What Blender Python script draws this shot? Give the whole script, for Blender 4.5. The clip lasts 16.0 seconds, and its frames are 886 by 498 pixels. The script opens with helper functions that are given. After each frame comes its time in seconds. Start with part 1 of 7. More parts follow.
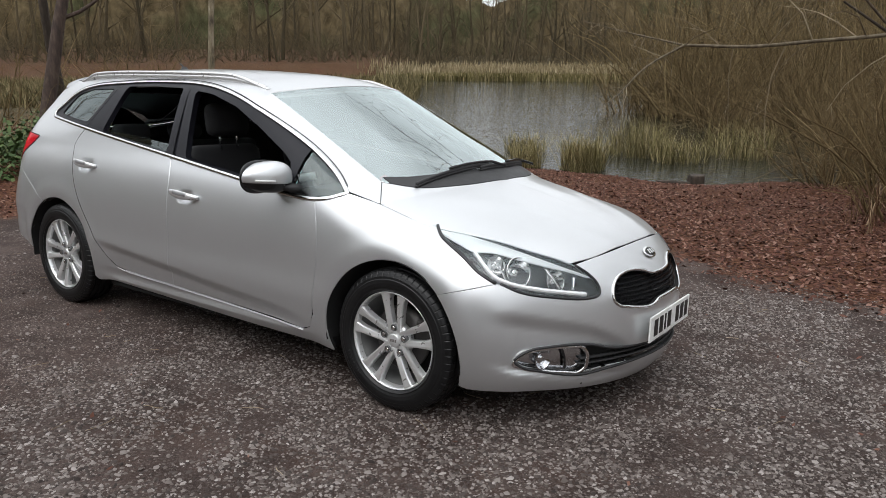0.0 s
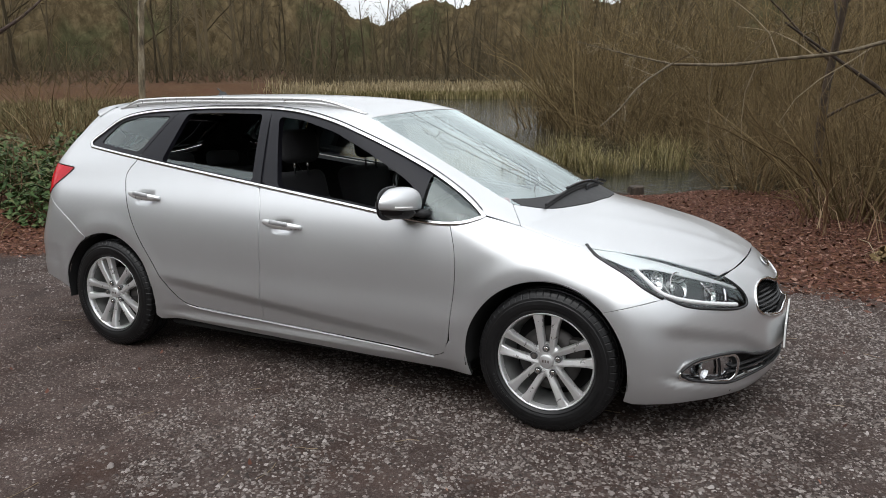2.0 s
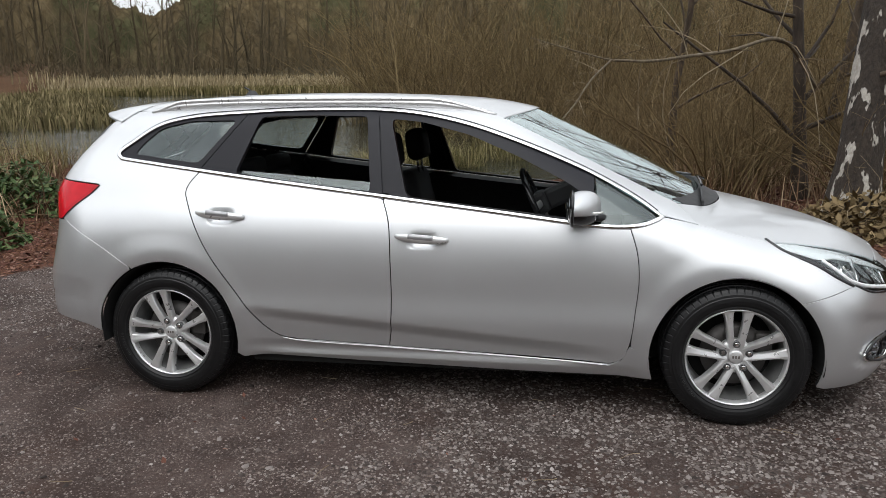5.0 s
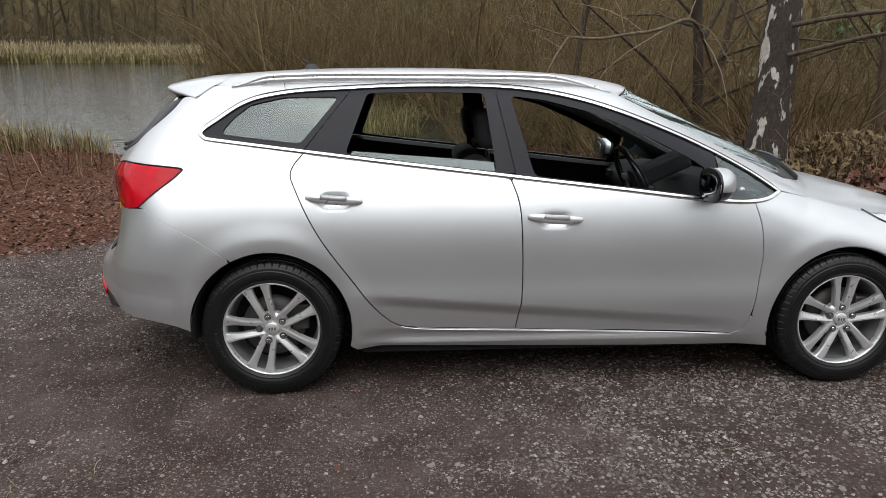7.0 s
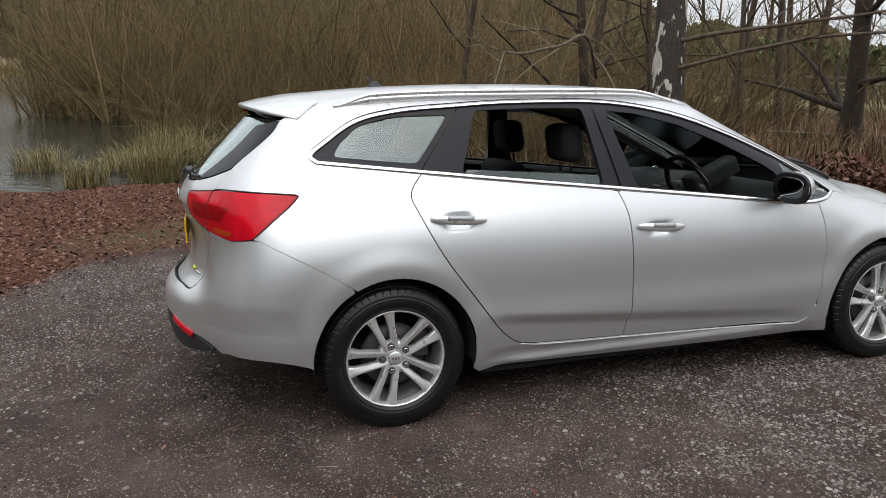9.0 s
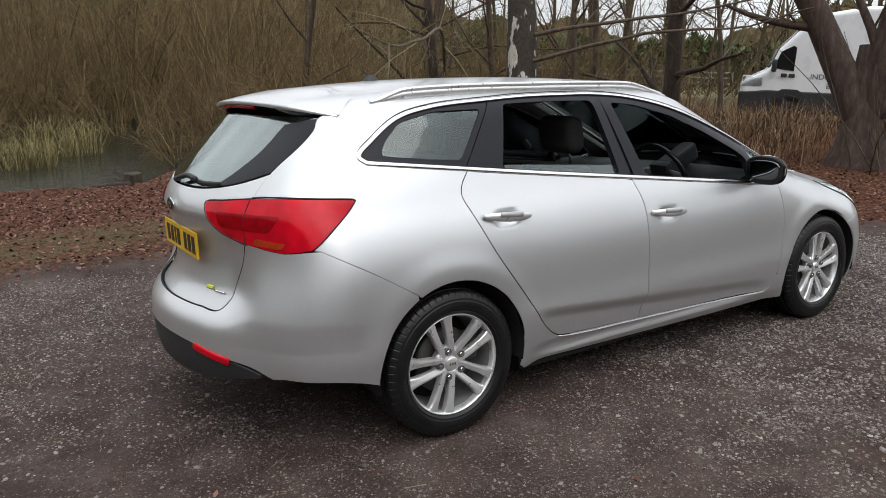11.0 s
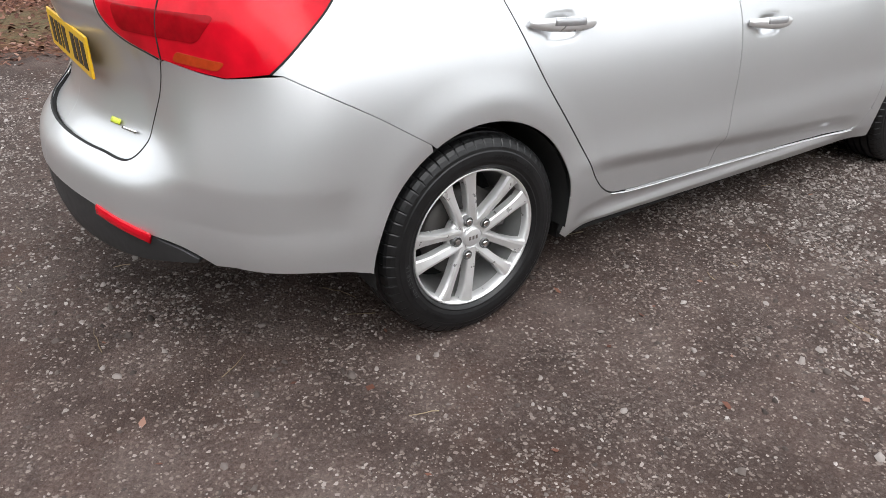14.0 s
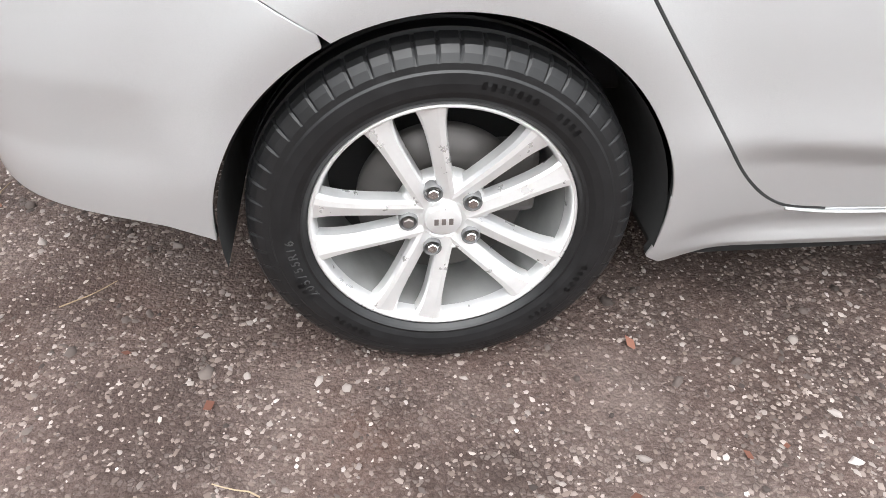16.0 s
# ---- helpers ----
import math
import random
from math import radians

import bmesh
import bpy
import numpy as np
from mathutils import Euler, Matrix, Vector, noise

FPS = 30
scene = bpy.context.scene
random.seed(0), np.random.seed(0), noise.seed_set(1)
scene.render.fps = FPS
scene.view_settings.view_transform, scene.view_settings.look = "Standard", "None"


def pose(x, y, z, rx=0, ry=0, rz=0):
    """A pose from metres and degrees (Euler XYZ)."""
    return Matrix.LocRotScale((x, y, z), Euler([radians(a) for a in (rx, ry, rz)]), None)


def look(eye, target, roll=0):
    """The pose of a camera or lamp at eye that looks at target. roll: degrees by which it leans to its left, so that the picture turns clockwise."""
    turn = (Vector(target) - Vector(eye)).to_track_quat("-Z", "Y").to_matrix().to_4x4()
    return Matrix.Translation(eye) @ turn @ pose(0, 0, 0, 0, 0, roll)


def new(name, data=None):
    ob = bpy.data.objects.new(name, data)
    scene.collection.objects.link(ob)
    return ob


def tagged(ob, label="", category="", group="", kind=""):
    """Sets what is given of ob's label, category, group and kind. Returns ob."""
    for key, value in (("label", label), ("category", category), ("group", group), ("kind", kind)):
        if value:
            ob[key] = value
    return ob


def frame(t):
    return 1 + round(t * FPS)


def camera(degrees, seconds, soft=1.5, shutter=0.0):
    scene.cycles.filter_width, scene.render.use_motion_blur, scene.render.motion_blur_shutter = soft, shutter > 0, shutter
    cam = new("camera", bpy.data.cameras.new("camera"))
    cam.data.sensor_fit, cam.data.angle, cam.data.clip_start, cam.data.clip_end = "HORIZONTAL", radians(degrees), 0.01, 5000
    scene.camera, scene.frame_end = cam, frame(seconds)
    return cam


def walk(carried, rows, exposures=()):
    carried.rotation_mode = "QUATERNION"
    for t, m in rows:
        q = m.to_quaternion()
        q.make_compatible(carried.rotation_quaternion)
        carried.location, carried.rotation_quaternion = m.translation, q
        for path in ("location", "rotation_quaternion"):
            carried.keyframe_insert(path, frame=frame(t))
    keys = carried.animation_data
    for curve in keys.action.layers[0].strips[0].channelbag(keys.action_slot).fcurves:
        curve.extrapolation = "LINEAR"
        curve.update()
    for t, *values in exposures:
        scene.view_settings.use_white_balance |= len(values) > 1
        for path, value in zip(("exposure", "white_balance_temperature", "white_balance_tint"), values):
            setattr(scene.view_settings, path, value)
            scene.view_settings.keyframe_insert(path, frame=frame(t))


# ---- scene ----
cam = camera(62.0, 16.0, 0.82)
METRES, EYE, TILT, LEAN, TURN = 9.18, 1.325, 0.0, 0.0, 34.92
ROWS = [
    (0.0, 0.0, 0.0, 0.0, 0.29, -11.55, -1.41),
    (0.5, -0.0289, 0.0036, 0.0005, -2.75, -11.48, -1.28),
    (1.0, -0.0536, 0.0068, 0.0005, -5.18, -10.97, -1.21),
    (1.5, -0.0881, 0.0048, 0.0018, -7.0, -10.55, -0.85),
    (2.0, -0.1192, 0.0085, 0.0007, -8.49, -10.08, -0.33),
    (2.5, -0.1511, 0.0232, 0.0016, -10.33, -9.66, 0.34),
    (3.0, -0.1789, 0.0321, 0.002, -13.07, -9.59, 0.79),
    (3.5, -0.2116, 0.0383, 0.003, -15.92, -9.34, 1.32),
    (4.0, -0.2395, 0.0502, 0.0019, -18.77, -9.5, 1.39),
    (6.5, -0.3746, 0.1491, 0.0085, -35.45, -12.3, -0.26),
    (7.0, -0.4057, 0.1707, 0.0068, -38.14, -12.63, 0.1),
    (7.5, -0.4307, 0.1947, 0.007, -40.94, -12.5, 0.22),
    (8.0, -0.454, 0.2258, 0.0092, -44.56, -12.46, 0.52),
    (8.5, -0.478, 0.2501, 0.008, -47.98, -11.88, 0.93),
    (9.0, -0.5024, 0.2727, 0.0099, -51.97, -11.78, 0.98),
    (11.5, -0.551, 0.4044, 0.0128, -71.48, -13.07, 1.87),
    (12.0, -0.5496, 0.4271, 0.0127, -74.18, -13.77, 2.23),
    (12.5, -0.5449, 0.4417, 0.0127, -75.62, -15.64, 2.05),
    (13.0, -0.5265, 0.4419, 0.0098, -75.69, -18.87, 1.13),
    (13.5, -0.492, 0.4334, 0.0047, -74.18, -23.31, 0.05),
    (14.0, -0.4611, 0.4328, -0.0022, -70.2, -28.11, -0.67),
    (14.5, -0.422, 0.434, -0.005, -63.24, -32.61, -1.31),
    (15.0, -0.3872, 0.4252, -0.0106, -55.8, -35.75, -1.15),
    (15.5, -0.3563, 0.4174, -0.021, -47.8, -38.18, -1.24),
    (16.0, -0.3284, 0.4167, -0.0327, -40.88, -38.98, -1.39),
]
SLOPE = Matrix.Rotation(radians(4.0), 4, (-0.956, -0.292, 0))
EXPOSURES = [(0.0, 0.0), (11.5, 0.0), (12.5, 0.10), (13.0, 0.14), (13.5, 0.25), (14.0, 0.80), (14.5, 1.28), (15.0, 1.55), (16.0, 1.76)]
walk(cam, [(t, SLOPE @ pose(3.219, -3.201, EYE, TILT, LEAN, TURN) @ pose(METRES * x, METRES * y, METRES * z, 90 + pitch, roll, yaw)) for t, x, y, z, yaw, pitch, roll in ROWS], EXPOSURES)

# ---- overcast winter sky and a weak, very soft sun ----
SUN_UP, SUN_AT = radians(60), radians(186)
world = bpy.data.worlds.new("overcast_sky")
scene.world = world
world.use_nodes = True
wt = world.node_tree
wt.nodes.clear()
sky = wt.nodes.new("ShaderNodeTexSky")
sky.sky_type = "NISHITA"
sky.sun_disc = False
sky.sun_elevation, sky.sun_rotation = SUN_UP, SUN_AT
sky.air_density, sky.dust_density, sky.ozone_density = 1.0, 4.0, 1.0
grey = wt.nodes.new("ShaderNodeHueSaturation")
grey.inputs["Saturation"].default_value = 0.10
# cloud cover: brightest overhead, a third of that at the horizon
way = wt.nodes.new("ShaderNodeTexCoord")
split = wt.nodes.new("ShaderNodeSeparateXYZ")
cloud = wt.nodes.new("ShaderNodeMapRange")
cloud.inputs["From Min"].default_value, cloud.inputs["From Max"].default_value = -0.1, 1.0
cloud.inputs["To Min"].default_value, cloud.inputs["To Max"].default_value = 5.0, 14.0
cool = wt.nodes.new("ShaderNodeVectorMath")
cool.operation = "SCALE"
cool.inputs[0].default_value = (0.965, 1.0, 1.045)
half = wt.nodes.new("ShaderNodeMix")
half.data_type = "RGBA"
half.inputs[0].default_value = 0.75
# uneven cloud
puff = wt.nodes.new("ShaderNodeTexNoise")
puff.inputs["Scale"].default_value, puff.inputs["Detail"].default_value = 2.6, 5.0
thick = wt.nodes.new("ShaderNodeMapRange")
thick.inputs["From Min"].default_value, thick.inputs["From Max"].default_value = 0.32, 0.68
thick.inputs["To Min"].default_value, thick.inputs["To Max"].default_value = 0.70, 1.32
uneven = wt.nodes.new("ShaderNodeVectorMath")
uneven.operation = "SCALE"
bg = wt.nodes.new("ShaderNodeBackground")
bg.inputs["Strength"].default_value = 0.15
wout = wt.nodes.new("ShaderNodeOutputWorld")
for a, b in ((sky.outputs[0], grey.inputs["Color"]), (way.outputs["Generated"], split.inputs[0]), (split.outputs["Z"], cloud.inputs["Value"]), (grey.outputs[0], half.inputs[6]),
             (cloud.outputs[0], cool.inputs["Scale"]), (cool.outputs[0], half.inputs[7]), (way.outputs["Generated"], puff.inputs["Vector"]), (puff.outputs[0], thick.inputs["Value"]),
             (half.outputs[2], uneven.inputs[0]), (thick.outputs[0], uneven.inputs["Scale"]), (uneven.outputs[0], bg.inputs["Color"]), (bg.outputs[0], wout.inputs["Surface"])):
    wt.links.new(a, b)
sun = new("sun", bpy.data.lights.new("sun", "SUN"))
sun.data.energy, sun.data.angle, sun.data.color = 0.85, radians(55), (1.0, 0.985, 0.96)
sun.matrix_world = look((0, 0, 0), (-math.sin(SUN_AT) * math.cos(SUN_UP), -math.cos(SUN_AT) * math.cos(SUN_UP), -math.sin(SUN_UP)))


# ---- materials ----
class Nodes:
    """Short calls for a node material."""

    def __init__(self, name):
        self.m = bpy.data.materials.new(name)
        self.m.use_nodes = True
        self.t = self.m.node_tree
        self.b = self.t.nodes["Principled BSDF"]

    def put(self, kind, **values):
        n = self.t.nodes.new("ShaderNode" + kind)
        for k, v in values.items():
            n.inputs[k.replace("_", " ")].default_value = v
        return n

    def join(self, a, b):
        self.t.links.new(a, b)

    def coords(self, scale=1.0, world=False):
        if world:
            c = self.put("NewGeometry").outputs["Position"]
        else:
            c = self.put("TexCoord").outputs["Object"]
        m = self.put("Mapping")
        m.inputs["Scale"].default_value = (scale, scale, scale) if not isinstance(scale, tuple) else scale
        self.join(c, m.inputs["Vector"])
        return m.outputs[0]

    def noise(self, scale, detail=4.0, rough=0.55, world=False, stretch=None):
        n = self.put("TexNoise", Scale=scale, Detail=detail, Roughness=rough)
        self.join(self.coords(stretch or 1.0, world), n.inputs["Vector"])
        return n.outputs[0]

    def ramp(self, fac, stops):
        r = self.put("ValToRGB")
        while len(r.color_ramp.elements) < len(stops):
            r.color_ramp.elements.new(0.5)
        for e, (p, c) in zip(r.color_ramp.elements, stops):
            e.position = p
            e.color = (*c, 1.0) if isinstance(c, tuple) else (c, c, c, 1.0)
        self.join(fac, r.inputs[0])
        return r.outputs[0]

    def mix(self, fac, a, b, blend="MIX"):
        n = self.put("Mix")
        n.data_type, n.blend_type = "RGBA", blend
        for i, v in ((0, fac), (6, a), (7, b)):
            if isinstance(v, bpy.types.NodeSocket):
                self.join(v, n.inputs[i])
            elif i == 0:
                n.inputs[i].default_value = v
            else:
                n.inputs[i].default_value = (*v, 1.0)
        return n.outputs[2]

    def math(self, op, a, b=0.0, clamp=False):
        n = self.put("Math")
        n.operation, n.use_clamp = op, clamp
        for i, v in enumerate((a, b)):
            if isinstance(v, bpy.types.NodeSocket):
                self.join(v, n.inputs[i])
            else:
                n.inputs[i].default_value = v
        return n.outputs[0]

    def color(self, c):
        if isinstance(c, bpy.types.NodeSocket):
            self.join(c, self.b.inputs["Base Color"])
        else:
            self.b.inputs["Base Color"].default_value = (*c, 1.0)
        return self

    def set(self, **values):
        for k, v in values.items():
            s = self.b.inputs[k.replace("_", " ")]
            if isinstance(v, bpy.types.NodeSocket):
                self.join(v, s)
            else:
                s.default_value = v
        return self

    def bump(self, height, strength=0.3, distance=0.01):
        n = self.put("Bump", Strength=strength, Distance=distance)
        self.join(height, n.inputs["Height"])
        self.join(n.outputs[0], self.b.inputs["Normal"])
        return self


def plain(name, color, rough, metal=0.0, vary=0.12, scale=30.0, **more):
    """A plain surface with slight mottling of colour and gloss."""
    n = Nodes(name)
    f = n.noise(scale)
    lo, hi = tuple(c * (1 - vary) for c in color), tuple(min(1.0, c * (1 + vary)) for c in color)
    n.color(n.ramp(f, [(0.3, lo), (0.7, hi)]))
    n.set(Roughness=n.ramp(f, [(0.3, max(0.0, rough - 0.04)), (0.7, min(1.0, rough + 0.06))]), Metallic=metal, **more)
    return n.m


def silver_paint():
    n = Nodes("silver_metallic_paint")
    dirt = n.noise(2.3, 6.0)
    flake = n.noise(900.0, 2.0)
    base = n.ramp(flake, [(0.3, (0.59, 0.60, 0.61)), (0.7, (0.68, 0.69, 0.70))])
    n.color(n.mix(n.ramp(dirt, [(0.45, 0.0), (0.8, 0.12)]), base, (0.50, 0.49, 0.47)))
    n.set(Metallic=0.76, Roughness=n.ramp(dirt, [(0.3, 0.34), (0.75, 0.42)]), Coat_Weight=0.7, Coat_Roughness=0.06)
    return n.m


def glass(name, tint, gloss=0.03, bloom=0.0):
    """Thin car glass: a tinted clear sheet under its gloss, with a slight film of dust."""
    n = Nodes(name)
    n.t.nodes.remove(n.b)
    clear = n.put("BsdfTransparent", Color=(*tint, 1.0))
    shine = n.put("BsdfGlossy", Roughness=0.015, Color=(0.90, 1.0, 0.995, 1.0))
    dust = n.put("BsdfDiffuse", Color=(0.55, 0.56, 0.56, 1.0))
    fres = n.put("Fresnel", IOR=1.5)
    body, top = n.put("MixShader"), n.put("MixShader")
    film = n.ramp(n.noise(3.0, 5.0), [(0.35, bloom * 0.6), (0.75, bloom)])
    n.join(film, body.inputs[0])
    n.join(clear.outputs[0], body.inputs[1])
    n.join(dust.outputs[0], body.inputs[2])
    n.join(n.math("ADD", fres.outputs[0], gloss, True), top.inputs[0])
    n.join(body.outputs[0], top.inputs[1])
    n.join(shine.outputs[0], top.inputs[2])
    n.join(top.outputs[0], n.t.nodes["Material Output"].inputs["Surface"])
    return n.m


def gravel_ground():
    """Gravel, leaf litter and soil, laid out by wide soft borders."""
    n = Nodes("ground_cover")
    pos = n.put("NewGeometry").outputs["Position"]
    big = n.noise(0.55, 5.0, 0.6, True)
    mid = n.noise(6.0, 6.0, 0.65, True)
    fine = n.noise(90.0, 4.0, 0.7, True)
    v = n.put("TexVoronoi", Scale=105.0)
    n.join(pos, v.inputs["Vector"])
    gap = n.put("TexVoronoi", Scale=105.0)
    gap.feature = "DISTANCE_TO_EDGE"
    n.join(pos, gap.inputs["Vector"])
    grit = n.noise(420.0, 5.0, 0.75, True)
    one = n.put("SeparateColor")
    n.join(v.outputs["Color"], one.inputs[0])
    stone = n.ramp(n.mix(0.25, one.outputs[0], grit), [(0.15, (0.022, 0.0168, 0.0148)), (0.45, (0.060, 0.048, 0.0425)), (0.7, (0.115, 0.096, 0.087)), (0.9, (0.21, 0.184, 0.170))])
    soil = n.ramp(n.mix(0.5, fine, grit), [(0.36, (0.030, 0.0205, 0.0176)), (0.52, (0.076, 0.0545, 0.0478)), (0.66, (0.140, 0.106, 0.094))])
    soil = n.mix(n.ramp(n.noise(1.7, 4.0, 0.6, True), [(0.5, 0.0), (0.66, 0.45)]), soil, (0.050, 0.025, 0.016))
    # gaps painted darker than the soil, for the shade between stones
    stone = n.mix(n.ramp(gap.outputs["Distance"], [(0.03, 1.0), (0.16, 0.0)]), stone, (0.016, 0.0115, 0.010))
    patch = n.noise(2.6, 5.0, 0.62, True)
    soil = n.mix(n.ramp(patch, [(0.40, 0.55), (0.52, 0.0)]), soil, (0.026, 0.0175, 0.0150))
    soil = n.mix(n.ramp(patch, [(0.54, 0.0), (0.68, 0.5)]), soil, (0.120, 0.095, 0.085))
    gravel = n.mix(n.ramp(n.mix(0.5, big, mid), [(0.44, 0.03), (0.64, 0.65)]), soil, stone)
    vl = n.put("TexVoronoi", Scale=44.0)
    n.join(pos, vl.inputs["Vector"])
    leaf = n.ramp(vl.outputs["Color"], [(0.0, (0.024, 0.013, 0.008)), (0.4, (0.066, 0.028, 0.016)), (0.75, (0.115, 0.051, 0.028)), (1.0, (0.20, 0.108, 0.066))])
    mask = n.put("Attribute")
    mask.attribute_name = "litter"
    wob = n.math("ADD", mask.outputs["Fac"], n.math("MULTIPLY", n.math("SUBTRACT", mid, 0.5), 0.9))
    turf = n.put("Attribute")
    turf.attribute_name = "moss"
    thin = n.math("MULTIPLY", turf.outputs["Fac"], n.ramp(mid, [(0.38, 0.15), (0.62, 0.9)]), True)
    near = n.mix(n.ramp(wob, [(0.42, 0.0), (0.58, 1.0)]), gravel, leaf)
    near = n.mix(thin, near, n.ramp(fine, [(0.3, (0.040, 0.034, 0.018)), (0.55, (0.088, 0.078, 0.042)), (0.75, (0.15, 0.13, 0.08))]))
    far = n.ramp(n.noise(0.35, 6.0, 0.6, True), [(0.3, (0.040, 0.032, 0.018)), (0.55, (0.070, 0.055, 0.028)), (0.75, (0.062, 0.034, 0.021))])
    wild = n.put("Attribute")
    wild.attribute_name = "wild"
    field = n.put("Attribute")
    field.attribute_name = "field"
    green = n.ramp(mid, [(0.3, (0.16, 0.155, 0.075)), (0.7, (0.26, 0.24, 0.14))])
    n.color(n.mix(field.outputs["Fac"], n.mix(wild.outputs["Fac"], near, far), green))
    n.set(Roughness=n.ramp(big, [(0.35, 0.75), (0.6, 0.95)]), Specular_IOR_Level=0.08)
    h = n.math("ADD", n.math("MULTIPLY", gap.outputs["Distance"], 0.7), n.math("MULTIPLY", fine, 0.6))
    lump = n.noise(22.0, 5.0, 0.65, True)
    h = n.math("ADD", h, n.math("MULTIPLY", n.math("ADD", lump, mid), 1.6))
    n.bump(h, 0.8, 0.008)
    return n.m


def bark(name, a, b, c, scale=14.0):
    n = Nodes(name)
    f = n.noise(scale, 8.0, 0.65, False, (1.0, 1.0, 0.25))
    n.color(n.ramp(f, [(0.3, a), (0.52, b), (0.72, c)])).set(Roughness=0.9)
    n.bump(f, 0.7, 0.02)
    return n.m


def varied(name, stops, rough=0.85, trans=0.0):
    """Leaves, stems and stones: each island takes its own tone."""
    n = Nodes(name)
    g = n.put("NewGeometry").outputs["Random Per Island"]
    n.color(n.ramp(g, stops)).set(Roughness=rough, Specular_IOR_Level=0.12)
    return n.m


PAINT = silver_paint()
GLOSS_BLACK = plain("gloss_black_plastic", (0.012, 0.012, 0.013), 0.12)
TRIM = plain("matt_black_plastic", (0.022, 0.022, 0.023), 0.55)
PILLAR = plain("satin_dark_grey_film", (0.011, 0.011, 0.015), 0.34, 0.0, 0.05, Specular_IOR_Level=0.22)
CABIN = plain("charcoal_cabin_plastic", (0.034, 0.034, 0.036), 0.6)
LIGHT_CABIN = plain("pale_grey_headlining", (0.42, 0.42, 0.40), 0.85)
CLOTH = plain("black_seat_cloth", (0.026, 0.026, 0.028), 0.92, scale=220.0)
CHROME = plain("polished_chrome", (0.80, 0.80, 0.80), 0.08, 1.0, 0.03)
# dark base colour stands in for the dark woods reflected in the glass
MIRROR = plain("darkened_mirror", (0.20, 0.215, 0.225), 0.02, 1.0, 0.02)
ALLOY = plain("silver_alloy_lacquer", (0.74, 0.74, 0.74), 0.30, 0.65, 0.04, Coat_Weight=0.5, Coat_Roughness=0.1)
DISC = plain("dark_brake_iron", (0.075, 0.070, 0.067), 0.5, 0.5)
# dark grey puts the shade inside the nut recesses into their colour
WELL = plain("shaded_nut_recess", (0.13, 0.13, 0.13), 0.5, 0.3)
GRIP = plain("satin_grey_grip", (0.40, 0.40, 0.41), 0.35, 0.6)
STEEL = plain("brushed_brake_steel", (0.22, 0.20, 0.19), 0.45, 0.8)
LAMP_WING = plain("satin_lamp_trim", (0.84, 0.85, 0.86), 0.35, 0.35, 0.05)
HOUSING = plain("smoked_lamp_housing", (0.035, 0.035, 0.038), 0.2, 0.3, 0.2)
BARREL = plain("silver_rim_barrel", (0.27, 0.27, 0.265), 0.42, 0.5, 0.15, 18.0)
RUBBER = plain("tyre_rubber", (0.009, 0.009, 0.0095), 0.38, 0.0, 0.25, 40.0, Specular_IOR_Level=0.32)
RAISED = plain("raised_rubber", (0.034, 0.034, 0.035), 0.5)
# underbody black, also put into shut lines and gaps as their shade
SHADE = plain("black_underbody_and_gap_shade", (0.010, 0.010, 0.010), 0.9)
GLASS = glass("clear_car_glass", (0.93, 0.97, 0.95))
SCREEN = glass("windscreen_glass", (0.80, 0.86, 0.85), 0.30, 0.02)
REAR_GLASS = glass("tailgate_glass", (0.42, 0.50, 0.49), 0.22, 0.03)
LAMP_SILVER = plain("lamp_reflector_silver", (0.62, 0.63, 0.65), 0.14, 1.0, 0.1, 60.0)
TINT = glass("green_tinted_glass", (0.58, 0.67, 0.66), 0.055, 0.010)
LENS = glass("clear_lamp_lens", (0.97, 0.97, 0.97))
RED = plain("red_lamp_plastic", (0.50, 0.004, 0.014), 0.10, 0.0, 0.25, 9.0, Specular_IOR_Level=0.25)
DARK_RED = plain("dark_red_lamp_plastic", (0.27, 0.002, 0.007), 0.12, 0.0, 0.2, 25.0, Specular_IOR_Level=0.22)
AMBER = plain("amber_lamp_plastic", (0.38, 0.040, 0.009), 0.15, 0.0, 0.2, 40.0, Specular_IOR_Level=0.3)
YELLOW = plain("yellow_plate", (0.72, 0.43, 0.02), 0.35)
WHITE_PLATE = plain("white_plate", (0.78, 0.78, 0.76), 0.35)
INK = plain("black_lettering", (0.012, 0.012, 0.012), 0.4)
GROUND = gravel_ground()


# ---- mesh helpers ----
def part(name, bm, material, parent=None, label=""):
    """Links a bmesh, or a mesh, as one object under a thing or under a part."""
    if isinstance(bm, bmesh.types.BMesh):
        me = bpy.data.meshes.new(name)
        bm.to_mesh(me)
        bm.free()
    else:
        me = bm
    if material and not me.materials:
        me.materials.append(material)
    ob = new(name, me)
    ob.parent = parent
    return tagged(ob, label)


def mesh_of(name, verts, faces, normals=None, smooth=True):
    me = bpy.data.meshes.new(name)
    assert np.isfinite(np.asarray(verts, float)).all(), name
    me.from_pydata([tuple(v) for v in verts], [], faces)
    if normals is None:
        bm = bmesh.new()
        bm.from_mesh(me)
        bmesh.ops.recalc_face_normals(bm, faces=bm.faces)
        bm.to_mesh(me)
        bm.free()
    if smooth:
        me.shade_smooth()
    if normals is not None:
        me.normals_split_custom_set_from_vertices([tuple(n) for n in normals])
    return me


def box(bm, lo, hi, bevel=0.0):
    """A box between two corners, with rounded edges, added to bm."""
    made = bmesh.ops.create_cube(bm, size=1.0)["verts"]
    for v in made:
        for i in range(3):
            v.co[i] = lo[i] + (v.co[i] + 0.5) * (hi[i] - lo[i])
    if bevel:
        edges = list({e for v in made for e in v.link_edges})
        bmesh.ops.bevel(bm, geom=edges, offset=bevel, segments=2, affect="EDGES", profile=0.6)
    return bm


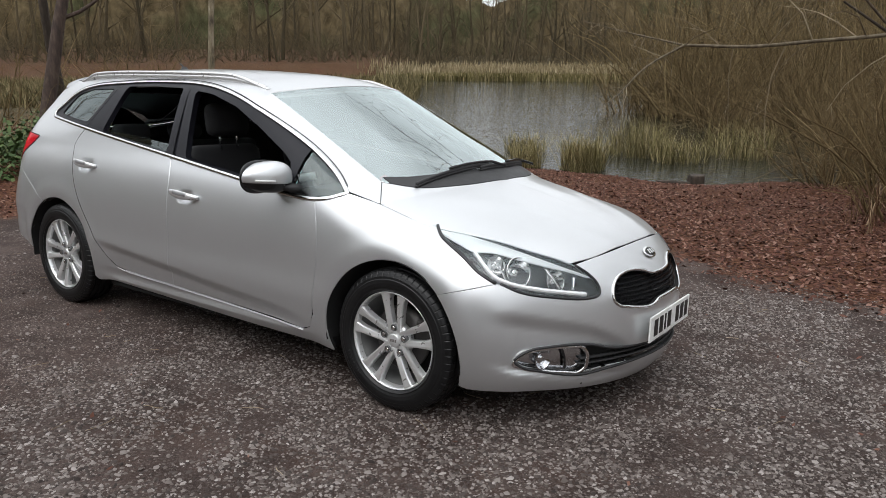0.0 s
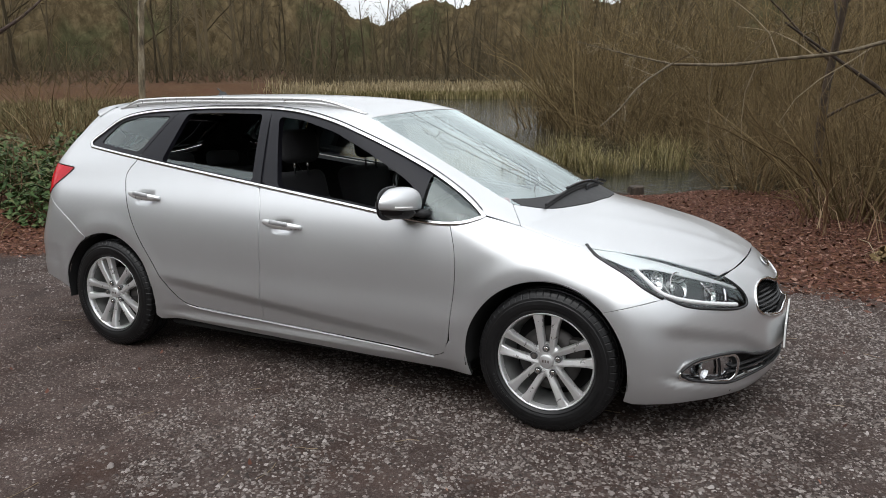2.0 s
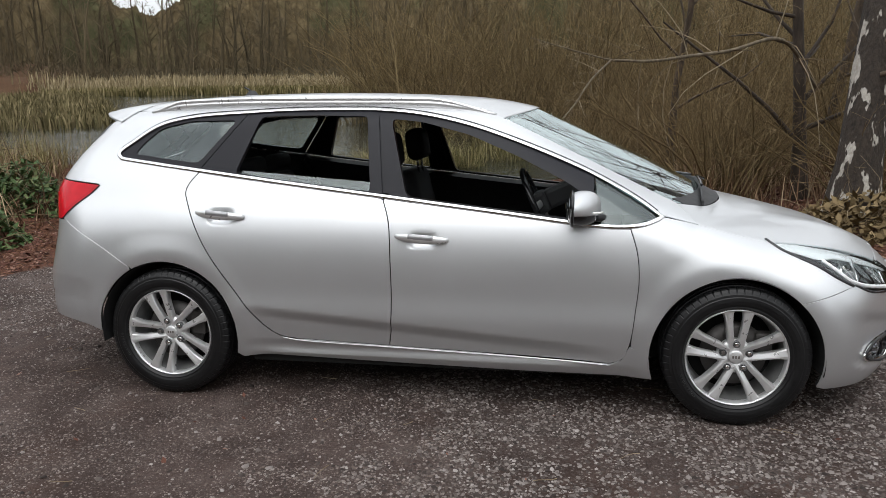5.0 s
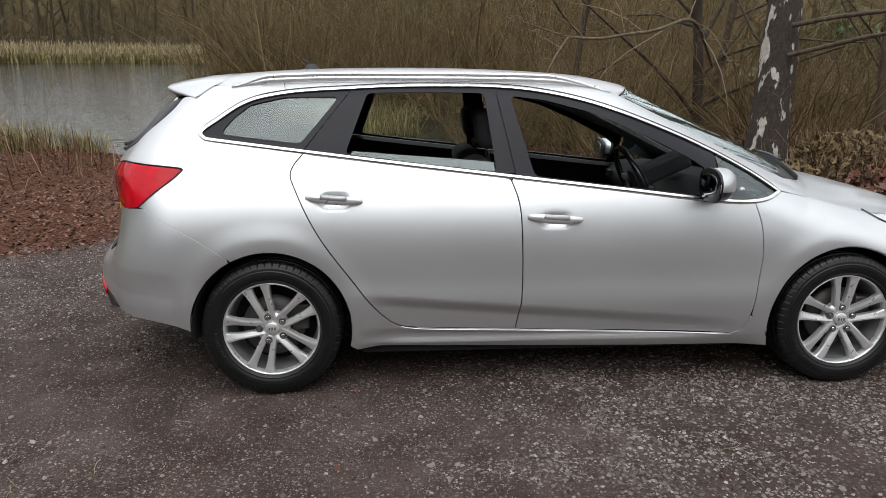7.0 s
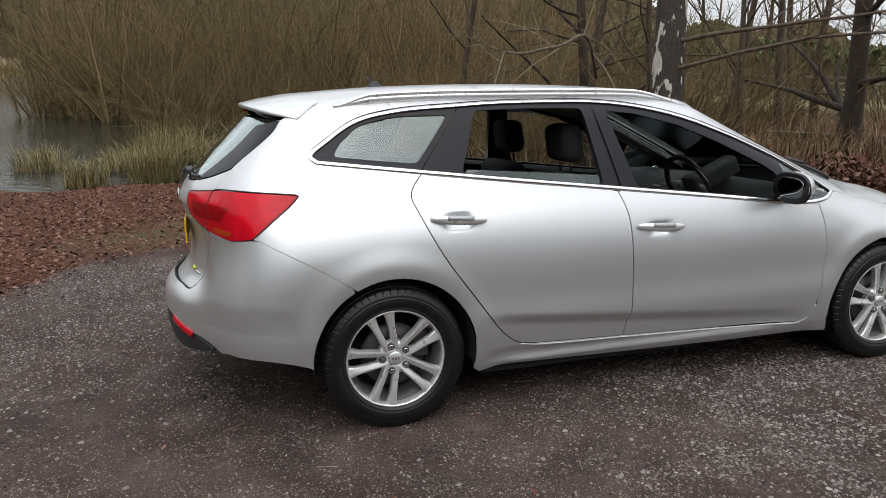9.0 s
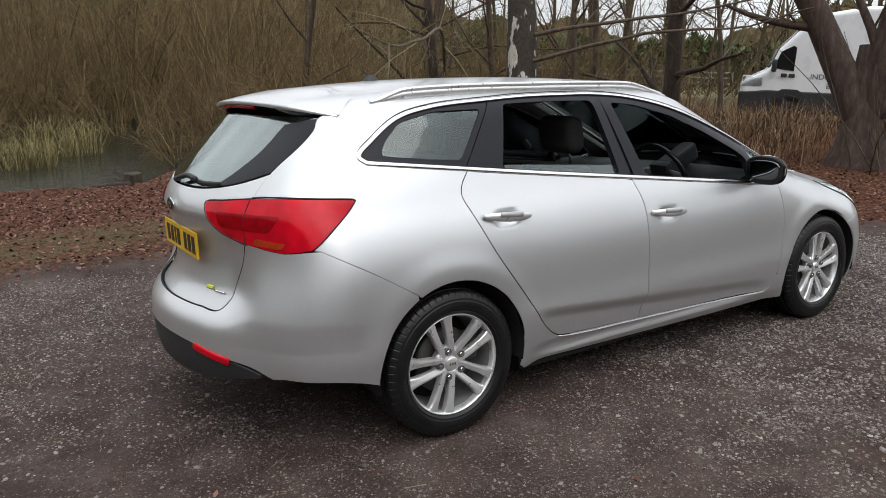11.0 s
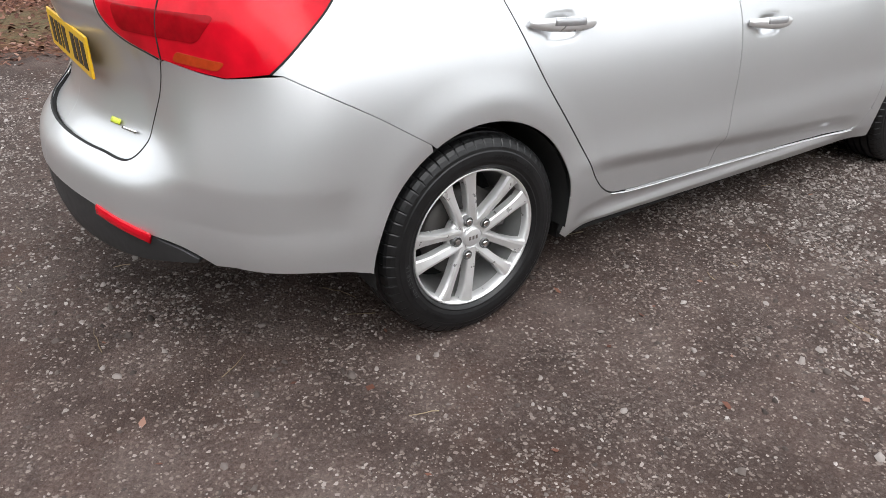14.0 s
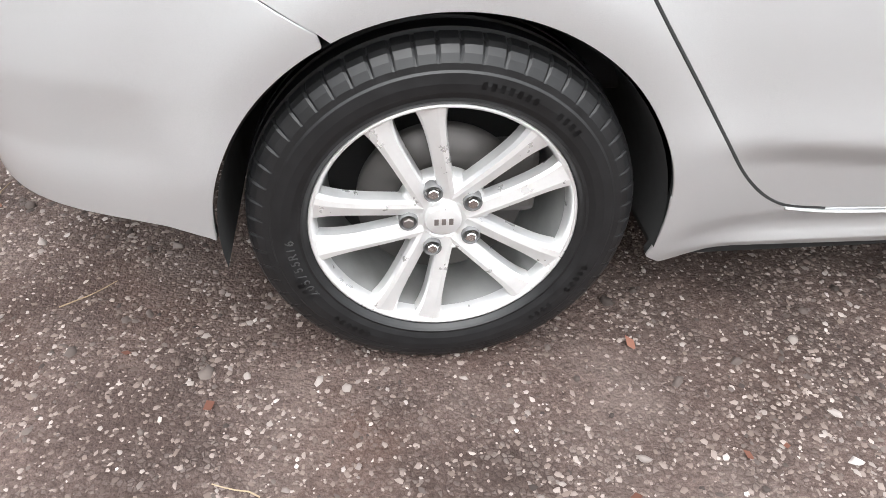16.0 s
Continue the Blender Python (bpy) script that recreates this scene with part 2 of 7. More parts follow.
def sweep(path, section, up=None, closed=False, caps=True):
    """Verts and faces of a section, a list of (side, up), swept along a path; up: one vector for each point of the path, or one for all."""
    path = np.asarray(path, float)
    n, k = len(path), np.asarray(section).shape[-2]
    tan = np.gradient(path, axis=0)
    if closed:
        tan = np.roll(path, -1, 0) - np.roll(path, 1, 0)
    tan /= np.linalg.norm(tan, axis=1)[:, None] + 1e-9
    if up is None:
        up = (0, 0, 1)
    up = np.broadcast_to(np.asarray(up, float), path.shape)
    side = np.cross(tan, up)
    side /= np.linalg.norm(side, axis=1)[:, None] + 1e-9
    upp = np.cross(side, tan)
    sec = np.asarray(section, float)
    if sec.ndim == 2:
        sec = np.broadcast_to(sec, (n, k, 2))
    v = path[:, None, :] + side[:, None, :] * sec[:, :, :1] + upp[:, None, :] * sec[:, :, 1:]
    faces = []
    for i in range(n if closed else n - 1):
        j = (i + 1) % n
        for a in range(k):
            b = (a + 1) % k
            faces.append((i * k + a, j * k + a, j * k + b, i * k + b))
    if caps and not closed:
        faces.append(tuple(range(k)))
        faces.append(tuple(range((n - 1) * k, n * k))[::-1])
    return v.reshape(-1, 3), faces


def ring(r, k=8, ry=None):
    return [(r * math.cos(2 * math.pi * i / k), (ry or r) * math.sin(2 * math.pi * i / k)) for i in range(k)]


def curve(points, n=60, closed=False):
    """A smooth curve through points, as an array of n of them."""
    p = np.asarray(points, float)
    if closed:
        p = np.vstack([p[-1:], p, p[:2]])
    else:
        p = np.vstack([2 * p[0] - p[1], p, 2 * p[-1] - p[-2]])
    seg = np.sqrt(np.linalg.norm(np.diff(p, axis=0), axis=1)) + 1e-9
    t = np.concatenate([[0], np.cumsum(seg)])
    lo, hi = t[1], t[-2]
    q = np.linspace(lo, hi, n, endpoint=not closed)
    out = []
    for s in q:
        i = min(max(int(np.searchsorted(t, s, side="right")) - 1, 1), len(p) - 3)
        t0, t1, t2, t3 = t[i - 1:i + 3]
        a, b, c, d = p[i - 1:i + 3]
        a1 = (t1 - s) / (t1 - t0) * a + (s - t0) / (t1 - t0) * b
        a2 = (t2 - s) / (t2 - t1) * b + (s - t1) / (t2 - t1) * c
        a3 = (t3 - s) / (t3 - t2) * c + (s - t2) / (t3 - t2) * d
        b1 = (t2 - s) / (t2 - t0) * a1 + (s - t0) / (t2 - t0) * a2
        b2 = (t3 - s) / (t3 - t1) * a2 + (s - t1) / (t3 - t1) * a3
        out.append((t2 - s) / (t2 - t1) * b1 + (s - t1) / (t2 - t1) * b2)
    return np.array(out)


class Spline:
    """A natural cubic spline, held level past its ends."""

    def __init__(self, points):
        self.x, self.y = np.array(points, float).T
        n = len(self.x)
        h = np.diff(self.x)
        a, r = np.eye(n), np.zeros(n)
        for i in range(1, n - 1):
            a[i, i - 1:i + 2] = h[i - 1], 2 * (h[i - 1] + h[i]), h[i]
            r[i] = 6 * ((self.y[i + 1] - self.y[i]) / h[i] - (self.y[i] - self.y[i - 1]) / h[i - 1])
        self.m, self.h = np.linalg.solve(a, r), h

    def __call__(self, q):
        q = np.clip(q, self.x[0], self.x[-1])
        i = np.clip(np.searchsorted(self.x, q, side="right") - 1, 0, len(self.h) - 1)
        h, a, b = self.h[i], self.x[i + 1] - q, q - self.x[i]
        return (self.m[i] * a**3 + self.m[i + 1] * b**3) / (6 * h) + (self.y[i] / h - self.m[i] * h / 6) * a + (self.y[i + 1] / h - self.m[i + 1] * h / 6) * b


def step(a, b, x):
    t = np.clip((x - a) / (b - a), 0, 1)
    return t * t * (3 - 2 * t)


def smax(a, b, k):
    h = np.maximum(k - np.abs(a - b), 0) / k
    return np.maximum(a, b) + h * h * k / 4


# ---- the car's outer skin, as one smooth function; x ahead, y out to the side, z up, from the ground between the axles ----
AXLE, HUB_F, HUB_R = 1.325, 0.302, 0.310
SIDE = Spline([(0.12, 0.800), (0.20, 0.838), (0.28, 0.862), (0.36, 0.876), (0.43, 0.884), (0.52, 0.880), (0.60, 0.880), (0.70, 0.877), (0.80, 0.862), (0.90, 0.832),
               (0.98, 0.796), (1.10, 0.746), (1.22, 0.692), (1.34, 0.632), (1.46, 0.560)])
ROOF = Spline([(-2.05, 1.352), (-1.9, 1.375), (-1.6, 1.414), (-1.2, 1.440), (-0.8, 1.447), (-0.4, 1.442), (0.0, 1.424), (0.25, 1.398), (0.42, 1.362)])
HOOD = Spline([(1.30, 0.945), (1.45, 0.915), (1.65, 0.866), (1.85, 0.808), (2.00, 0.745), (2.10, 0.690), (2.2, 0.62)])
NOSE = Spline([(0.10, 2.12), (0.18, 2.19), (0.27, 2.225), (0.36, 2.235), (0.46, 2.228), (0.56, 2.21), (0.64, 2.18), (0.70, 2.145), (0.80, 2.06), (0.95, 1.85)])
TAIL = Spline([(0.16, 2.10), (0.24, 2.22), (0.32, 2.275), (0.42, 2.292), (0.50, 2.288), (0.56, 2.272), (0.61, 2.225), (0.66, 2.180), (0.74, 2.160), (0.84, 2.165), (0.92, 2.185),
               (0.98, 2.180), (1.04, 2.150), (1.12, 2.085), (1.22, 1.985), (1.35, 1.855), (1.5, 1.70)])

TAIL_CORNER = Spline([(0.16, 2.10), (0.24, 2.20), (0.32, 2.250), (0.42, 2.270), (0.54, 2.260), (0.68, 2.225), (0.80, 2.195), (0.92, 2.185), (0.98, 2.180), (1.04, 2.150), (1.12, 2.085), (1.22, 1.985),
                      (1.35, 1.855), (1.5, 1.70)])


def half_width(x, z):
    w = SIDE(z)
    w = w - 0.085 * np.clip(x - 0.6, 0, None) ** 2 * step(0.50, 0.85, z)
    w = w - 0.025 * np.clip(-x - 0.9, 0, None) ** 2 * step(0.55, 1.05, z) - 0.07 * np.clip(-x - 0.9, 0, None) ** 2 * step(1.0, 1.3, z)
    for cx, cz in ((AXLE, HUB_F), (-AXLE, HUB_R)):
        r = np.hypot(x - cx, z - cz)
        w = w + 0.010 * step(0.50, 0.36, r)
    crease = 0.405 - 0.085 * (x + 0.2)
    inside = step(-1.0, -0.72, x) * step(0.86, 0.55, x)
    w = w - 0.024 * inside * step(crease + 0.012, crease - 0.050, z) * step(0.22, 0.27, z)
    return w


def top_height(x, y):
    b = 0.36 * step(-0.2, 0.35, x) * (1 - 0.72 * step(1.25, 2.0, x))
    s = x + b * y * y
    glass_line = 1.362 - (s - 0.42) * 0.457 - 0.02 * (s - 0.42) * (1.33 - s)
    z = np.where(s < 0.42, ROOF(s), np.where(s < 1.33, glass_line, HOOD(s)))
    z = np.where(s > 1.25, np.maximum(HOOD(s), np.where(s < 1.5, glass_line, 0)), z)
    crown = 0.105 + 0.05 * step(1.1, 1.5, x)
    rise = 0.024 * step(1.45, 0.95, x)
    return z + rise * (1 - (y / 0.57) ** 2) - crown * y * y


def skin(x, y, z):
    """Below nought inside the car, above it outside."""
    y = np.abs(y)
    f = y - half_width(x, z)
    t = (z - top_height(x, y)) * (1 - 0.1 * step(0.3, 0.5, x) * step(1.4, 1.2, x))
    k = 0.09 + 0.02 * step(0.9, 1.5, x)
    f = smax(f, t, k)
    n = (x - NOSE(z) + 0.60 * y * y) * (1 / np.sqrt(1 + (0.8 * y) ** 2))
    f = smax(f, n, 0.12)
    tail = TAIL(z) + (TAIL_CORNER(z) - TAIL(z)) * step(0.42, 0.68, y)
    r = (-x - tail + 0.43 * y * y) * (1 / np.sqrt(1 + (0.6 * y) ** 2))
    return smax(f, r, 0.13 - 0.05 * step(1.0, 1.2, z))


def skin_normal(p):
    p = np.asarray(p, float)
    e = 0.004
    g = np.stack([skin(*(p + d).T) - skin(*(p - d).T) for d in np.eye(3) * e], 1)
    return g / (np.linalg.norm(g, axis=1)[:, None] + 1e-12)


class Flat:
    """Looks at the skin along one way: (u, v) to a place on the skin, and back. out: the way out of the car."""

    def __init__(self, out, e1, e2, reach=(-0.2, 3.2), base=(0, 0, 0)):
        self.o, self.a, self.b, self.reach, self.base = (np.array(v, float) for v in (out, e1, e2, reach, base))

    def at(self, uv, off=0.0):
        uv = np.atleast_2d(uv)
        start = self.base + uv[:, :1] * self.a + uv[:, 1:] * self.b
        lo, hi = np.full(len(uv), self.reach[0]), np.full(len(uv), self.reach[1])
        for _ in range(36):
            mid = (lo + hi) / 2
            inside = skin(*(start + mid[:, None] * self.o).T) < off
            lo, hi = np.where(inside, mid, lo), np.where(inside, hi, mid)
        return start + lo[:, None] * self.o

    def back(self, p):
        p = np.atleast_2d(p) - self.base
        return np.stack([p @ self.a, p @ self.b], 1)


class Turned(Flat):
    """Looks at the skin from an upright axis at (x, 0) outwards: u is the angle from ahead."""

    def __init__(self, x):
        self.x = x

    def at(self, uv, off=0.0):
        uv = np.atleast_2d(uv)
        d = np.stack([np.cos(uv[:, 0]), np.sin(uv[:, 0]), 0 * uv[:, 0]], 1)
        start = np.stack([0 * uv[:, 0] + self.x, 0 * uv[:, 0], uv[:, 1]], 1)
        lo, hi = np.zeros(len(uv)), np.full(len(uv), 2.5)
        for _ in range(36):
            mid = (lo + hi) / 2
            inside = skin(*(start + mid[:, None] * d).T) < off
            lo, hi = np.where(inside, mid, lo), np.where(inside, hi, mid)
        return start + lo[:, None] * d

    def back(self, p):
        p = np.atleast_2d(p)
        return np.stack([np.arctan2(p[:, 1], p[:, 0] - self.x), p[:, 2]], 1)


R2 = math.sqrt(0.5)
FROM_SIDE = Flat((0, 1, 0), (1, 0, 0), (0, 0, 1), (-0.1, 1.3))
FROM_TOP = Flat((0, 0, 1), (1, 0, 0), (0, 1, 0), (0.05, 2.0))
FROM_BACK = Flat((-1, 0, 0), (0, 1, 0), (0, 0, 1), (0.0, 3.0))
FROM_FRONT = Flat((1, 0, 0), (0, 1, 0), (0, 0, 1), (0.5, 3.0))
FROM_SHOULDER = Flat((0, R2, R2), (1, 0, 0), (0, -R2, R2), (-0.2, 2.0))
FROM_REAR_SIDE = Flat((-0.5, 0.866, 0), (0.866, 0.5, 0), (0, 0, 1), (0.0, 3.0))
ROUND_FRONT, ROUND_BACK = Turned(1.25), Turned(-1.25)


def side_line(points, n=40):
    return FROM_SIDE.at(curve(points, n))


def inside_of(poly, q):
    """Which points q lie within the polygon."""
    x, y = q[:, 0], q[:, 1]
    odd = np.zeros(len(q), bool)
    a, b = poly, np.roll(poly, -1, 0)
    for (x0, y0), (x1, y1) in zip(a, b):
        if y0 == y1:
            continue
        cut = ((y0 > y) != (y1 > y)) & (x < (x1 - x0) * (y - y0) / (y1 - y0) + x0)
        odd ^= cut
    return odd


def clip_cell(poly, lo, hi):
    """The part of a polygon within a cell."""
    out = [tuple(p) for p in poly]
    for axis, lim, sign in ((0, lo[0], 1), (0, hi[0], -1), (1, lo[1], 1), (1, hi[1], -1)):
        src, out = out, []
        for i, p in enumerate(src):
            q = src[i - 1]
            dp, dq = sign * (p[axis] - lim), sign * (q[axis] - lim)
            if (dp >= 0) != (dq >= 0):
                f = dq / (dq - dp)
                c = [q[0] + f * (p[0] - q[0]), q[1] + f * (p[1] - q[1])]
                c[axis] = lim
                out.append(tuple(c))
            if dp >= 0:
                out.append(p)
        if not out:
            break
    return out


def panel_mesh(name, view, outline, cell=(0.03, 0.03), off=0.0, depth=0.022, shape=None, flip=False, gap=0.0025):
    """A pressed panel: the skin within an outline (places on it), its edges turned in. shape(p): metres by which it stands out there. flip: for the other side."""
    poly = view.back(outline)
    keep = np.linalg.norm(poly - np.roll(poly, 1, 0), axis=1) > 1e-5
    poly = poly[keep]
    if gap:
        e = np.roll(poly, -1, 0) - poly
        e /= np.linalg.norm(e, axis=1)[:, None]
        way = np.sign(np.sum(poly[:, 0] * np.roll(poly[:, 1], -1) - np.roll(poly[:, 0], -1) * poly[:, 1]))
        m = e + np.roll(e, 1, 0)
        m /= np.linalg.norm(m, axis=1)[:, None] + 1e-9
        poly = poly + way * gap * np.stack([-m[:, 1], m[:, 0]], 1)
    du, dv = cell
    lo = poly.min(0) - 1e-4 - np.array([0.37 * du, 0.41 * dv])
    hi = poly.max(0)
    nu, nv = int((hi[0] - lo[0]) / du) + 2, int((hi[1] - lo[1]) / dv) + 2
    a, b = poly, np.roll(poly, -1, 0)
    edge_cells = {}
    for i in range(len(a)):
        m = int(max(abs(b[i] - a[i]) / np.array(cell)) * 6) + 2
        pts = a[i] + np.linspace(0, 1, m)[:, None] * (b[i] - a[i])
        for c in np.floor((pts - lo) / np.array(cell)).astype(int):
            edge_cells[tuple(c)] = True
    gu, gv = np.meshgrid(np.arange(nu), np.arange(nv), indexing="ij")
    mids = lo + (np.stack([gu.ravel(), gv.ravel()], 1) + 0.5) * np.array(cell)
    full = inside_of(poly, mids).reshape(nu, nv)
    ids, uv, faces = {}, [], []

    def vid(p):
        k = (round(p[0], 6), round(p[1], 6))
        if k not in ids:
            ids[k] = len(uv)
            uv.append(p)
        return ids[k]

    spoly = [tuple(p) for p in poly]
    for i in range(nu):
        for j in range(nv):
            c0 = lo + np.array([i, j]) * np.array(cell)
            c1 = lo + np.array([i + 1, j + 1]) * np.array(cell)
            if (i, j) in edge_cells:
                ps = clip_cell(spoly, c0, c1)
            elif full[i, j]:
                ps = [(c0[0], c0[1]), (c1[0], c0[1]), (c1[0], c1[1]), (c0[0], c1[1])]
            else:
                continue
            f = []
            for p in ps:
                k = vid(p)
                if not f or f[-1] != k:
                    f.append(k)
            if len(f) > 1 and f[0] == f[-1]:
                f.pop()
            if len(f) == len(set(f)) and len(f) > 2:
                q = np.array([uv[k] for k in f])
                area = 0.5 * np.sum(q[:, 0] * np.roll(q[:, 1], -1) - np.roll(q[:, 0], -1) * q[:, 1])
                if abs(area) > 1e-9:
                    faces.append(f if area > 0 else f[::-1])
    p = view.at(np.array(uv), off)
    nrm = skin_normal(p)
    if shape is not None:
        d = shape(p)
        p2 = p + nrm * d[:, None]
        e = 0.004
        t1 = np.cross(nrm, [0.0, 0.0, 1.0])
        t1 /= np.linalg.norm(t1, axis=1)[:, None] + 1e-9
        t2 = np.cross(nrm, t1)
        g1 = (shape(p + t1 * e) - shape(p - t1 * e)) / (2 * e)
        g2 = (shape(p + t2 * e) - shape(p - t2 * e)) / (2 * e)
        nrm = nrm - t1 * g1[:, None] - t2 * g2[:, None]
        nrm /= np.linalg.norm(nrm, axis=1)[:, None]
        p = p2
    # one turn of the faces that looks outwards
    vote = 0.0
    for f0 in faces[:: max(1, len(faces) // 60)]:
        vote += np.cross(p[f0[1]] - p[f0[0]], p[f0[2]] - p[f0[0]]) @ nrm[f0[0]] * 1e4
    if vote < 0:
        faces = [f[::-1] for f in faces]
    # edges turned in
    count = {}
    for f in faces:
        for i in range(len(f)):
            count[(f[i - 1], f[i])] = 1
    rim = [(i, j) for (i, j) in count if (j, i) not in count]
    # an edge that leaves the outline along a grid line is no rim
    q = np.array(uv)
    side_a, side_e = poly, np.roll(poly, -1, 0) - poly
    size_e = np.sum(side_e**2, axis=1) + 1e-18

    def on_outline(i, j):
        m = (q[i] + q[j]) / 2
        u = np.clip(np.sum((m - side_a) * side_e, axis=1) / size_e, 0, 1)
        return np.min(np.linalg.norm(side_a + u[:, None] * side_e - m, axis=1)) < 3e-4

    rim = [e for e in rim if on_outline(*e)]
    verts, norms = list(p), list(nrm)
    lateral = {}
    for i, j in rim:
        e = p[j] - p[i]
        o = np.cross(e, nrm[i])
        l = np.linalg.norm(o)
        if l > 1e-9:
            for k in (i, j):
                lateral[k] = lateral.get(k, 0) + o / l
    inner = {}
    for k, o in lateral.items():
        o = o / (np.linalg.norm(o) + 1e-9)
        inner[k] = (len(verts), len(verts) + 1)
        verts.append(p[k] - nrm[k] * 0.006 + o * 0.0015)
        norms.append(o)
        verts.append(p[k] - nrm[k] * depth)
        norms.append(o)
    first_dark = None
    edge_faces, seam_faces = [], []
    for i, j in rim:
        if i in inner and j in inner:
            edge_faces.append([j, i, inner[i][0], inner[j][0]])
            seam_faces.append([inner[j][0], inner[i][0], inner[i][1], inner[j][1]])
    first_dark = len(faces) + len(edge_faces)
    faces = faces + edge_faces + seam_faces
    v, nn = np.array(verts), np.array(norms)
    if not flip:
        v, nn = v * (1, -1, 1), nn * (1, -1, 1)
        faces = [f[::-1] for f in faces]
    me = mesh_of(name, v, faces, nn)
    me["first_dark"] = first_dark
    return me


def both(name, view, outline, material, parents, label="", **more):
    """A panel on the right of the car, and its mirror image on the left."""
    out = []
    for flip, parent in zip((False, True), parents):
        me = panel_mesh(name, view, outline, flip=flip, **more)
        if material == PAINT:
            # the depth of a shut line is coloured black to stand for its shade
            me.materials.append(PAINT)
            me.materials.append(SHADE)
            slot = np.zeros(len(me.polygons), np.int32)
            slot[me["first_dark"]:] = 1
            me.polygons.foreach_set("material_index", slot)
        out.append(part(name, me, material, parent, label))
    return out


def strip_mesh(name, line, width, height, flip=False, off=0.0, closed=False, k=8):
    """A flat-oval trim strip laid along places on the skin."""
    line = np.asarray(line, float)
    n = skin_normal(line)
    v, f = sweep(line + n * off, ring(width / 2, k, height), n, closed)
    if not flip:
        v = v * (1, -1, 1)
        f = [q[::-1] for q in f]
    return mesh_of(name, v, f)


# ---- the estate car ----
car = tagged(new("estate_car"), "silver five-door estate car with roof rails parked on gravel", "car", "", "thing")
car.matrix_world = SLOPE
PAIR = (car, car)

BELT = curve([(-1.600, 1.150), (-1.16, 1.095), (-0.76, 1.045), (-0.25, 0.985), (0.26, 0.925), (0.66, 0.877), (0.81, 0.866), (0.92, 0.876), (1.0, 0.903)], 120)
HEAD = curve([(1.0, 0.903), (0.93, 0.955), (0.85, 1.005), (0.67, 1.100), (0.40, 1.215), (0.14, 1.305), (-0.09, 1.355), (-0.30, 1.376), (-0.50, 1.380), (-0.75, 1.379), (-0.94, 1.371),
              (-1.25, 1.350), (-1.42, 1.312), (-1.55, 1.235), (-1.625, 1.175), (-1.600, 1.150)], 160)
REAR_EDGE = [(-1.16, 1.095), (-1.21, 1.035), (-1.222, 0.995), (-1.20, 0.935), (-1.11, 0.755), (-0.97, 0.555), (-0.83, 0.372), (-0.755, 0.318), (-0.67, 0.303)]
POST_EDGE = [(-0.25, 0.985), (-0.213, 0.875), (-0.20, 0.695), (-0.20, 0.435), (-0.22, 0.287)]
FRONT_EDGE = [(0.858, 0.872), (0.892, 0.755), (0.902, 0.635), (0.89, 0.495), (0.868, 0.335), (0.84, 0.272), (0.79, 0.250)]


def between(line, x0, x1):
    """The stretch of a line of (x, z) between two x, in the order x0 to x1."""
    lo, hi = min(x0, x1), max(x0, x1)
    p = line[(line[:, 0] >= lo) & (line[:, 0] <= hi)]
    p = p[np.argsort(p[:, 0])]
    return p if x0 < x1 else p[::-1]


def arch(cx, cz, r, a0, a1, n=40, rz=None):
    a = np.radians(np.linspace(a0, a1, n))
    return np.stack([cx + r * np.cos(a), cz + (rz or r) * np.sin(a)], 1)


def under(points, dz):
    return points - (0, dz)


fd = np.vstack([under(between(BELT, -0.25, 0.79), 0.008), curve(FRONT_EDGE, 50)[1:], [(0.3, 0.268)], curve(POST_EDGE, 40)[::-1]])
rd = np.vstack([under(between(BELT, -1.155, -0.255), 0.008), curve(POST_EDGE, 40)[1:], curve(REAR_EDGE, 70)[::-1]])


def door_shape(p):
    """A finger cup behind each handle."""
    out = np.zeros(len(p))
    for hx, hz in ((-0.052, 0.795), (-1.028, 0.887)):
        out = out - 0.020 * np.exp(-(((p[:, 0] - hx) / 0.052) ** 4) - ((p[:, 2] - hz) / 0.028) ** 4)
    return out


doors_f = both("front_door", FROM_SIDE, FROM_SIDE.at(fd), PAINT, PAIR, cell=(0.018, 0.012), shape=door_shape, gap=0.0034)
doors_r = both("rear_door", FROM_SIDE, FROM_SIDE.at(rd), PAINT, PAIR, cell=(0.018, 0.012), shape=door_shape, gap=0.0034)

# dark strip that puts the shade of the rear door's gap into colour
for flip in (False, True):
    part("shut_line_shade", strip_mesh("shut_line_shade", FROM_SIDE.at(curve(REAR_EDGE, 70)), 0.0062, 0.002, flip, -0.0015), SHADE, car, "dark strip for the shade in the rear door's gap")
ARCH_F = arch(1.318, 0.292, 0.362, -20, 200)
ARCH_R = arch(-1.321, 0.311, 0.358, -14, 197)

# sill below the doors
sill = np.vstack([[(0.955, 0.182)], arch(1.318, 0.292, 0.362, 198, 183, 4), [(0.93, 0.31), (0.872, 0.335), (0.84, 0.268), (0.79, 0.246), (0.3, 0.264), (-0.22, 0.283), (-0.67, 0.299), (-0.755, 0.314), (-0.83, 0.365)],
                  arch(-1.321, 0.311, 0.358, 8, -14, 6), [(-0.945, 0.203), (-0.85, 0.208), (-0.3, 0.194), (0.4, 0.180)]])


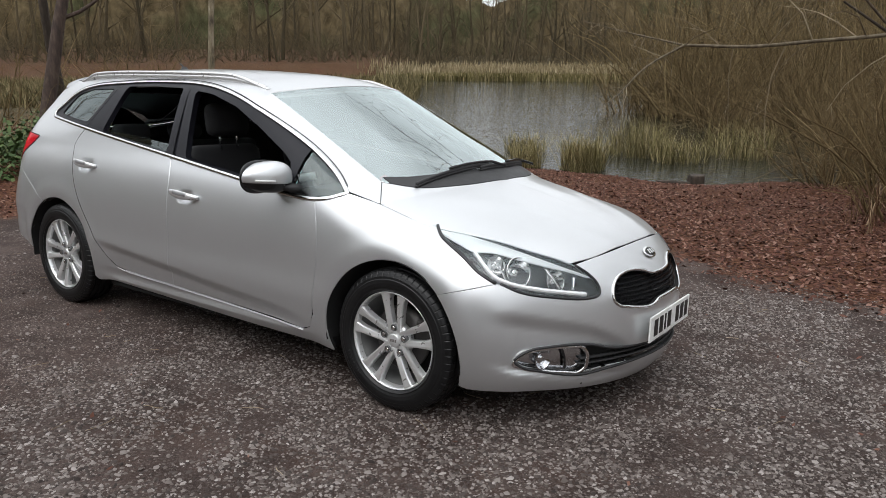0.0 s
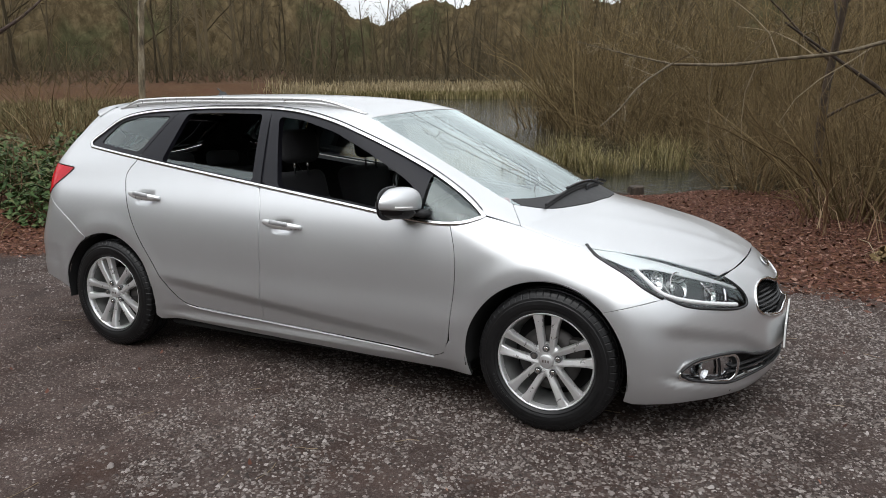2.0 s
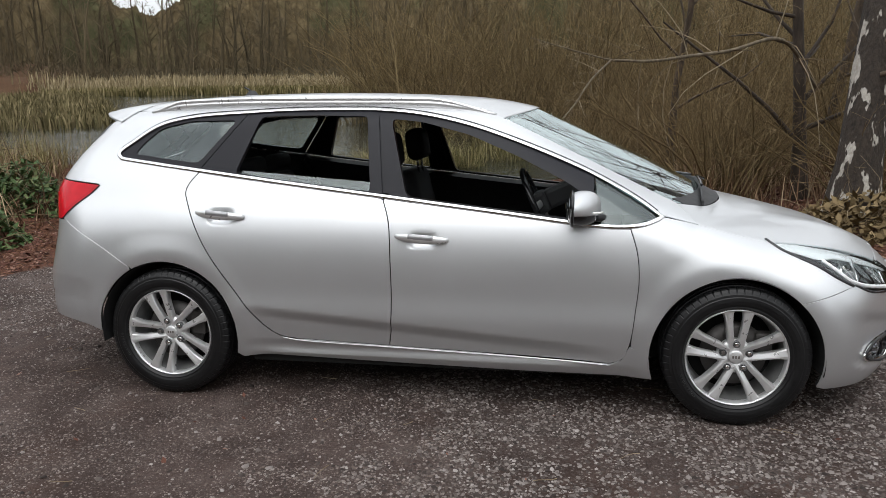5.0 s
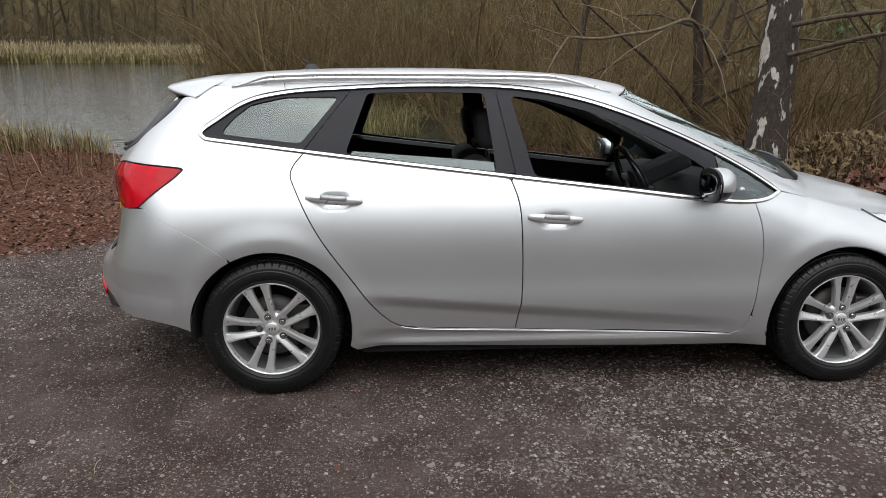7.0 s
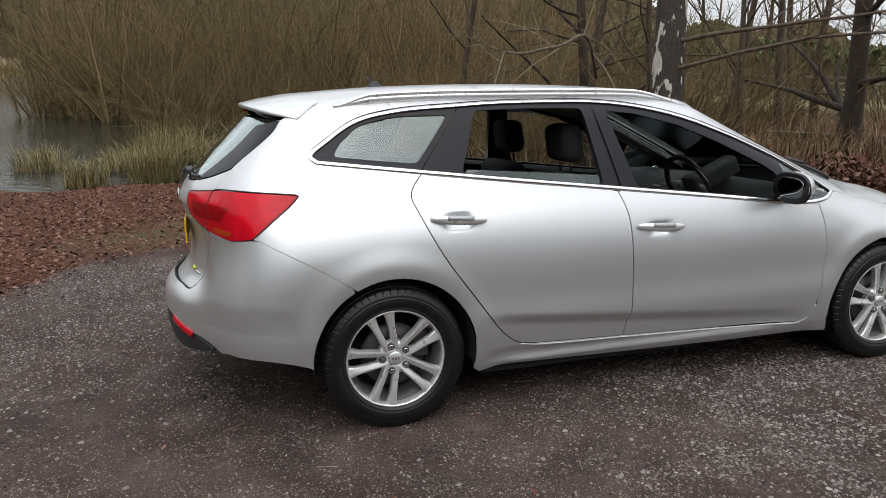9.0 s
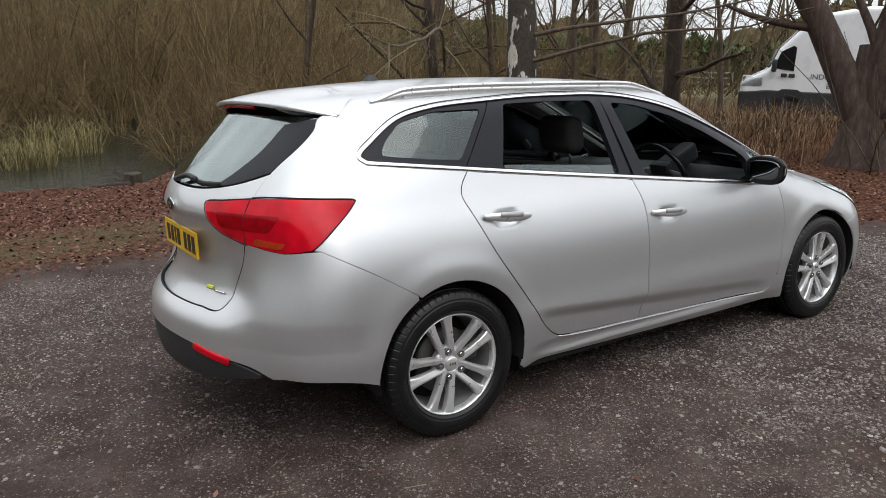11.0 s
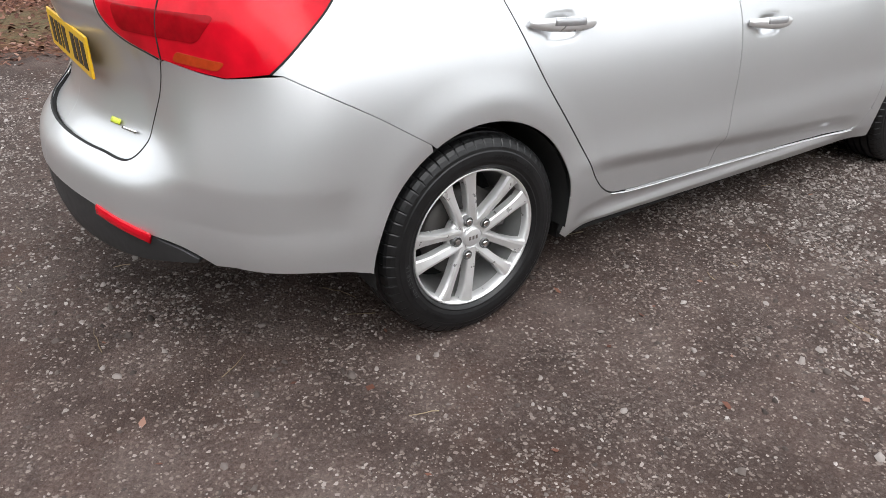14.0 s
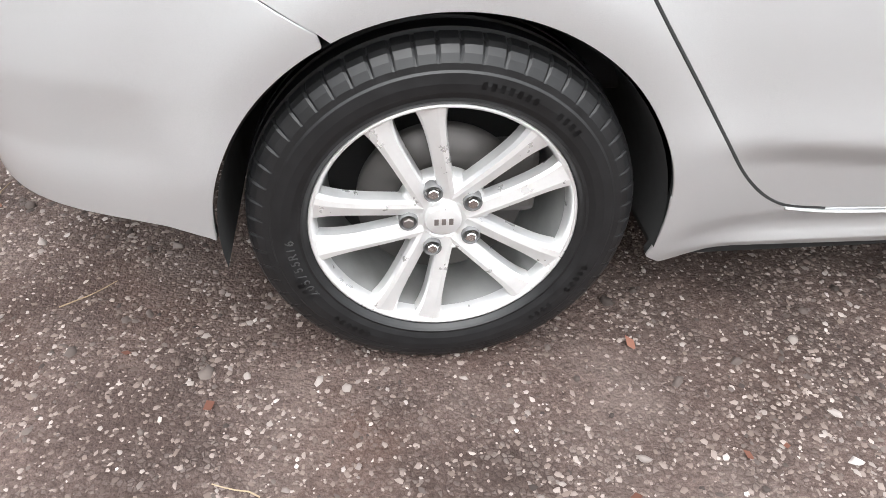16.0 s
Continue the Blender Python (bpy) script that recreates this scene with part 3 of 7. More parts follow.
# front wing
tip = FROM_SIDE.at([(1.005, 0.903)])
shut = FROM_TOP.at(curve([(1.16, 0.738), (1.28, 0.738), (1.42, 0.728)], 14))
lamp_back = FROM_SIDE.at(curve([(1.445, 0.800), (1.50, 0.765), (1.56, 0.738), (1.642, 0.702), (1.72, 0.655), (1.79, 0.619)], 24))
wing = np.vstack([tip, shut, lamp_back, FROM_SIDE.at(curve([(1.79, 0.619), (1.69, 0.590), (1.567, 0.555)], 10)[1:-1]), FROM_SIDE.at(arch(1.318, 0.292, 0.362, 46.5, 196, 44)), FROM_SIDE.at([(0.925, 0.300), (0.876, 0.335)]),
                  FROM_SIDE.at(curve(FRONT_EDGE, 50)[:34][::-1]), FROM_SIDE.at(under(between(BELT, 0.866, 0.99), 0.008))])


def flare(p):
    """The arches' flat lip turns in towards the wheel."""
    x, z = p[:, 0], p[:, 2]
    r = np.minimum(np.hypot(x - 1.318, z - 0.292), np.hypot(x + 1.321, z - 0.311) + 0.012)
    s = 0.424 - r
    soft = (s + np.sqrt(s * s + 0.016**2)) / 2
    return -0.17 * np.minimum(soft, 0.068) * step(0.15, 0.45, z) * step(0.50, 0.46, r)


def tuck(p):
    """The sill leans in towards its foot."""
    return flare(p) - 0.20 * np.clip(0.246 + (0.79 - p[:, 0]) * 0.0363 - p[:, 2], 0, 0.1) * step(0.98, 0.80, np.abs(p[:, 0]))


both("sill", FROM_SIDE, FROM_SIDE.at(sill), PAINT, PAIR, cell=(0.03, 0.015), gap=0.0005, shape=tuck)
both("front_wing", FROM_SHOULDER, wing, PAINT, PAIR, cell=(0.02, 0.015), shape=flare)

# roof side with the screen pillar
roof_line = FROM_TOP.at(curve([(-1.26, 0.555), (-0.9, 0.565), (-0.4, 0.572), (0.0, 0.572), (0.25, 0.570)], 30))
screen_line = FROM_TOP.at(curve([(0.29, 0.572), (0.55, 0.585), (0.80, 0.605), (1.0, 0.625), (1.075, 0.632)], 30))
head_cut = np.array([[-1.25, np.interp(-1.25, *HEAD[np.argsort(HEAD[:, 0])].T)]])
head_front = np.vstack([HEAD[HEAD[:, 0] > -1.25], head_cut]) + (0, 0.008)
frame_line = np.vstack([FROM_SIDE.at(head_front), roof_line, screen_line, FROM_TOP.at([(1.155, 0.735)])])
both("roof_side", FROM_SHOULDER, frame_line, PAINT, PAIR, cell=(0.03, 0.015), gap=0.0)

# roof
rl = FROM_TOP.back(roof_line)
roof_out = np.vstack([rl, curve([(0.285, 0.57), (0.37, 0.38), (0.415, 0.2), (0.43, 0.0)], 16), [(0.43, 0.0), (-1.66, 0.0)], curve([(-1.66, 0.0), (-1.655, 0.35), (-1.60, 0.50), (-1.53, 0.535)], 16), [(-1.26, 0.553)]])
both("roof", FROM_TOP, FROM_TOP.at(roof_out), PAINT, PAIR, cell=(0.04, 0.04), gap=0.0)

# rear quarter
head_rear = np.vstack([head_cut, HEAD[HEAD[:, 0] < -1.25]]) + (0, 0.008)
tail_edge = FROM_BACK.at(curve([(0.545, 1.325), (0.575, 1.275), (0.583, 1.206), (0.566, 1.139), (0.563, 1.09), (0.558, 1.043)], 24))
lamp_top = FROM_SIDE.at(curve([(-1.905, 1.046), (-1.80, 1.038), (-1.70, 1.028)], 12))
lamp_side = FROM_SIDE.at(curve([(-1.69, 1.022), (-1.729, 0.985), (-1.80, 0.932), (-1.885, 0.862)], 16))
quarter = np.vstack([FROM_SIDE.at(head_rear), FROM_SIDE.at(under(between(BELT, -1.59, -1.165), 0.008)), FROM_SIDE.at(curve(REAR_EDGE, 70)[:58]),
                     FROM_SIDE.at(arch(-1.321, 0.311, 0.358, 3, 117, 40)), FROM_SIDE.at(curve([(-1.50, 0.644), (-1.66, 0.745), (-1.86, 0.857)], 14)), lamp_side[::-1], lamp_top[::-1],
                     tail_edge[::-1], FROM_TOP.at([(-1.60, 0.52), (-1.53, 0.535), (-1.4, 0.548), (-1.262, 0.553)])])
both("quarter_panel", FROM_REAR_SIDE, quarter, PAINT, PAIR, cell=(0.02, 0.015), gap=0.0016, shape=flare)

# bonnet
bon = np.vstack([FROM_TOP.at(curve([(1.16, 0.735), (1.28, 0.735), (1.42, 0.725), (1.63, 0.672), (1.82, 0.612), (1.968, 0.509)], 40)),
                 FROM_TOP.at(curve([(1.975, 0.49), (2.013, 0.378), (2.045, 0.154), (2.05, 0.0)], 16)), FROM_TOP.at([(1.37, 0.0)]),
                 FROM_TOP.at(curve([(1.365, 0.0), (1.325, 0.28), (1.22, 0.519), (1.12, 0.607), (1.08, 0.632)], 20))])


def bonnet_shape(p):
    """Two soft ridges that run back from the badge."""
    y = np.abs(p[:, 1])
    line = 0.20 + 0.36 * (2.05 - p[:, 0])
    return 0.006 * np.exp(-((y - line) / 0.07) ** 2) * step(1.3, 1.5, p[:, 0])


both("bonnet", FROM_TOP, bon, PAINT, PAIR, cell=(0.025, 0.03), gap=0.0015, shape=bonnet_shape)

# front bumper: one moulding with holes for the grille, the lower intake and the lamps
lamp_low = curve([(0.777, 0.619), (0.735, 0.588), (0.635, 0.564), (0.510, 0.549), (0.455, 0.560), (0.446, 0.600), (0.464, 0.642), (0.49, 0.672)], 40)
GRILLE = curve([(0.0, 0.598), (0.10, 0.603), (0.16, 0.622), (0.26, 0.630), (0.345, 0.610), (0.385, 0.575), (0.395, 0.530), (0.37, 0.505), (0.33, 0.495), (0.22, 0.478), (0.16, 0.480), (0.11, 0.498), (0.0, 0.502)], 70)
INTAKE = curve([(0.0, 0.318), (0.2, 0.318), (0.40, 0.330), (0.50, 0.358), (0.56, 0.366), (0.646, 0.366), (0.72, 0.356), (0.765, 0.318), (0.74, 0.287), (0.672, 0.262), (0.53, 0.228), (0.40, 0.238), (0.2, 0.250), (0.0, 0.252)], 80)
bump = np.vstack([FROM_FRONT.at(np.column_stack([curve([(0.0, 0.714), (0.154, 0.710), (0.378, 0.692), (0.49, 0.676)], 20)])), FROM_FRONT.at(lamp_low[::-1]),
                  FROM_SIDE.at(curve([(1.79, 0.619), (1.69, 0.590), (1.567, 0.555)], 10)), FROM_SIDE.at(arch(1.318, 0.292, 0.362, 46, -18, 24)),
                  FROM_FRONT.at(curve([(0.825, 0.170), (0.748, 0.172), (0.434, 0.150), (0.176, 0.145), (0.0, 0.145)], 24)), FROM_FRONT.at(INTAKE[::-1]), FROM_FRONT.at(GRILLE[::-1])])


def bumper_shape(p):
    """A ledge that runs above the fog lamp, and a lip under the intake."""
    y, z = np.abs(p[:, 1]), p[:, 2]
    brow = np.interp(y, [0.30, 0.372, 0.50, 0.623, 0.777, 0.86], [0.33, 0.372, 0.437, 0.467, 0.505, 0.51])
    lip = np.interp(y, [0.0, 0.279, 0.491, 0.677, 0.767, 0.825], [0.16, 0.165, 0.185, 0.229, 0.25, 0.278])
    hollow = step(brow + 0.012, brow - 0.055, z) * step(lip - 0.006, lip + 0.034, z)
    return -0.017 * hollow * step(0.85, 0.76, y) * step(0.22, 0.42, y) + flare(p)


both("front_bumper", ROUND_FRONT, bump, PAINT, PAIR, cell=(0.022, 0.016), shape=bumper_shape, gap=0.0012)

# rear bumper and tailgate
seam_low = curve([(0.536, 0.860), (0.506, 0.779), (0.463, 0.690), (0.465, 0.645), (0.448, 0.604), (0.325, 0.600), (0.138, 0.600), (0.0, 0.600)], 50)
rb = np.vstack([FROM_BACK.at(seam_low[::-1]), FROM_BACK.at(curve([(0.548, 0.866), (0.648, 0.853), (0.715, 0.847)], 10)), FROM_SIDE.at([(-1.90, 0.856)]), FROM_SIDE.at(curve([(-1.50, 0.644), (-1.66, 0.745), (-1.86, 0.857)], 14)[::-1]),
                FROM_SIDE.at(arch(-1.321, 0.311, 0.358, 119, 180, 24)), FROM_SIDE.at(curve([(-1.69, 0.317), (-1.75, 0.334), (-1.86, 0.360), (-2.02, 0.374)], 10)),
                FROM_BACK.at(curve([(0.70, 0.365), (0.62, 0.405), (0.541, 0.425), (0.376, 0.457), (0.224, 0.468), (0.0, 0.472)], 20))])


def rear_bumper_shape(p):
    """A crease runs round from the arch; the skin tucks in below it."""
    x, y, z = p[:, 0], np.abs(p[:, 1]), p[:, 2]
    fold = 0.588 - 0.022 * step(-1.85, -1.68, x)
    return flare(p) - 0.14 * np.clip(fold - z, 0, 0.11) * step(-1.66, -1.76, x) * step(0.45, 0.70, y)


both("rear_bumper", ROUND_BACK, rb, PAINT, PAIR, cell=(0.02, 0.014), gap=0.0016, shape=rear_bumper_shape)
# dark strip laid along the tailgate's edge as the shade in its gap
for side in (-1, 1):
    ln = FROM_BACK.at(seam_low, -0.002) * (1, side, 1)
    vv, ff = sweep(ln, ring(0.0042, 6, 0.0025), skin_normal(ln))
    part("tailgate_gap_shade", mesh_of("tailgate_gap_shade", vv, ff), SHADE, car, "dark strip for the shade in the tailgate's gap")
dark = np.vstack([FROM_BACK.at(curve([(0.0, 0.466), (0.224, 0.462), (0.376, 0.451), (0.541, 0.419), (0.62, 0.398), (0.66, 0.380)], 20)),
                  FROM_BACK.at(curve([(0.655, 0.366), (0.5, 0.335), (0.2, 0.315), (0.0, 0.315)], 12))])
both("bumper_insert", ROUND_BACK, dark, TRIM, PAIR, "matt black lower bumper insert", cell=(0.03, 0.02), off=-0.008)
gate_top = curve([(0.563, 1.126), (0.449, 1.088), (0.263, 1.060), (0.0, 1.056)], 24)
lamp_in = curve([(0.556, 1.041), (0.43, 1.028), (0.321, 1.013), (0.333, 0.985), (0.370, 0.942), (0.434, 0.901), (0.540, 0.868)], 36)
gate = np.vstack([FROM_BACK.at(gate_top[::-1]), FROM_BACK.at([(0.563, 1.10), (0.558, 1.046)]), FROM_BACK.at(lamp_in), FROM_BACK.at(seam_low)])


def gate_shape(p):
    """The plate's recess with its soft ledge below."""
    y, z = np.abs(p[:, 1]), p[:, 2]
    return -0.014 * step(0.49, 0.40, y) * step(0.68, 0.78, z) * step(0.962, 0.930, z) - 0.080 * np.clip(0.81 - z, 0, 0.25)


both("tailgate", ROUND_BACK, gate, PAINT, PAIR, cell=(0.02, 0.011), shape=gate_shape, gap=0.003)
rear_glass = np.vstack([FROM_BACK.at(gate_top + (0, 0.004)), FROM_BACK.at([(0.0, 1.34), (0.3, 1.335), (0.5, 1.33)]), FROM_BACK.at(curve([(0.545, 1.325), (0.575, 1.275), (0.583, 1.206), (0.566, 1.139)], 16))])
both("rear_window", FROM_BACK, rear_glass, REAR_GLASS, PAIR, "tinted tailgate glass", cell=(0.05, 0.05), off=-0.002, depth=0.005)

# lamps
tl = np.vstack([FROM_BACK.at(lamp_in[::-1]), FROM_BACK.at(curve([(0.60, 1.046), (0.66, 1.047)], 4)), lamp_top, lamp_side, FROM_BACK.at(curve([(0.72, 0.848), (0.648, 0.855), (0.56, 0.866)], 8))])
both("tail_lamp", ROUND_BACK, tl, RED, PAIR, "red tail lamp with an amber corner", cell=(0.02, 0.014), off=0.004)
hl = np.vstack([FROM_FRONT.at(lamp_low), FROM_TOP.at(curve([(1.965, 0.505), (1.82, 0.608), (1.63, 0.668), (1.425, 0.722)], 24)), lamp_back])
both("headlamp", FROM_SHOULDER, hl, LENS, PAIR, "clear headlamp with chrome reflectors", cell=(0.025, 0.02), depth=0.006)

# glass
screen = np.vstack([FROM_TOP.at(curve([(0.435, 0.0), (0.42, 0.2), (0.375, 0.38), (0.292, 0.567)], 16)), FROM_TOP.at(curve([(0.55, 0.582), (0.80, 0.602), (1.0, 0.622), (1.072, 0.630)], 20)),
                    FROM_TOP.at(curve([(1.11, 0.605), (1.21, 0.517), (1.315, 0.28), (1.35, 0.0)], 16))])
both("windscreen", FROM_TOP, screen, SCREEN, PAIR, "clear curved windscreen", cell=(0.05, 0.05), off=-0.002, depth=0.005)


# ---- window surrounds, glass and bright trim ----
def loop(points, n=70, r=0.02):
    """A closed outline through straight-sided corners, rounded at each."""
    p = np.asarray(points, float)
    out = []
    for i in range(len(p)):
        a, b, c = p[i - 1], p[i], p[(i + 1) % len(p)]
        u, w = a - b, c - b
        lu, lw = np.linalg.norm(u), np.linalg.norm(w)
        q = min(r, lu * 0.45, lw * 0.45)
        s, e = b + u / lu * q, b + w / lw * q
        for t in np.linspace(0, 1, 6):
            out.append((1 - t) ** 2 * s + 2 * t * (1 - t) * b + t * t * e)
    return np.array(out)


post = np.array([(-0.25, 0.992), (-0.30, 1.371)])
f_out = np.vstack([[post[1]], between(HEAD, -0.29, 0.70) - (0, 0.004), [(0.705, 1.073), (0.70, 0.884)], between(BELT, 0.69, -0.245) + (0, 0.004)])
f_hole = loop([(-0.235, 1.333), (-0.08, 1.316), (0.14, 1.258), (0.36, 1.165), (0.58, 1.055), (0.655, 1.005), (0.645, 0.892), (0.26, 0.937), (-0.137, 0.983)], r=0.03)
r_out = np.vstack([[post[1]], [post[0]], between(BELT, -0.255, -1.162) + (0, 0.004), [(-1.164, 1.099), (-0.951, 1.364)], between(HEAD, -0.94, -0.31) - (0, 0.004)])
r_hole = loop([(-0.352, 1.345), (-0.308, 1.003), (-0.70, 1.049), (-0.982, 1.084), (-0.882, 1.348), (-0.60, 1.352)], r=0.025)
q_out = np.vstack([[(-0.9555, 1.364)], [(-1.1685, 1.099)], between(BELT, -1.17, -1.60) + (0, 0.004), HEAD[HEAD[:, 0] < -0.955][::-1] - (0, 0.004)])
q_hole = loop([(-1.008, 1.332), (-1.178, 1.130), (-1.36, 1.150), (-1.535, 1.172), (-1.50, 1.220), (-1.41, 1.296), (-1.25, 1.330)], r=0.03)


def reach(poly, c, ang):
    """How far the outline lies from c, angle by angle."""
    d = np.stack([np.cos(ang), np.sin(ang)], 1)
    best = np.zeros(len(ang))
    a, b = poly, np.roll(poly, -1, 0)
    for p, q in zip(a, b):
        e, w = q - p, p - c
        den = d[:, 0] * e[1] - d[:, 1] * e[0]
        den = np.where(np.abs(den) < 1e-12, 1e-12, den)
        t, u = (w[0] * e[1] - w[1] * e[0]) / den, (w[0] * d[:, 1] - w[1] * d[:, 0]) / den
        best = np.where((u >= -1e-6) & (u <= 1 + 1e-6) & (t > best), t, best)
    return best


def surround(name, outer, hole, parents, label):
    """A flat frame between an outline and its hole, turned in at the hole."""
    c = np.mean(hole, axis=0)
    corner = np.concatenate([np.arctan2(*(p - c).T[::-1]) for p in (np.asarray(outer), np.asarray(hole))])
    ang = np.sort(np.concatenate([np.linspace(-math.pi, math.pi, 120, endpoint=False), corner]))
    ang = ang[np.concatenate([[True], np.diff(ang) > 1e-4])]
    ro, ri = reach(np.asarray(outer), c, ang), reach(np.asarray(hole), c, ang)
    ro = np.maximum(ro, ri + 0.002)
    d = np.stack([np.cos(ang), np.sin(ang)], 1)
    rows = [FROM_SIDE.at(c + d * (ro + (ri - ro) * u)[:, None], -0.004) for u in (0, 0.5, 1.0)]
    rows += [FROM_SIDE.at(c + d * (ri + 0.001)[:, None], -0.010), FROM_SIDE.at(c + d * (ri + 0.002)[:, None], -0.040)]
    # the face and the reveal share no corners, so that the edge between them stays sharp
    rows.insert(3, rows[2])
    face_n = [skin_normal(r) for r in rows[:3]]
    inward = np.stack([-d[:, 0], 0 * d[:, 0], -d[:, 1]], 1)
    nrm = np.vstack(face_n + [inward] * 3)
    k, v = len(ang), np.vstack(rows)
    f = [(a * k + i, a * k + (i + 1) % k, (a + 1) * k + (i + 1) % k, (a + 1) * k + i) for a in (0, 1, 3, 4) for i in range(k)]
    for side, parent in zip((-1, 1), parents):
        part(name, mesh_of(name, v * (1, side, 1), f if side < 0 else [q[::-1] for q in f], nrm * (1, side, 1)), PILLAR, parent, label)


pb = np.vstack([post[1] + (-0.035, -0.006), post[1] + (0.045, -0.006), post[0] + (0.07, 0.006), post[0] + (-0.035, 0.006)])
both("centre_post", FROM_SIDE, FROM_SIDE.at(pb), PILLAR, PAIR, "dark post between the doors", cell=(0.05, 0.05), off=-0.012, depth=0.03, gap=0)
surround("window_frame", f_out, f_hole, doors_f, "satin dark window frame")
surround("window_frame", r_out, r_hole, doors_r, "satin dark window frame")
surround("quarter_window_frame", q_out, q_hole, PAIR, "dark printed glass border")
both("quarter_window", FROM_SIDE, FROM_SIDE.at(q_out), TINT, PAIR, "fixed tinted rear side window", cell=(0.06, 0.06), off=-0.009, depth=0.004)
tri = np.vstack([[(0.715, 1.066)], between(HEAD, 0.72, 0.985) - (0, 0.004), between(BELT, 0.985, 0.71) + (0, 0.004)])
both("front_quarter_window", FROM_SIDE, FROM_SIDE.at(tri), TINT, doors_f, "small fixed glass ahead of the door window", cell=(0.04, 0.04), off=-0.006, depth=0.004)
# the wound-down panes still show at the bottom of the rear openings; those of the far side are closed
low = np.array([(-0.315, 1.00), (-0.96, 1.078), (-0.95, 1.095), (-0.318, 1.045)])
part("door_glass", panel_mesh("door_glass", FROM_SIDE, FROM_SIDE.at(low), (0.05, 0.05), -0.02, 0.004, gap=0), TINT, doors_r[0], "nearly wound-down green-tinted glass")
for hole_line, parent in ((f_hole, doors_f[1]), (r_hole, doors_r[1])):
    part("door_glass", panel_mesh("door_glass", FROM_SIDE, FROM_SIDE.at(hole_line), (0.06, 0.06), -0.018, 0.004, flip=True, gap=-0.01), GLASS, parent, "closed clear door glass")
chrome_loop = FROM_SIDE.at(np.vstack([BELT, HEAD[1:-1]]))
for flip in (False, True):
    part("window_trim", strip_mesh("window_trim", chrome_loop, 0.021, 0.004, flip, 0.001, True), CHROME, car, "bright chrome strip round the side windows")
    seal = FROM_SIDE.at(HEAD[2:-2] + (0, 0.011))
    if not flip:
        part("roof_seal", strip_mesh("roof_seal", seal, 0.006, 0.0025, flip, 0.0), TRIM, car, "thin black rubber seal")
    # raised bead added to stand for the light along the sill's upper edge
    part("sill_edge_glint", strip_mesh("sill_edge_glint", FROM_SIDE.at(curve([(0.79, 0.243), (0.3, 0.261), (-0.22, 0.280), (-0.67, 0.297), (-0.745, 0.309)], 40)), 0.006, 0.003, flip, 0.002), PAINT, car, "raised paint bead for the light on the sill's edge")

# dark borders of the tailgate glass, cowl and wipers
gb = FROM_BACK.at(np.vstack([curve([(0.44, 1.30), (0.43, 1.2), (0.38, 1.12), (0.34, 1.085)], 14), curve([(0.36, 1.075), (0.449, 1.093), (0.560, 1.132)], 8), curve([(0.566, 1.145), (0.583, 1.206), (0.575, 1.275), (0.545, 1.322)], 12)]))
both("glass_border", FROM_BACK, gb, PILLAR, PAIR, "dark printed edge of the tailgate glass", cell=(0.04, 0.04), off=0.001, depth=0.003, gap=0)
cowl = np.vstack([FROM_TOP.at(curve([(1.36, 0.0), (1.32, 0.28), (1.215, 0.519), (1.115, 0.607)], 20)), FROM_TOP.at(curve([(1.06, 0.605), (1.14, 0.50), (1.225, 0.28), (1.265, 0.0)], 20))])
both("scuttle_panel", FROM_TOP, cowl, TRIM, PAIR, "black plastic scuttle grille", cell=(0.03, 0.03), off=0.0005, gap=0)


def tube(name, path, r, material, parent, label="", k=8, ry=None, up=None):
    v, f = sweep(path, ring(r, k, ry), up)
    return part(name, mesh_of(name, v, f), material, parent, label)


def on_top(points, off, n=24):
    p = FROM_TOP.at(np.abs(curve(points, n)) * (1, 1), off)
    s = np.sign(curve(points, n)[:, 1])
    return p * np.column_stack([np.ones(len(p)), np.where(s == 0, 1, s), np.ones(len(p))])


for a, b, c in (((1.205, -0.54), (1.235, -0.30), (1.26, 0.02)), ((1.27, -0.10), (1.25, 0.2), (1.15, 0.52))):
    w = tube("wiper", on_top([a, b, c], 0.016), 0.006, TRIM, car, "black windscreen wiper", 6, 0.009)
    tube("wiper_blade", on_top([a, b, c], 0.006), 0.006, TRIM, w)
    mid = on_top([a, b, c], 0.030)[10:]
    tube("wiper_arm", np.vstack([mid, mid[-1:] + (0.05, 0.05, -0.02)]), 0.007, GLOSS_BLACK, w)
rw = FROM_BACK.at(curve([(0.02, 1.098), (0.12, 1.088), (0.24, 1.080), (0.36, 1.083)], 24), 0.012) * (1, -1, 1)
rwo = tube("rear_wiper", rw, 0.006, TRIM, car, "black tailgate wiper", 6, 0.009)
tube("wiper_arm", FROM_BACK.at(curve([(0.0, 1.078), (0.10, 1.100), (0.2, 1.092)], 12), 0.03) * (1, -1, 1), 0.011, TRIM, rwo)


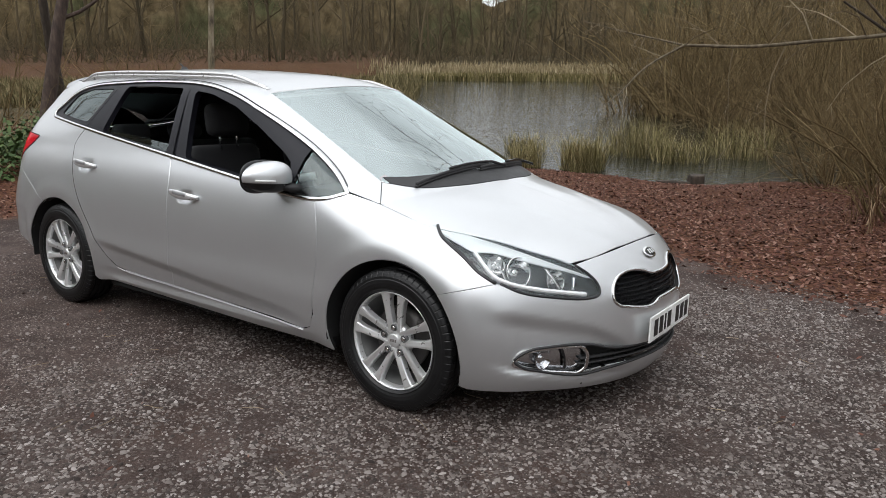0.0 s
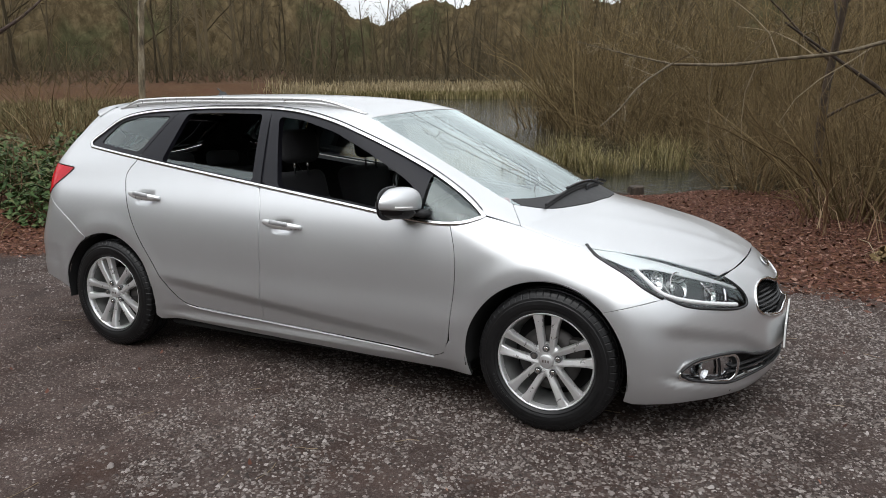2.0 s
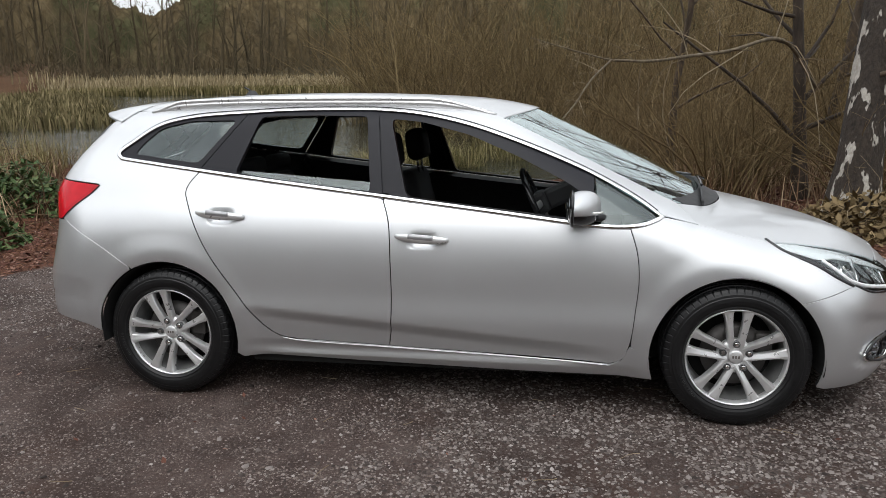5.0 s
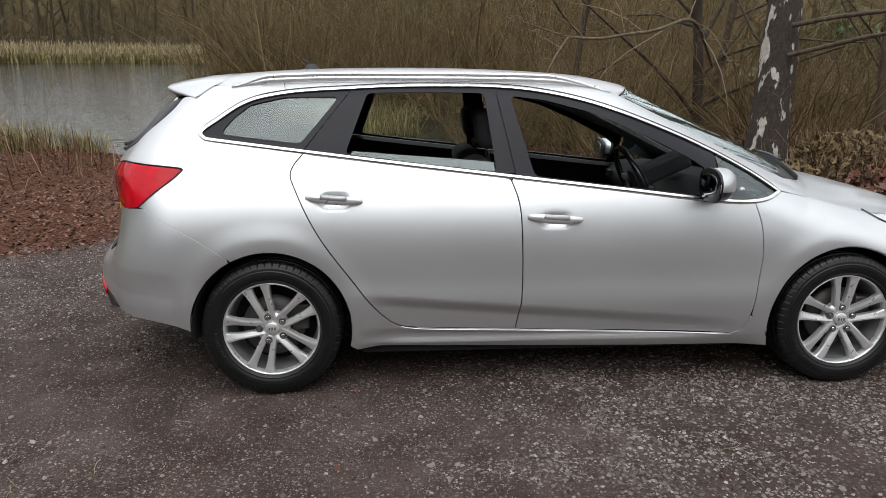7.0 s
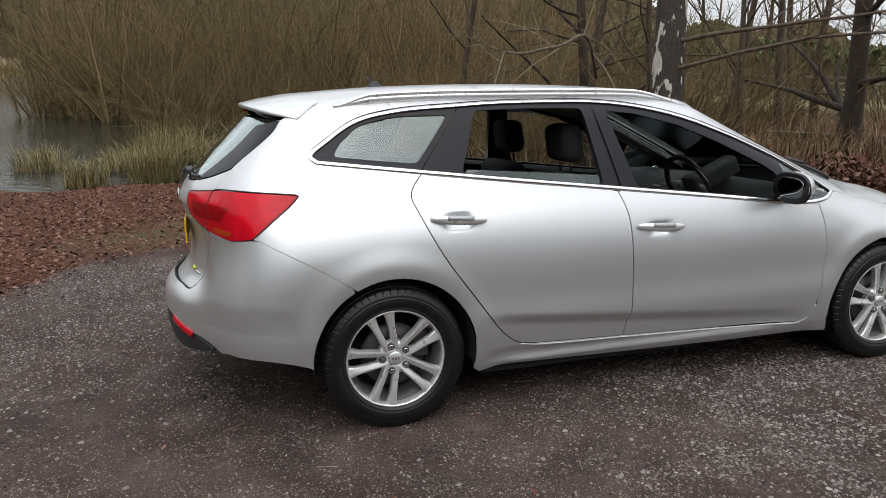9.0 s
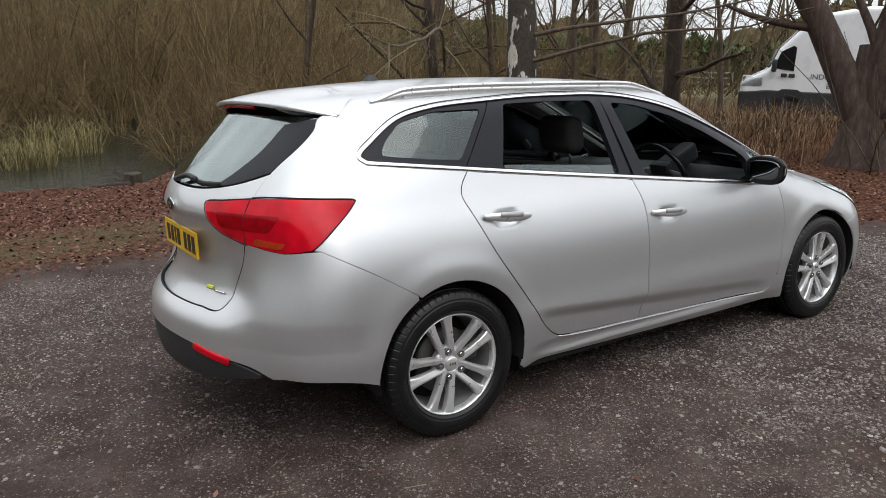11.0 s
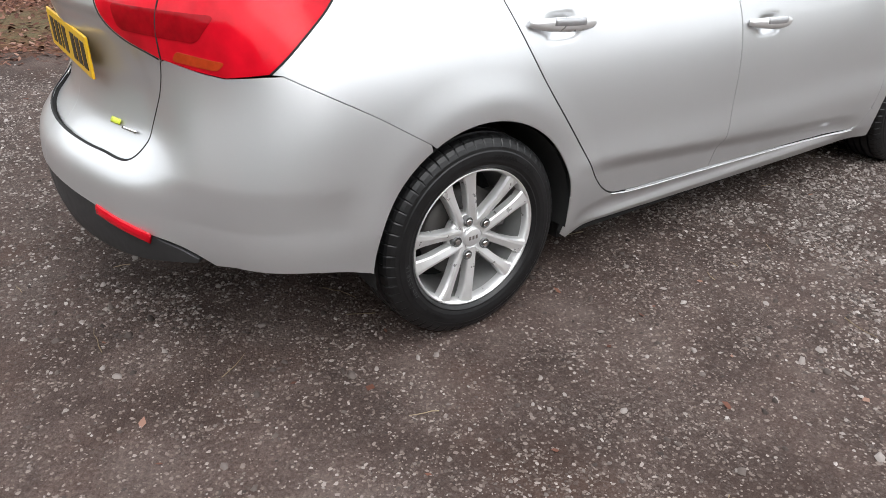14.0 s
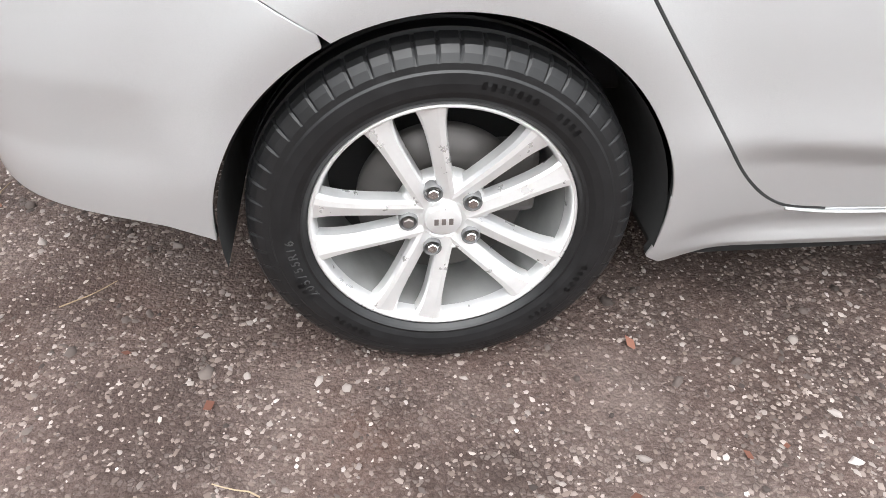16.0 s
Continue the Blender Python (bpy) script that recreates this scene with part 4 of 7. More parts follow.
# ---- spoiler, rails, aerial ----
def spoiler():
    ys = np.concatenate([-np.linspace(0.575, 0.40, 16), np.linspace(-0.38, 0.38, 24), np.linspace(0.40, 0.575, 16)])
    rows = []
    for y in ys:
        a, sg = abs(y), np.sign(y)
        w = max(0.0, (a - 0.40) / 0.175) ** 2.5
        if a <= 0.50:
            lead = FROM_TOP.at([(-1.555, a)])[0] + (0, 0, 0.0015)
        else:
            u = (a - 0.50) / 0.075
            c = curve([(-1.555, 0.50, FROM_TOP.at([(-1.555, 0.50)])[0][2]), (-1.596, 0.534, 1.374), (-1.652, 0.578, 1.331)], 31)
            lead = c[int(round(u * 30))] + (0, 0.002, 0.0015)
        ya = lead[1] if a > 0.5 else a
        tx, tz = (-1.880 + 0.28 * a * a) * (1 - w) - 1.660 * w, (1.394 - 0.10 * a * a) * (1 - w) + 1.330 * w
        th = 0.070 * (1 - w) + 0.004
        rows.append([(lead[0], sg * lead[1], lead[2]), (lead[0] * 0.65 + tx * 0.35, sg * ya, lead[2] * 0.65 + tz * 0.35 + 0.009 * (1 - w)), (lead[0] * 0.3 + tx * 0.7, sg * ya, lead[2] * 0.3 + tz * 0.7 + 0.008 * (1 - w)),
                     (tx + 0.008, sg * ya, tz + 0.003), (tx, sg * ya, tz - 0.003), (tx + 0.006 * (1 - w), sg * ya, tz - 0.013 * (1 - w) - 0.003), (tx + 0.035 * (1 - w), sg * ya, tz - 0.5 * th), (tx + 0.085 * (1 - w), sg * ya, tz - th),
                     (tx + 0.14 * (1 - w), sg * ya, tz - th - 0.012 * (1 - w))])
    v = np.array(rows).reshape(-1, 3)
    k, top, bot = 9, [], []
    for i in range(len(ys) - 1):
        for j in range(k):
            if j == k - 1:
                continue
            q = (i * k + j, i * k + (j + 1) % k, (i + 1) * k + (j + 1) % k, (i + 1) * k + j)
            (bot if j in (5, 6, 7) else top).append(q)
    s = part("spoiler", mesh_of("spoiler", v, top), PAINT, car, "silver roof spoiler over the tailgate")
    part("spoiler_underside", mesh_of("spoiler_underside", v + (0, 0, -0.0005), bot), GLOSS_BLACK, s, "gloss black underside")
    y = np.linspace(-0.20, 0.20, 12)
    line = np.stack([-1.864 + 0.28 * y * y, y, 1.370 - 0.1 * y * y], 1)
    tube("brake_light", line, 0.006, DARK_RED, s, "dark red high brake light", 6, 0.010)


spoiler()
for side in (-1, 1):
    xs = np.linspace(-1.50, 0.25, 60)
    base = FROM_TOP.at(np.stack([xs, 0.545 + 0.02 * np.sin((xs + 1.5) / 1.75 * math.pi)], 1))
    lift = 0.036 * step(0.0, 0.10, (xs + 1.5) / 1.75) * step(1.0, 0.82, (xs + 1.5) / 1.75) - 0.004
    rail = (base + np.stack([0 * xs, 0 * xs, lift], 1)) * (1, side, 1)
    r = tube("roof_rail", rail, 0.013, ALLOY, car, "satin silver roof rail", 10, 0.010)
    foot = (base + np.stack([0 * xs, 0 * xs, lift * 0.5 - 0.004], 1)) * (1, side, 1)
    tube("rail_foot", foot[1:-1], 0.0115, ALLOY, r, "", 6, 0.019)
b = bmesh.new()
bmesh.ops.create_cone(b, cap_ends=True, segments=16, radius1=0.035, radius2=0.014, depth=0.035)
for v in b.verts:
    v.co = Vector((v.co.x * 1.3 - 1.20, v.co.y * 0.8, v.co.z + 1.475))
aer = part("aerial", b, TRIM, car, "short black roof aerial")
tube("aerial_mast", [(-1.205, 0, 1.485), (-1.22, 0, 1.499), (-1.245, 0, 1.512)], 0.005, TRIM, aer, k=6)

# ---- handles and mirrors ----
for side, fd_o, rd_o in ((-1, doors_f[0], doors_r[0]), (1, doors_f[1], doors_r[1])):
    for x0, x1, z0, z1, parent in ((-0.172, 0.064, 0.813, 0.797, fd_o), (-1.148, -0.910, 0.905, 0.887, rd_o)):
        u = np.linspace(0, 1, 24)
        base = FROM_SIDE.at(np.stack([x0 + (x1 - x0) * u, z0 + (z1 - z0) * u], 1))
        out = 0.004 + 0.030 * np.abs(np.sin(math.pi * u)) ** 0.6
        fat = 0.30 + 0.70 * np.sin(math.pi * np.clip(u, 0.02, 0.98)) ** 0.45
        sec = np.array([ring(0.021 * f, 10, 0.010) for f in fat])
        v, f = sweep(base + np.stack([0 * u, out, 0 * u], 1), sec, (0, 1, 0))
        h = part("door_handle", mesh_of("door_handle", v * (1, side, 1), f), ALLOY, parent, "bright silver pull handle")
        v, f = sweep(base[6:18] + np.stack([0 * u[6:18], out[6:18] + 0.006, 0 * u[6:18] + 0.007], 1), ring(0.012, 8, 0.005), (0, 1, 0))
        part("handle_pad", mesh_of("handle_pad", v * (1, side, 1), f), GRIP, h, "dull grey grip")
    # mirror: rounded shell, dark lower half, glass and foot
    def blob(cx, cy, cz, ax, ay, az, power=2.6, n=28, zlim=(-1, 1)):
        vs, fs = [], []
        for i in range(n + 1):
            th = math.pi * i / n
            for j in range(n):
                ph = 2 * math.pi * j / n
                d = np.array([math.sin(th) * math.cos(ph), math.sin(th) * math.sin(ph), math.cos(th)])
                s = (np.abs(d) ** power).sum() ** (-1 / power)
                q = d * s
                q[2] = min(max(q[2], zlim[0]), zlim[1])
                vs.append((cx + ax * q[0], cy + ay * q[1], cz + az * q[2]))
        for i in range(n):
            for j in range(n):
                fs.append((i * n + j, (i + 1) * n + j, (i + 1) * n + (j + 1) % n, i * n + (j + 1) % n))
        return np.array(vs), fs

    def shaped(v, side):
        """The shell tapers outwards and its back is cut for the glass."""
        v = v.copy()
        u = (v[:, 1] - 0.835) / 0.20
        v[:, 2] = 0.955 + (v[:, 2] - 0.955) * (1.05 - 0.30 * np.clip(u, 0, 1) ** 2)
        v[:, 0] = np.maximum(v[:, 0] - 0.07 * np.clip(u, 0, 1) ** 2, 0.625 - 0.02 * u)
        return v * (1, side, 1)

    v, f = blob(0.665, 0.930, 0.955, 0.075, 0.118, 0.073, 2.4, zlim=(-0.35, 1))
    mir = part("door_mirror", mesh_of("door_mirror", shaped(v, side), f), PAINT, fd_o, "silver door mirror with a black lower half")
    v, f = blob(0.663, 0.930, 0.953, 0.072, 0.115, 0.070, 2.4, zlim=(-1, -0.30))
    part("mirror_base", mesh_of("mirror_base", shaped(v, side), f), GLOSS_BLACK, mir)
    v, f = blob(0.610, 0.930, 0.955, 0.014, 0.120, 0.076, 2.6)
    part("mirror_back", mesh_of("mirror_back", v * (1, side, 1), f), GLOSS_BLACK, mir, "black rim round the mirror glass")
    v, f = blob(0.599, 0.930, 0.957, 0.006, 0.090, 0.050, 3.0)
    part("mirror_glass", mesh_of("mirror_glass", v * (1, side, 1), f), MIRROR, mir, "mirror glass")
    line = np.array([(0.735, 0.955, 0.945), (0.725, 1.00, 0.948), (0.695, 1.035, 0.950)]) * (1, side, 1)
    tube("indicator", line, 0.005, WHITE_PLATE, mir, "slim clear indicator strip", 6)
    tube("mirror_arm", np.array([(0.735, 0.800, 0.902), (0.715, 0.835, 0.905), (0.69, 0.880, 0.915)]) * (1, side, 1), 0.030, TRIM, mir, "", 10, 0.020)

# ---- lamps' insides, grille, plates ----
lamp_poly = hl
both("lamp_housing", FROM_SHOULDER, lamp_poly, HOUSING, PAIR, "dark headlamp housing", cell=(0.03, 0.03), off=-0.060, depth=0.002, gap=0.004)


def cup(name, at, r, depth, side, material, parent, label=""):
    """A round reflector sunk behind the skin, with a bulb or lens in its middle."""
    at = np.asarray(at, float)
    n = skin_normal(at[None])[0] * 0.6 + np.array([0.8, 0.1, 0.0])
    n /= np.linalg.norm(n)
    u = np.cross(n, (0, 0, 1.0))
    u /= np.linalg.norm(u)
    w = np.cross(u, n)
    a = np.linspace(0, 2 * math.pi, 28, endpoint=False)
    rows = [(1.0, 0.0), (0.94, 0.06), (0.90, -0.02), (0.75, -0.55), (0.50, -0.85), (0.30, -0.95), (0.29, -0.55), (0.20, -0.42), (0.02, -0.38)]
    v = np.vstack([at + n * (depth * h) + (np.cos(a)[:, None] * u + np.sin(a)[:, None] * w) * r * q for q, h in rows])
    f = [(i * 28 + j, i * 28 + (j + 1) % 28, (i + 1) * 28 + (j + 1) % 28, (i + 1) * 28 + j) for i in range(len(rows) - 1) for j in range(28)]
    return part(name, mesh_of(name, v * (1, side, 1), f), material, parent, label)


def beads(line, r, side):
    """A rod of small bright facets."""
    c = curve(line, 90)
    fat = r * (0.93 + 0.07 * np.sign(np.sin(np.arange(90) * 2 * math.pi / 5)))
    v, f = sweep(c, np.array([ring(q, 8) for q in fat]), (0.3, 0.2, 1))
    return part("daylight_strip", mesh_of("daylight_strip", v * (1, side, 1), f, smooth=False), LAMP_WING, car, "row of bright daylight lamps along the headlamp's foot")


upper = curve([(1.425, 0.700, 0.812), (1.611, 0.685, 0.774), (1.775, 0.650, 0.739), (1.920, 0.569, 0.687), (2.040, 0.458, 0.628)], 30)
lower = curve([(2.030, 0.468, 0.622), (1.982, 0.526, 0.652), (1.908, 0.599, 0.676), (1.820, 0.666, 0.702), (1.730, 0.712, 0.724), (1.655, 0.751, 0.728), (1.587, 0.749, 0.750), (1.50, 0.737, 0.775)], 30)
foot = np.array([(1.669, 0.757, 0.725), (1.725, 0.777, 0.685), (1.779, 0.781, 0.645), (1.838, 0.752, 0.620), (1.920, 0.679, 0.597), (1.995, 0.590, 0.580), (2.050, 0.510, 0.566)])
for side in (-1, 1):
    for at, r, d in (((1.840, 0.690, 0.664), 0.062, 0.048), ((1.955, 0.585, 0.624), 0.050, 0.040), ((1.760, 0.735, 0.690), 0.040, 0.034)):
        c = cup("reflector", np.array(at) - skin_normal(np.array([at]))[0] * 0.016, r, d, side, CHROME, car, "chrome headlamp reflector")
    beads(foot - skin_normal(foot) * 0.005, 0.0105, side)
    edge = FROM_SHOULDER.at(FROM_SHOULDER.back(np.vstack([upper, lower])))
    part("lamp_wedge", panel_mesh("lamp_wedge", FROM_SHOULDER, edge, (0.03, 0.03), -0.007, 0.006, flip=side > 0, gap=0), LAMP_WING, car, "bright inner wing of the headlamp")
    tube("lamp_edge", FROM_FRONT.at(lamp_low, -0.003) * (1, side, 1), 0.007, GLOSS_BLACK, car, "black edge of the headlamp", 6)
    tube("lamp_edge", FROM_SIDE.at(FROM_SIDE.back(lamp_back), -0.003) * (1, side, 1), 0.0085, GLOSS_BLACK, car, "black edge of the headlamp", 6)
    for line, w, m in (([(1.912, 0.602, 0.672), (1.95, 0.604, 0.635), (1.980, 0.600, 0.598)], 0.009, CHROME), ([(2.000, 0.518, 0.636), (2.008, 0.535, 0.61), (2.012, 0.552, 0.588)], 0.007, CHROME), ([(1.76, 0.752, 0.705), (1.80, 0.750, 0.66), (1.82, 0.752, 0.632)], 0.007, CHROME)):
        bar = np.array(curve(line, 10))
        bar = (bar - skin_normal(bar) * 0.012) * (1, side, 1)
        tube("lamp_divider", bar, w, m, car, "bright divider inside the headlamp", 6, w * 0.5)
both("grille_mesh", FROM_FRONT, FROM_FRONT.at(np.vstack([GRILLE, [(0.0, 0.55)]])), TRIM, PAIR, "black honeycomb grille", cell=(0.05, 0.05), off=-0.035, depth=0.004, gap=-0.01)
both("intake_mesh", FROM_FRONT, FROM_FRONT.at(np.vstack([INTAKE, [(0.0, 0.29)]])), SHADE, PAIR, "black lower intake", cell=(0.05, 0.05), off=-0.06, depth=0.004, gap=-0.012)
for side in (-1, 1):
    lip = FROM_FRONT.at(INTAKE, -0.004) * (1, side, 1)
    tube("intake_edge", lip, 0.006, TRIM, car, "black edge of the lower intake", 6)
gl = np.vstack([GRILLE, GRILLE[1:-1][::-1] * (-1, 1)])
gp = FROM_FRONT.at(np.abs(gl))
gp[:, 1] *= np.sign(gl[:, 0] + 1e-12)
v, f = sweep(gp, ring(0.0075, 8, 0.007), skin_normal(gp), True)
part("grille_surround", mesh_of("grille_surround", v, f), CHROME, car, "chrome grille surround with pinched middle")
hb, hs = [], []
for i in range(-22, 23):
    for j in range(8):
        y, z = (i + 0.5 * (j % 2)) * 0.019, 0.488 + j * 0.0175
        if inside_of(GRILLE, np.array([[abs(y), z]]))[0] or (abs(y) < 0.11 and 0.51 < z < 0.595):
            hb.append((y, z))
cells = FROM_FRONT.at(np.abs(np.array(hb)), -0.020)
cells[:, 1] *= np.sign(np.array(hb)[:, 0] + 1e-12)
vs, fs = [], []
for c in cells:
    k0 = len(vs)
    for r, dx in ((0.0105, 0.0), (0.0082, 0.0), (0.0082, -0.014)):
        for a in range(6):
            vs.append((c[0] + dx, c[1] + r * math.sin(a * math.pi / 3), c[2] + r * math.cos(a * math.pi / 3)))
    for a in range(6):
        e = (a + 1) % 6
        fs += [(k0 + a, k0 + e, k0 + 6 + e, k0 + 6 + a), (k0 + 6 + a, k0 + 6 + e, k0 + 12 + e, k0 + 12 + a)]
part("honeycomb", mesh_of("honeycomb", vs, fs, smooth=False), GLOSS_BLACK, car, "gloss black honeycomb bars")
for i, z in enumerate((0.272, 0.296)):
    y = np.linspace(-0.52, 0.52, 40)
    p = FROM_FRONT.at(np.stack([np.abs(y), 0 * y + z], 1), -0.025)
    p[:, 1] = y
    tube("intake_slat", p, 0.012, TRIM, car, "black intake slat", 6, 0.005)
for side in (-1, 1):
    fog_ring = loop([(0.766, 0.296), (0.742, 0.340), (0.685, 0.356), (0.605, 0.360), (0.530, 0.354), (0.503, 0.318), (0.497, 0.258), (0.522, 0.232), (0.637, 0.254), (0.714, 0.272)], r=0.016)
    p = FROM_FRONT.at(fog_ring, -0.010)
    v, f = sweep(p * (1, side, 1), ring(0.0085, 8, 0.006), skin_normal(p) * (1, side, 1), True)
    fb = part("fog_lamp_bezel", mesh_of("fog_lamp_bezel", v, f), CHROME, car, "chrome fog lamp bezel")
    part("bezel_plate", panel_mesh("bezel_plate", FROM_FRONT, p, (0.03, 0.03), -0.034, 0.004, flip=side > 0, gap=0), LAMP_SILVER, fb, "bright fog lamp reflector")
    at = FROM_FRONT.at(np.array([(0.667, 0.311)]))[0]
    cup("fog_lamp", at - (0.012, 0, 0), 0.043, 0.022, side, LAMP_SILVER, fb, "round fog lamp")
    fin = FROM_FRONT.at(curve([(0.600, 0.350), (0.585, 0.310), (0.575, 0.262)], 8), -0.020) * (1, side, 1)
    tube("bezel_fin", fin, 0.006, GLOSS_BLACK, fb, "dark fin beside the fog lamp", 6)


def plate(name, at, turn, material, label, parent):
    """A number plate: rounded slab and plain dark bars."""
    m = pose(*at, 0, 0, turn)
    b = box(bmesh.new(), (-0.004, -0.26, -0.0555), (0.004, 0.26, 0.0555), 0.003)
    b.transform(m)
    p = part(name, b, material, parent, label)
    for y0, y1 in ((-0.215, -0.170), (-0.150, -0.105), (-0.085, -0.065), (-0.045, 0.0), (0.065, 0.110), (0.128, 0.172), (0.190, 0.235)):
        b = box(bmesh.new(), (0.003, y0, -0.037), (0.0055, y1, 0.037), 0.0006)
        b.transform(m)
        part("character_bar", b, INK, p)


plate("number_plate", (2.236, 0, 0.388), 0, WHITE_PLATE, "white front number plate with plain dark bars", car)
plate("number_plate", (-2.158, 0, 0.825), 180, YELLOW, "yellow rear number plate with plain dark bars", car)


def badge(x, z, sign, tilt):
    m = pose(x, 0, z, 0, tilt, 0)
    b = bmesh.new()
    bmesh.ops.create_uvsphere(b, u_segments=28, v_segments=10, radius=1.0)
    b.transform(m @ Matrix.Diagonal((0.006, 0.056, 0.030, 1)))
    for fc in b.faces:
        fc.smooth = True
    p = part("badge", b, CHROME, car, "oval chrome badge")
    b = bmesh.new()
    bmesh.ops.create_uvsphere(b, u_segments=28, v_segments=10, radius=1.0)
    b.transform(m @ Matrix.Translation((sign * 0.0025, 0, 0)) @ Matrix.Diagonal((0.005, 0.048, 0.023, 1)))
    part("badge_face", b, GLOSS_BLACK, p, "dark badge face")
    for y in (-0.022, 0.0, 0.022):
        b = box(bmesh.new(), (-0.001, -0.006, -0.012), (0.001, 0.006, 0.012), 0.0004)
        b.transform(m @ Matrix.Translation((sign * 0.0078, y, 0)))
        part("badge_bar", b, CHROME, p)


badge(2.118, 0.672, 1, -48)
badge(-2.186, 0.972, -1, 0)
for y0, y1, z, r, m, side in ((0.274, 0.320, 0.664, 0.0085, plain("lime_badge", (0.55, 0.62, 0.05), 0.3), -1), (0.336, 0.398, 0.656, 0.0045, CHROME, -1), (0.33, 0.45, 0.656, 0.0055, CHROME, 1)):
    line = FROM_BACK.at(curve([(y0, z), ((y0 + y1) / 2, z), (y1, z)], 8), -0.006)
    tube("model_badge", line * (1, side, 1), r, m, car, "small lime and chrome tailgate badge", 6, 0.002, skin_normal(line) * (1, side, 1))
for side in (-1, 1):
    ref = FROM_BACK.at(curve([(0.36, 0.452), (0.45, 0.437), (0.545, 0.418)], 14), 0.002) * (1, side, 1)
    tube("rear_reflector", ref, 0.017, RED, car, "long red bumper reflector", 8, 0.005, skin_normal(ref))
    # amber corner and inner divisions of the tail lamp
    # dark strips stand in for the shade in the gaps round the lamp
    for line in (lamp_in, np.array([(0.556, 1.041), (0.556, 0.96), (0.548, 0.868)])):
        ln = FROM_BACK.at(curve(line, 30) if len(line) < 5 else line, 0.0045) * (1, side, 1)
        tube("lamp_gap_shade", ln, 0.0026, SHADE, car, "dark strip for the shade in the gap round the tail lamp", 6, 0.0012, skin_normal(ln))
    ln = np.vstack([FROM_BACK.at([(0.556, 1.042), (0.60, 1.047), (0.66, 1.048)]), lamp_top, lamp_side]) * (1, side, 1)
    tube("lamp_gap_shade", ln + skin_normal(ln) * 0.0025, 0.0030, SHADE, car, "dark strip for the shade in the gap round the tail lamp", 6, 0.0012, skin_normal(ln))
    part("boot_lining", panel_mesh("boot_lining", ROUND_BACK, tl, (0.04, 0.04), -0.05, 0.003, flip=side > 0, gap=-0.03), CABIN, car, "dark lining behind the lamp")
    am = FROM_BACK.at(loop([(0.585, 0.872), (0.705, 0.864), (0.722, 0.884), (0.60, 0.895)], r=0.010), 0.0)
    part("amber_segment", panel_mesh("amber_segment", ROUND_BACK, am, (0.02, 0.02), 0.0062, 0.003, flip=side > 0, gap=0), AMBER, car, "amber indicator lens")
    dk = FROM_BACK.at(loop([(0.43, 0.925), (0.66, 0.920), (0.70, 0.985), (0.40, 0.985)], r=0.02), 0.0)
    part("dark_segment", panel_mesh("dark_segment", ROUND_BACK, dk, (0.03, 0.03), 0.0056, 0.003, flip=side > 0, gap=0), DARK_RED, car, "darker red lamp segment")


# ---- wheels ----
def lathe(profile, n=96, close=True):
    """A ring turned round the y axis from (y, r) points."""
    p = np.asarray(profile)
    a = np.linspace(0, 2 * math.pi, n, endpoint=False)
    v = np.stack([p[None, :, 1] * np.cos(a)[:, None], np.broadcast_to(p[None, :, 0], (n, len(p))), p[None, :, 1] * np.sin(a)[:, None]], 2)
    k = len(p)
    f = [(i * k + j, ((i + 1) % n) * k + j, ((i + 1) % n) * k + j + 1, i * k + j + 1) for i in range(n) for j in range(k - 1)]
    return v, f


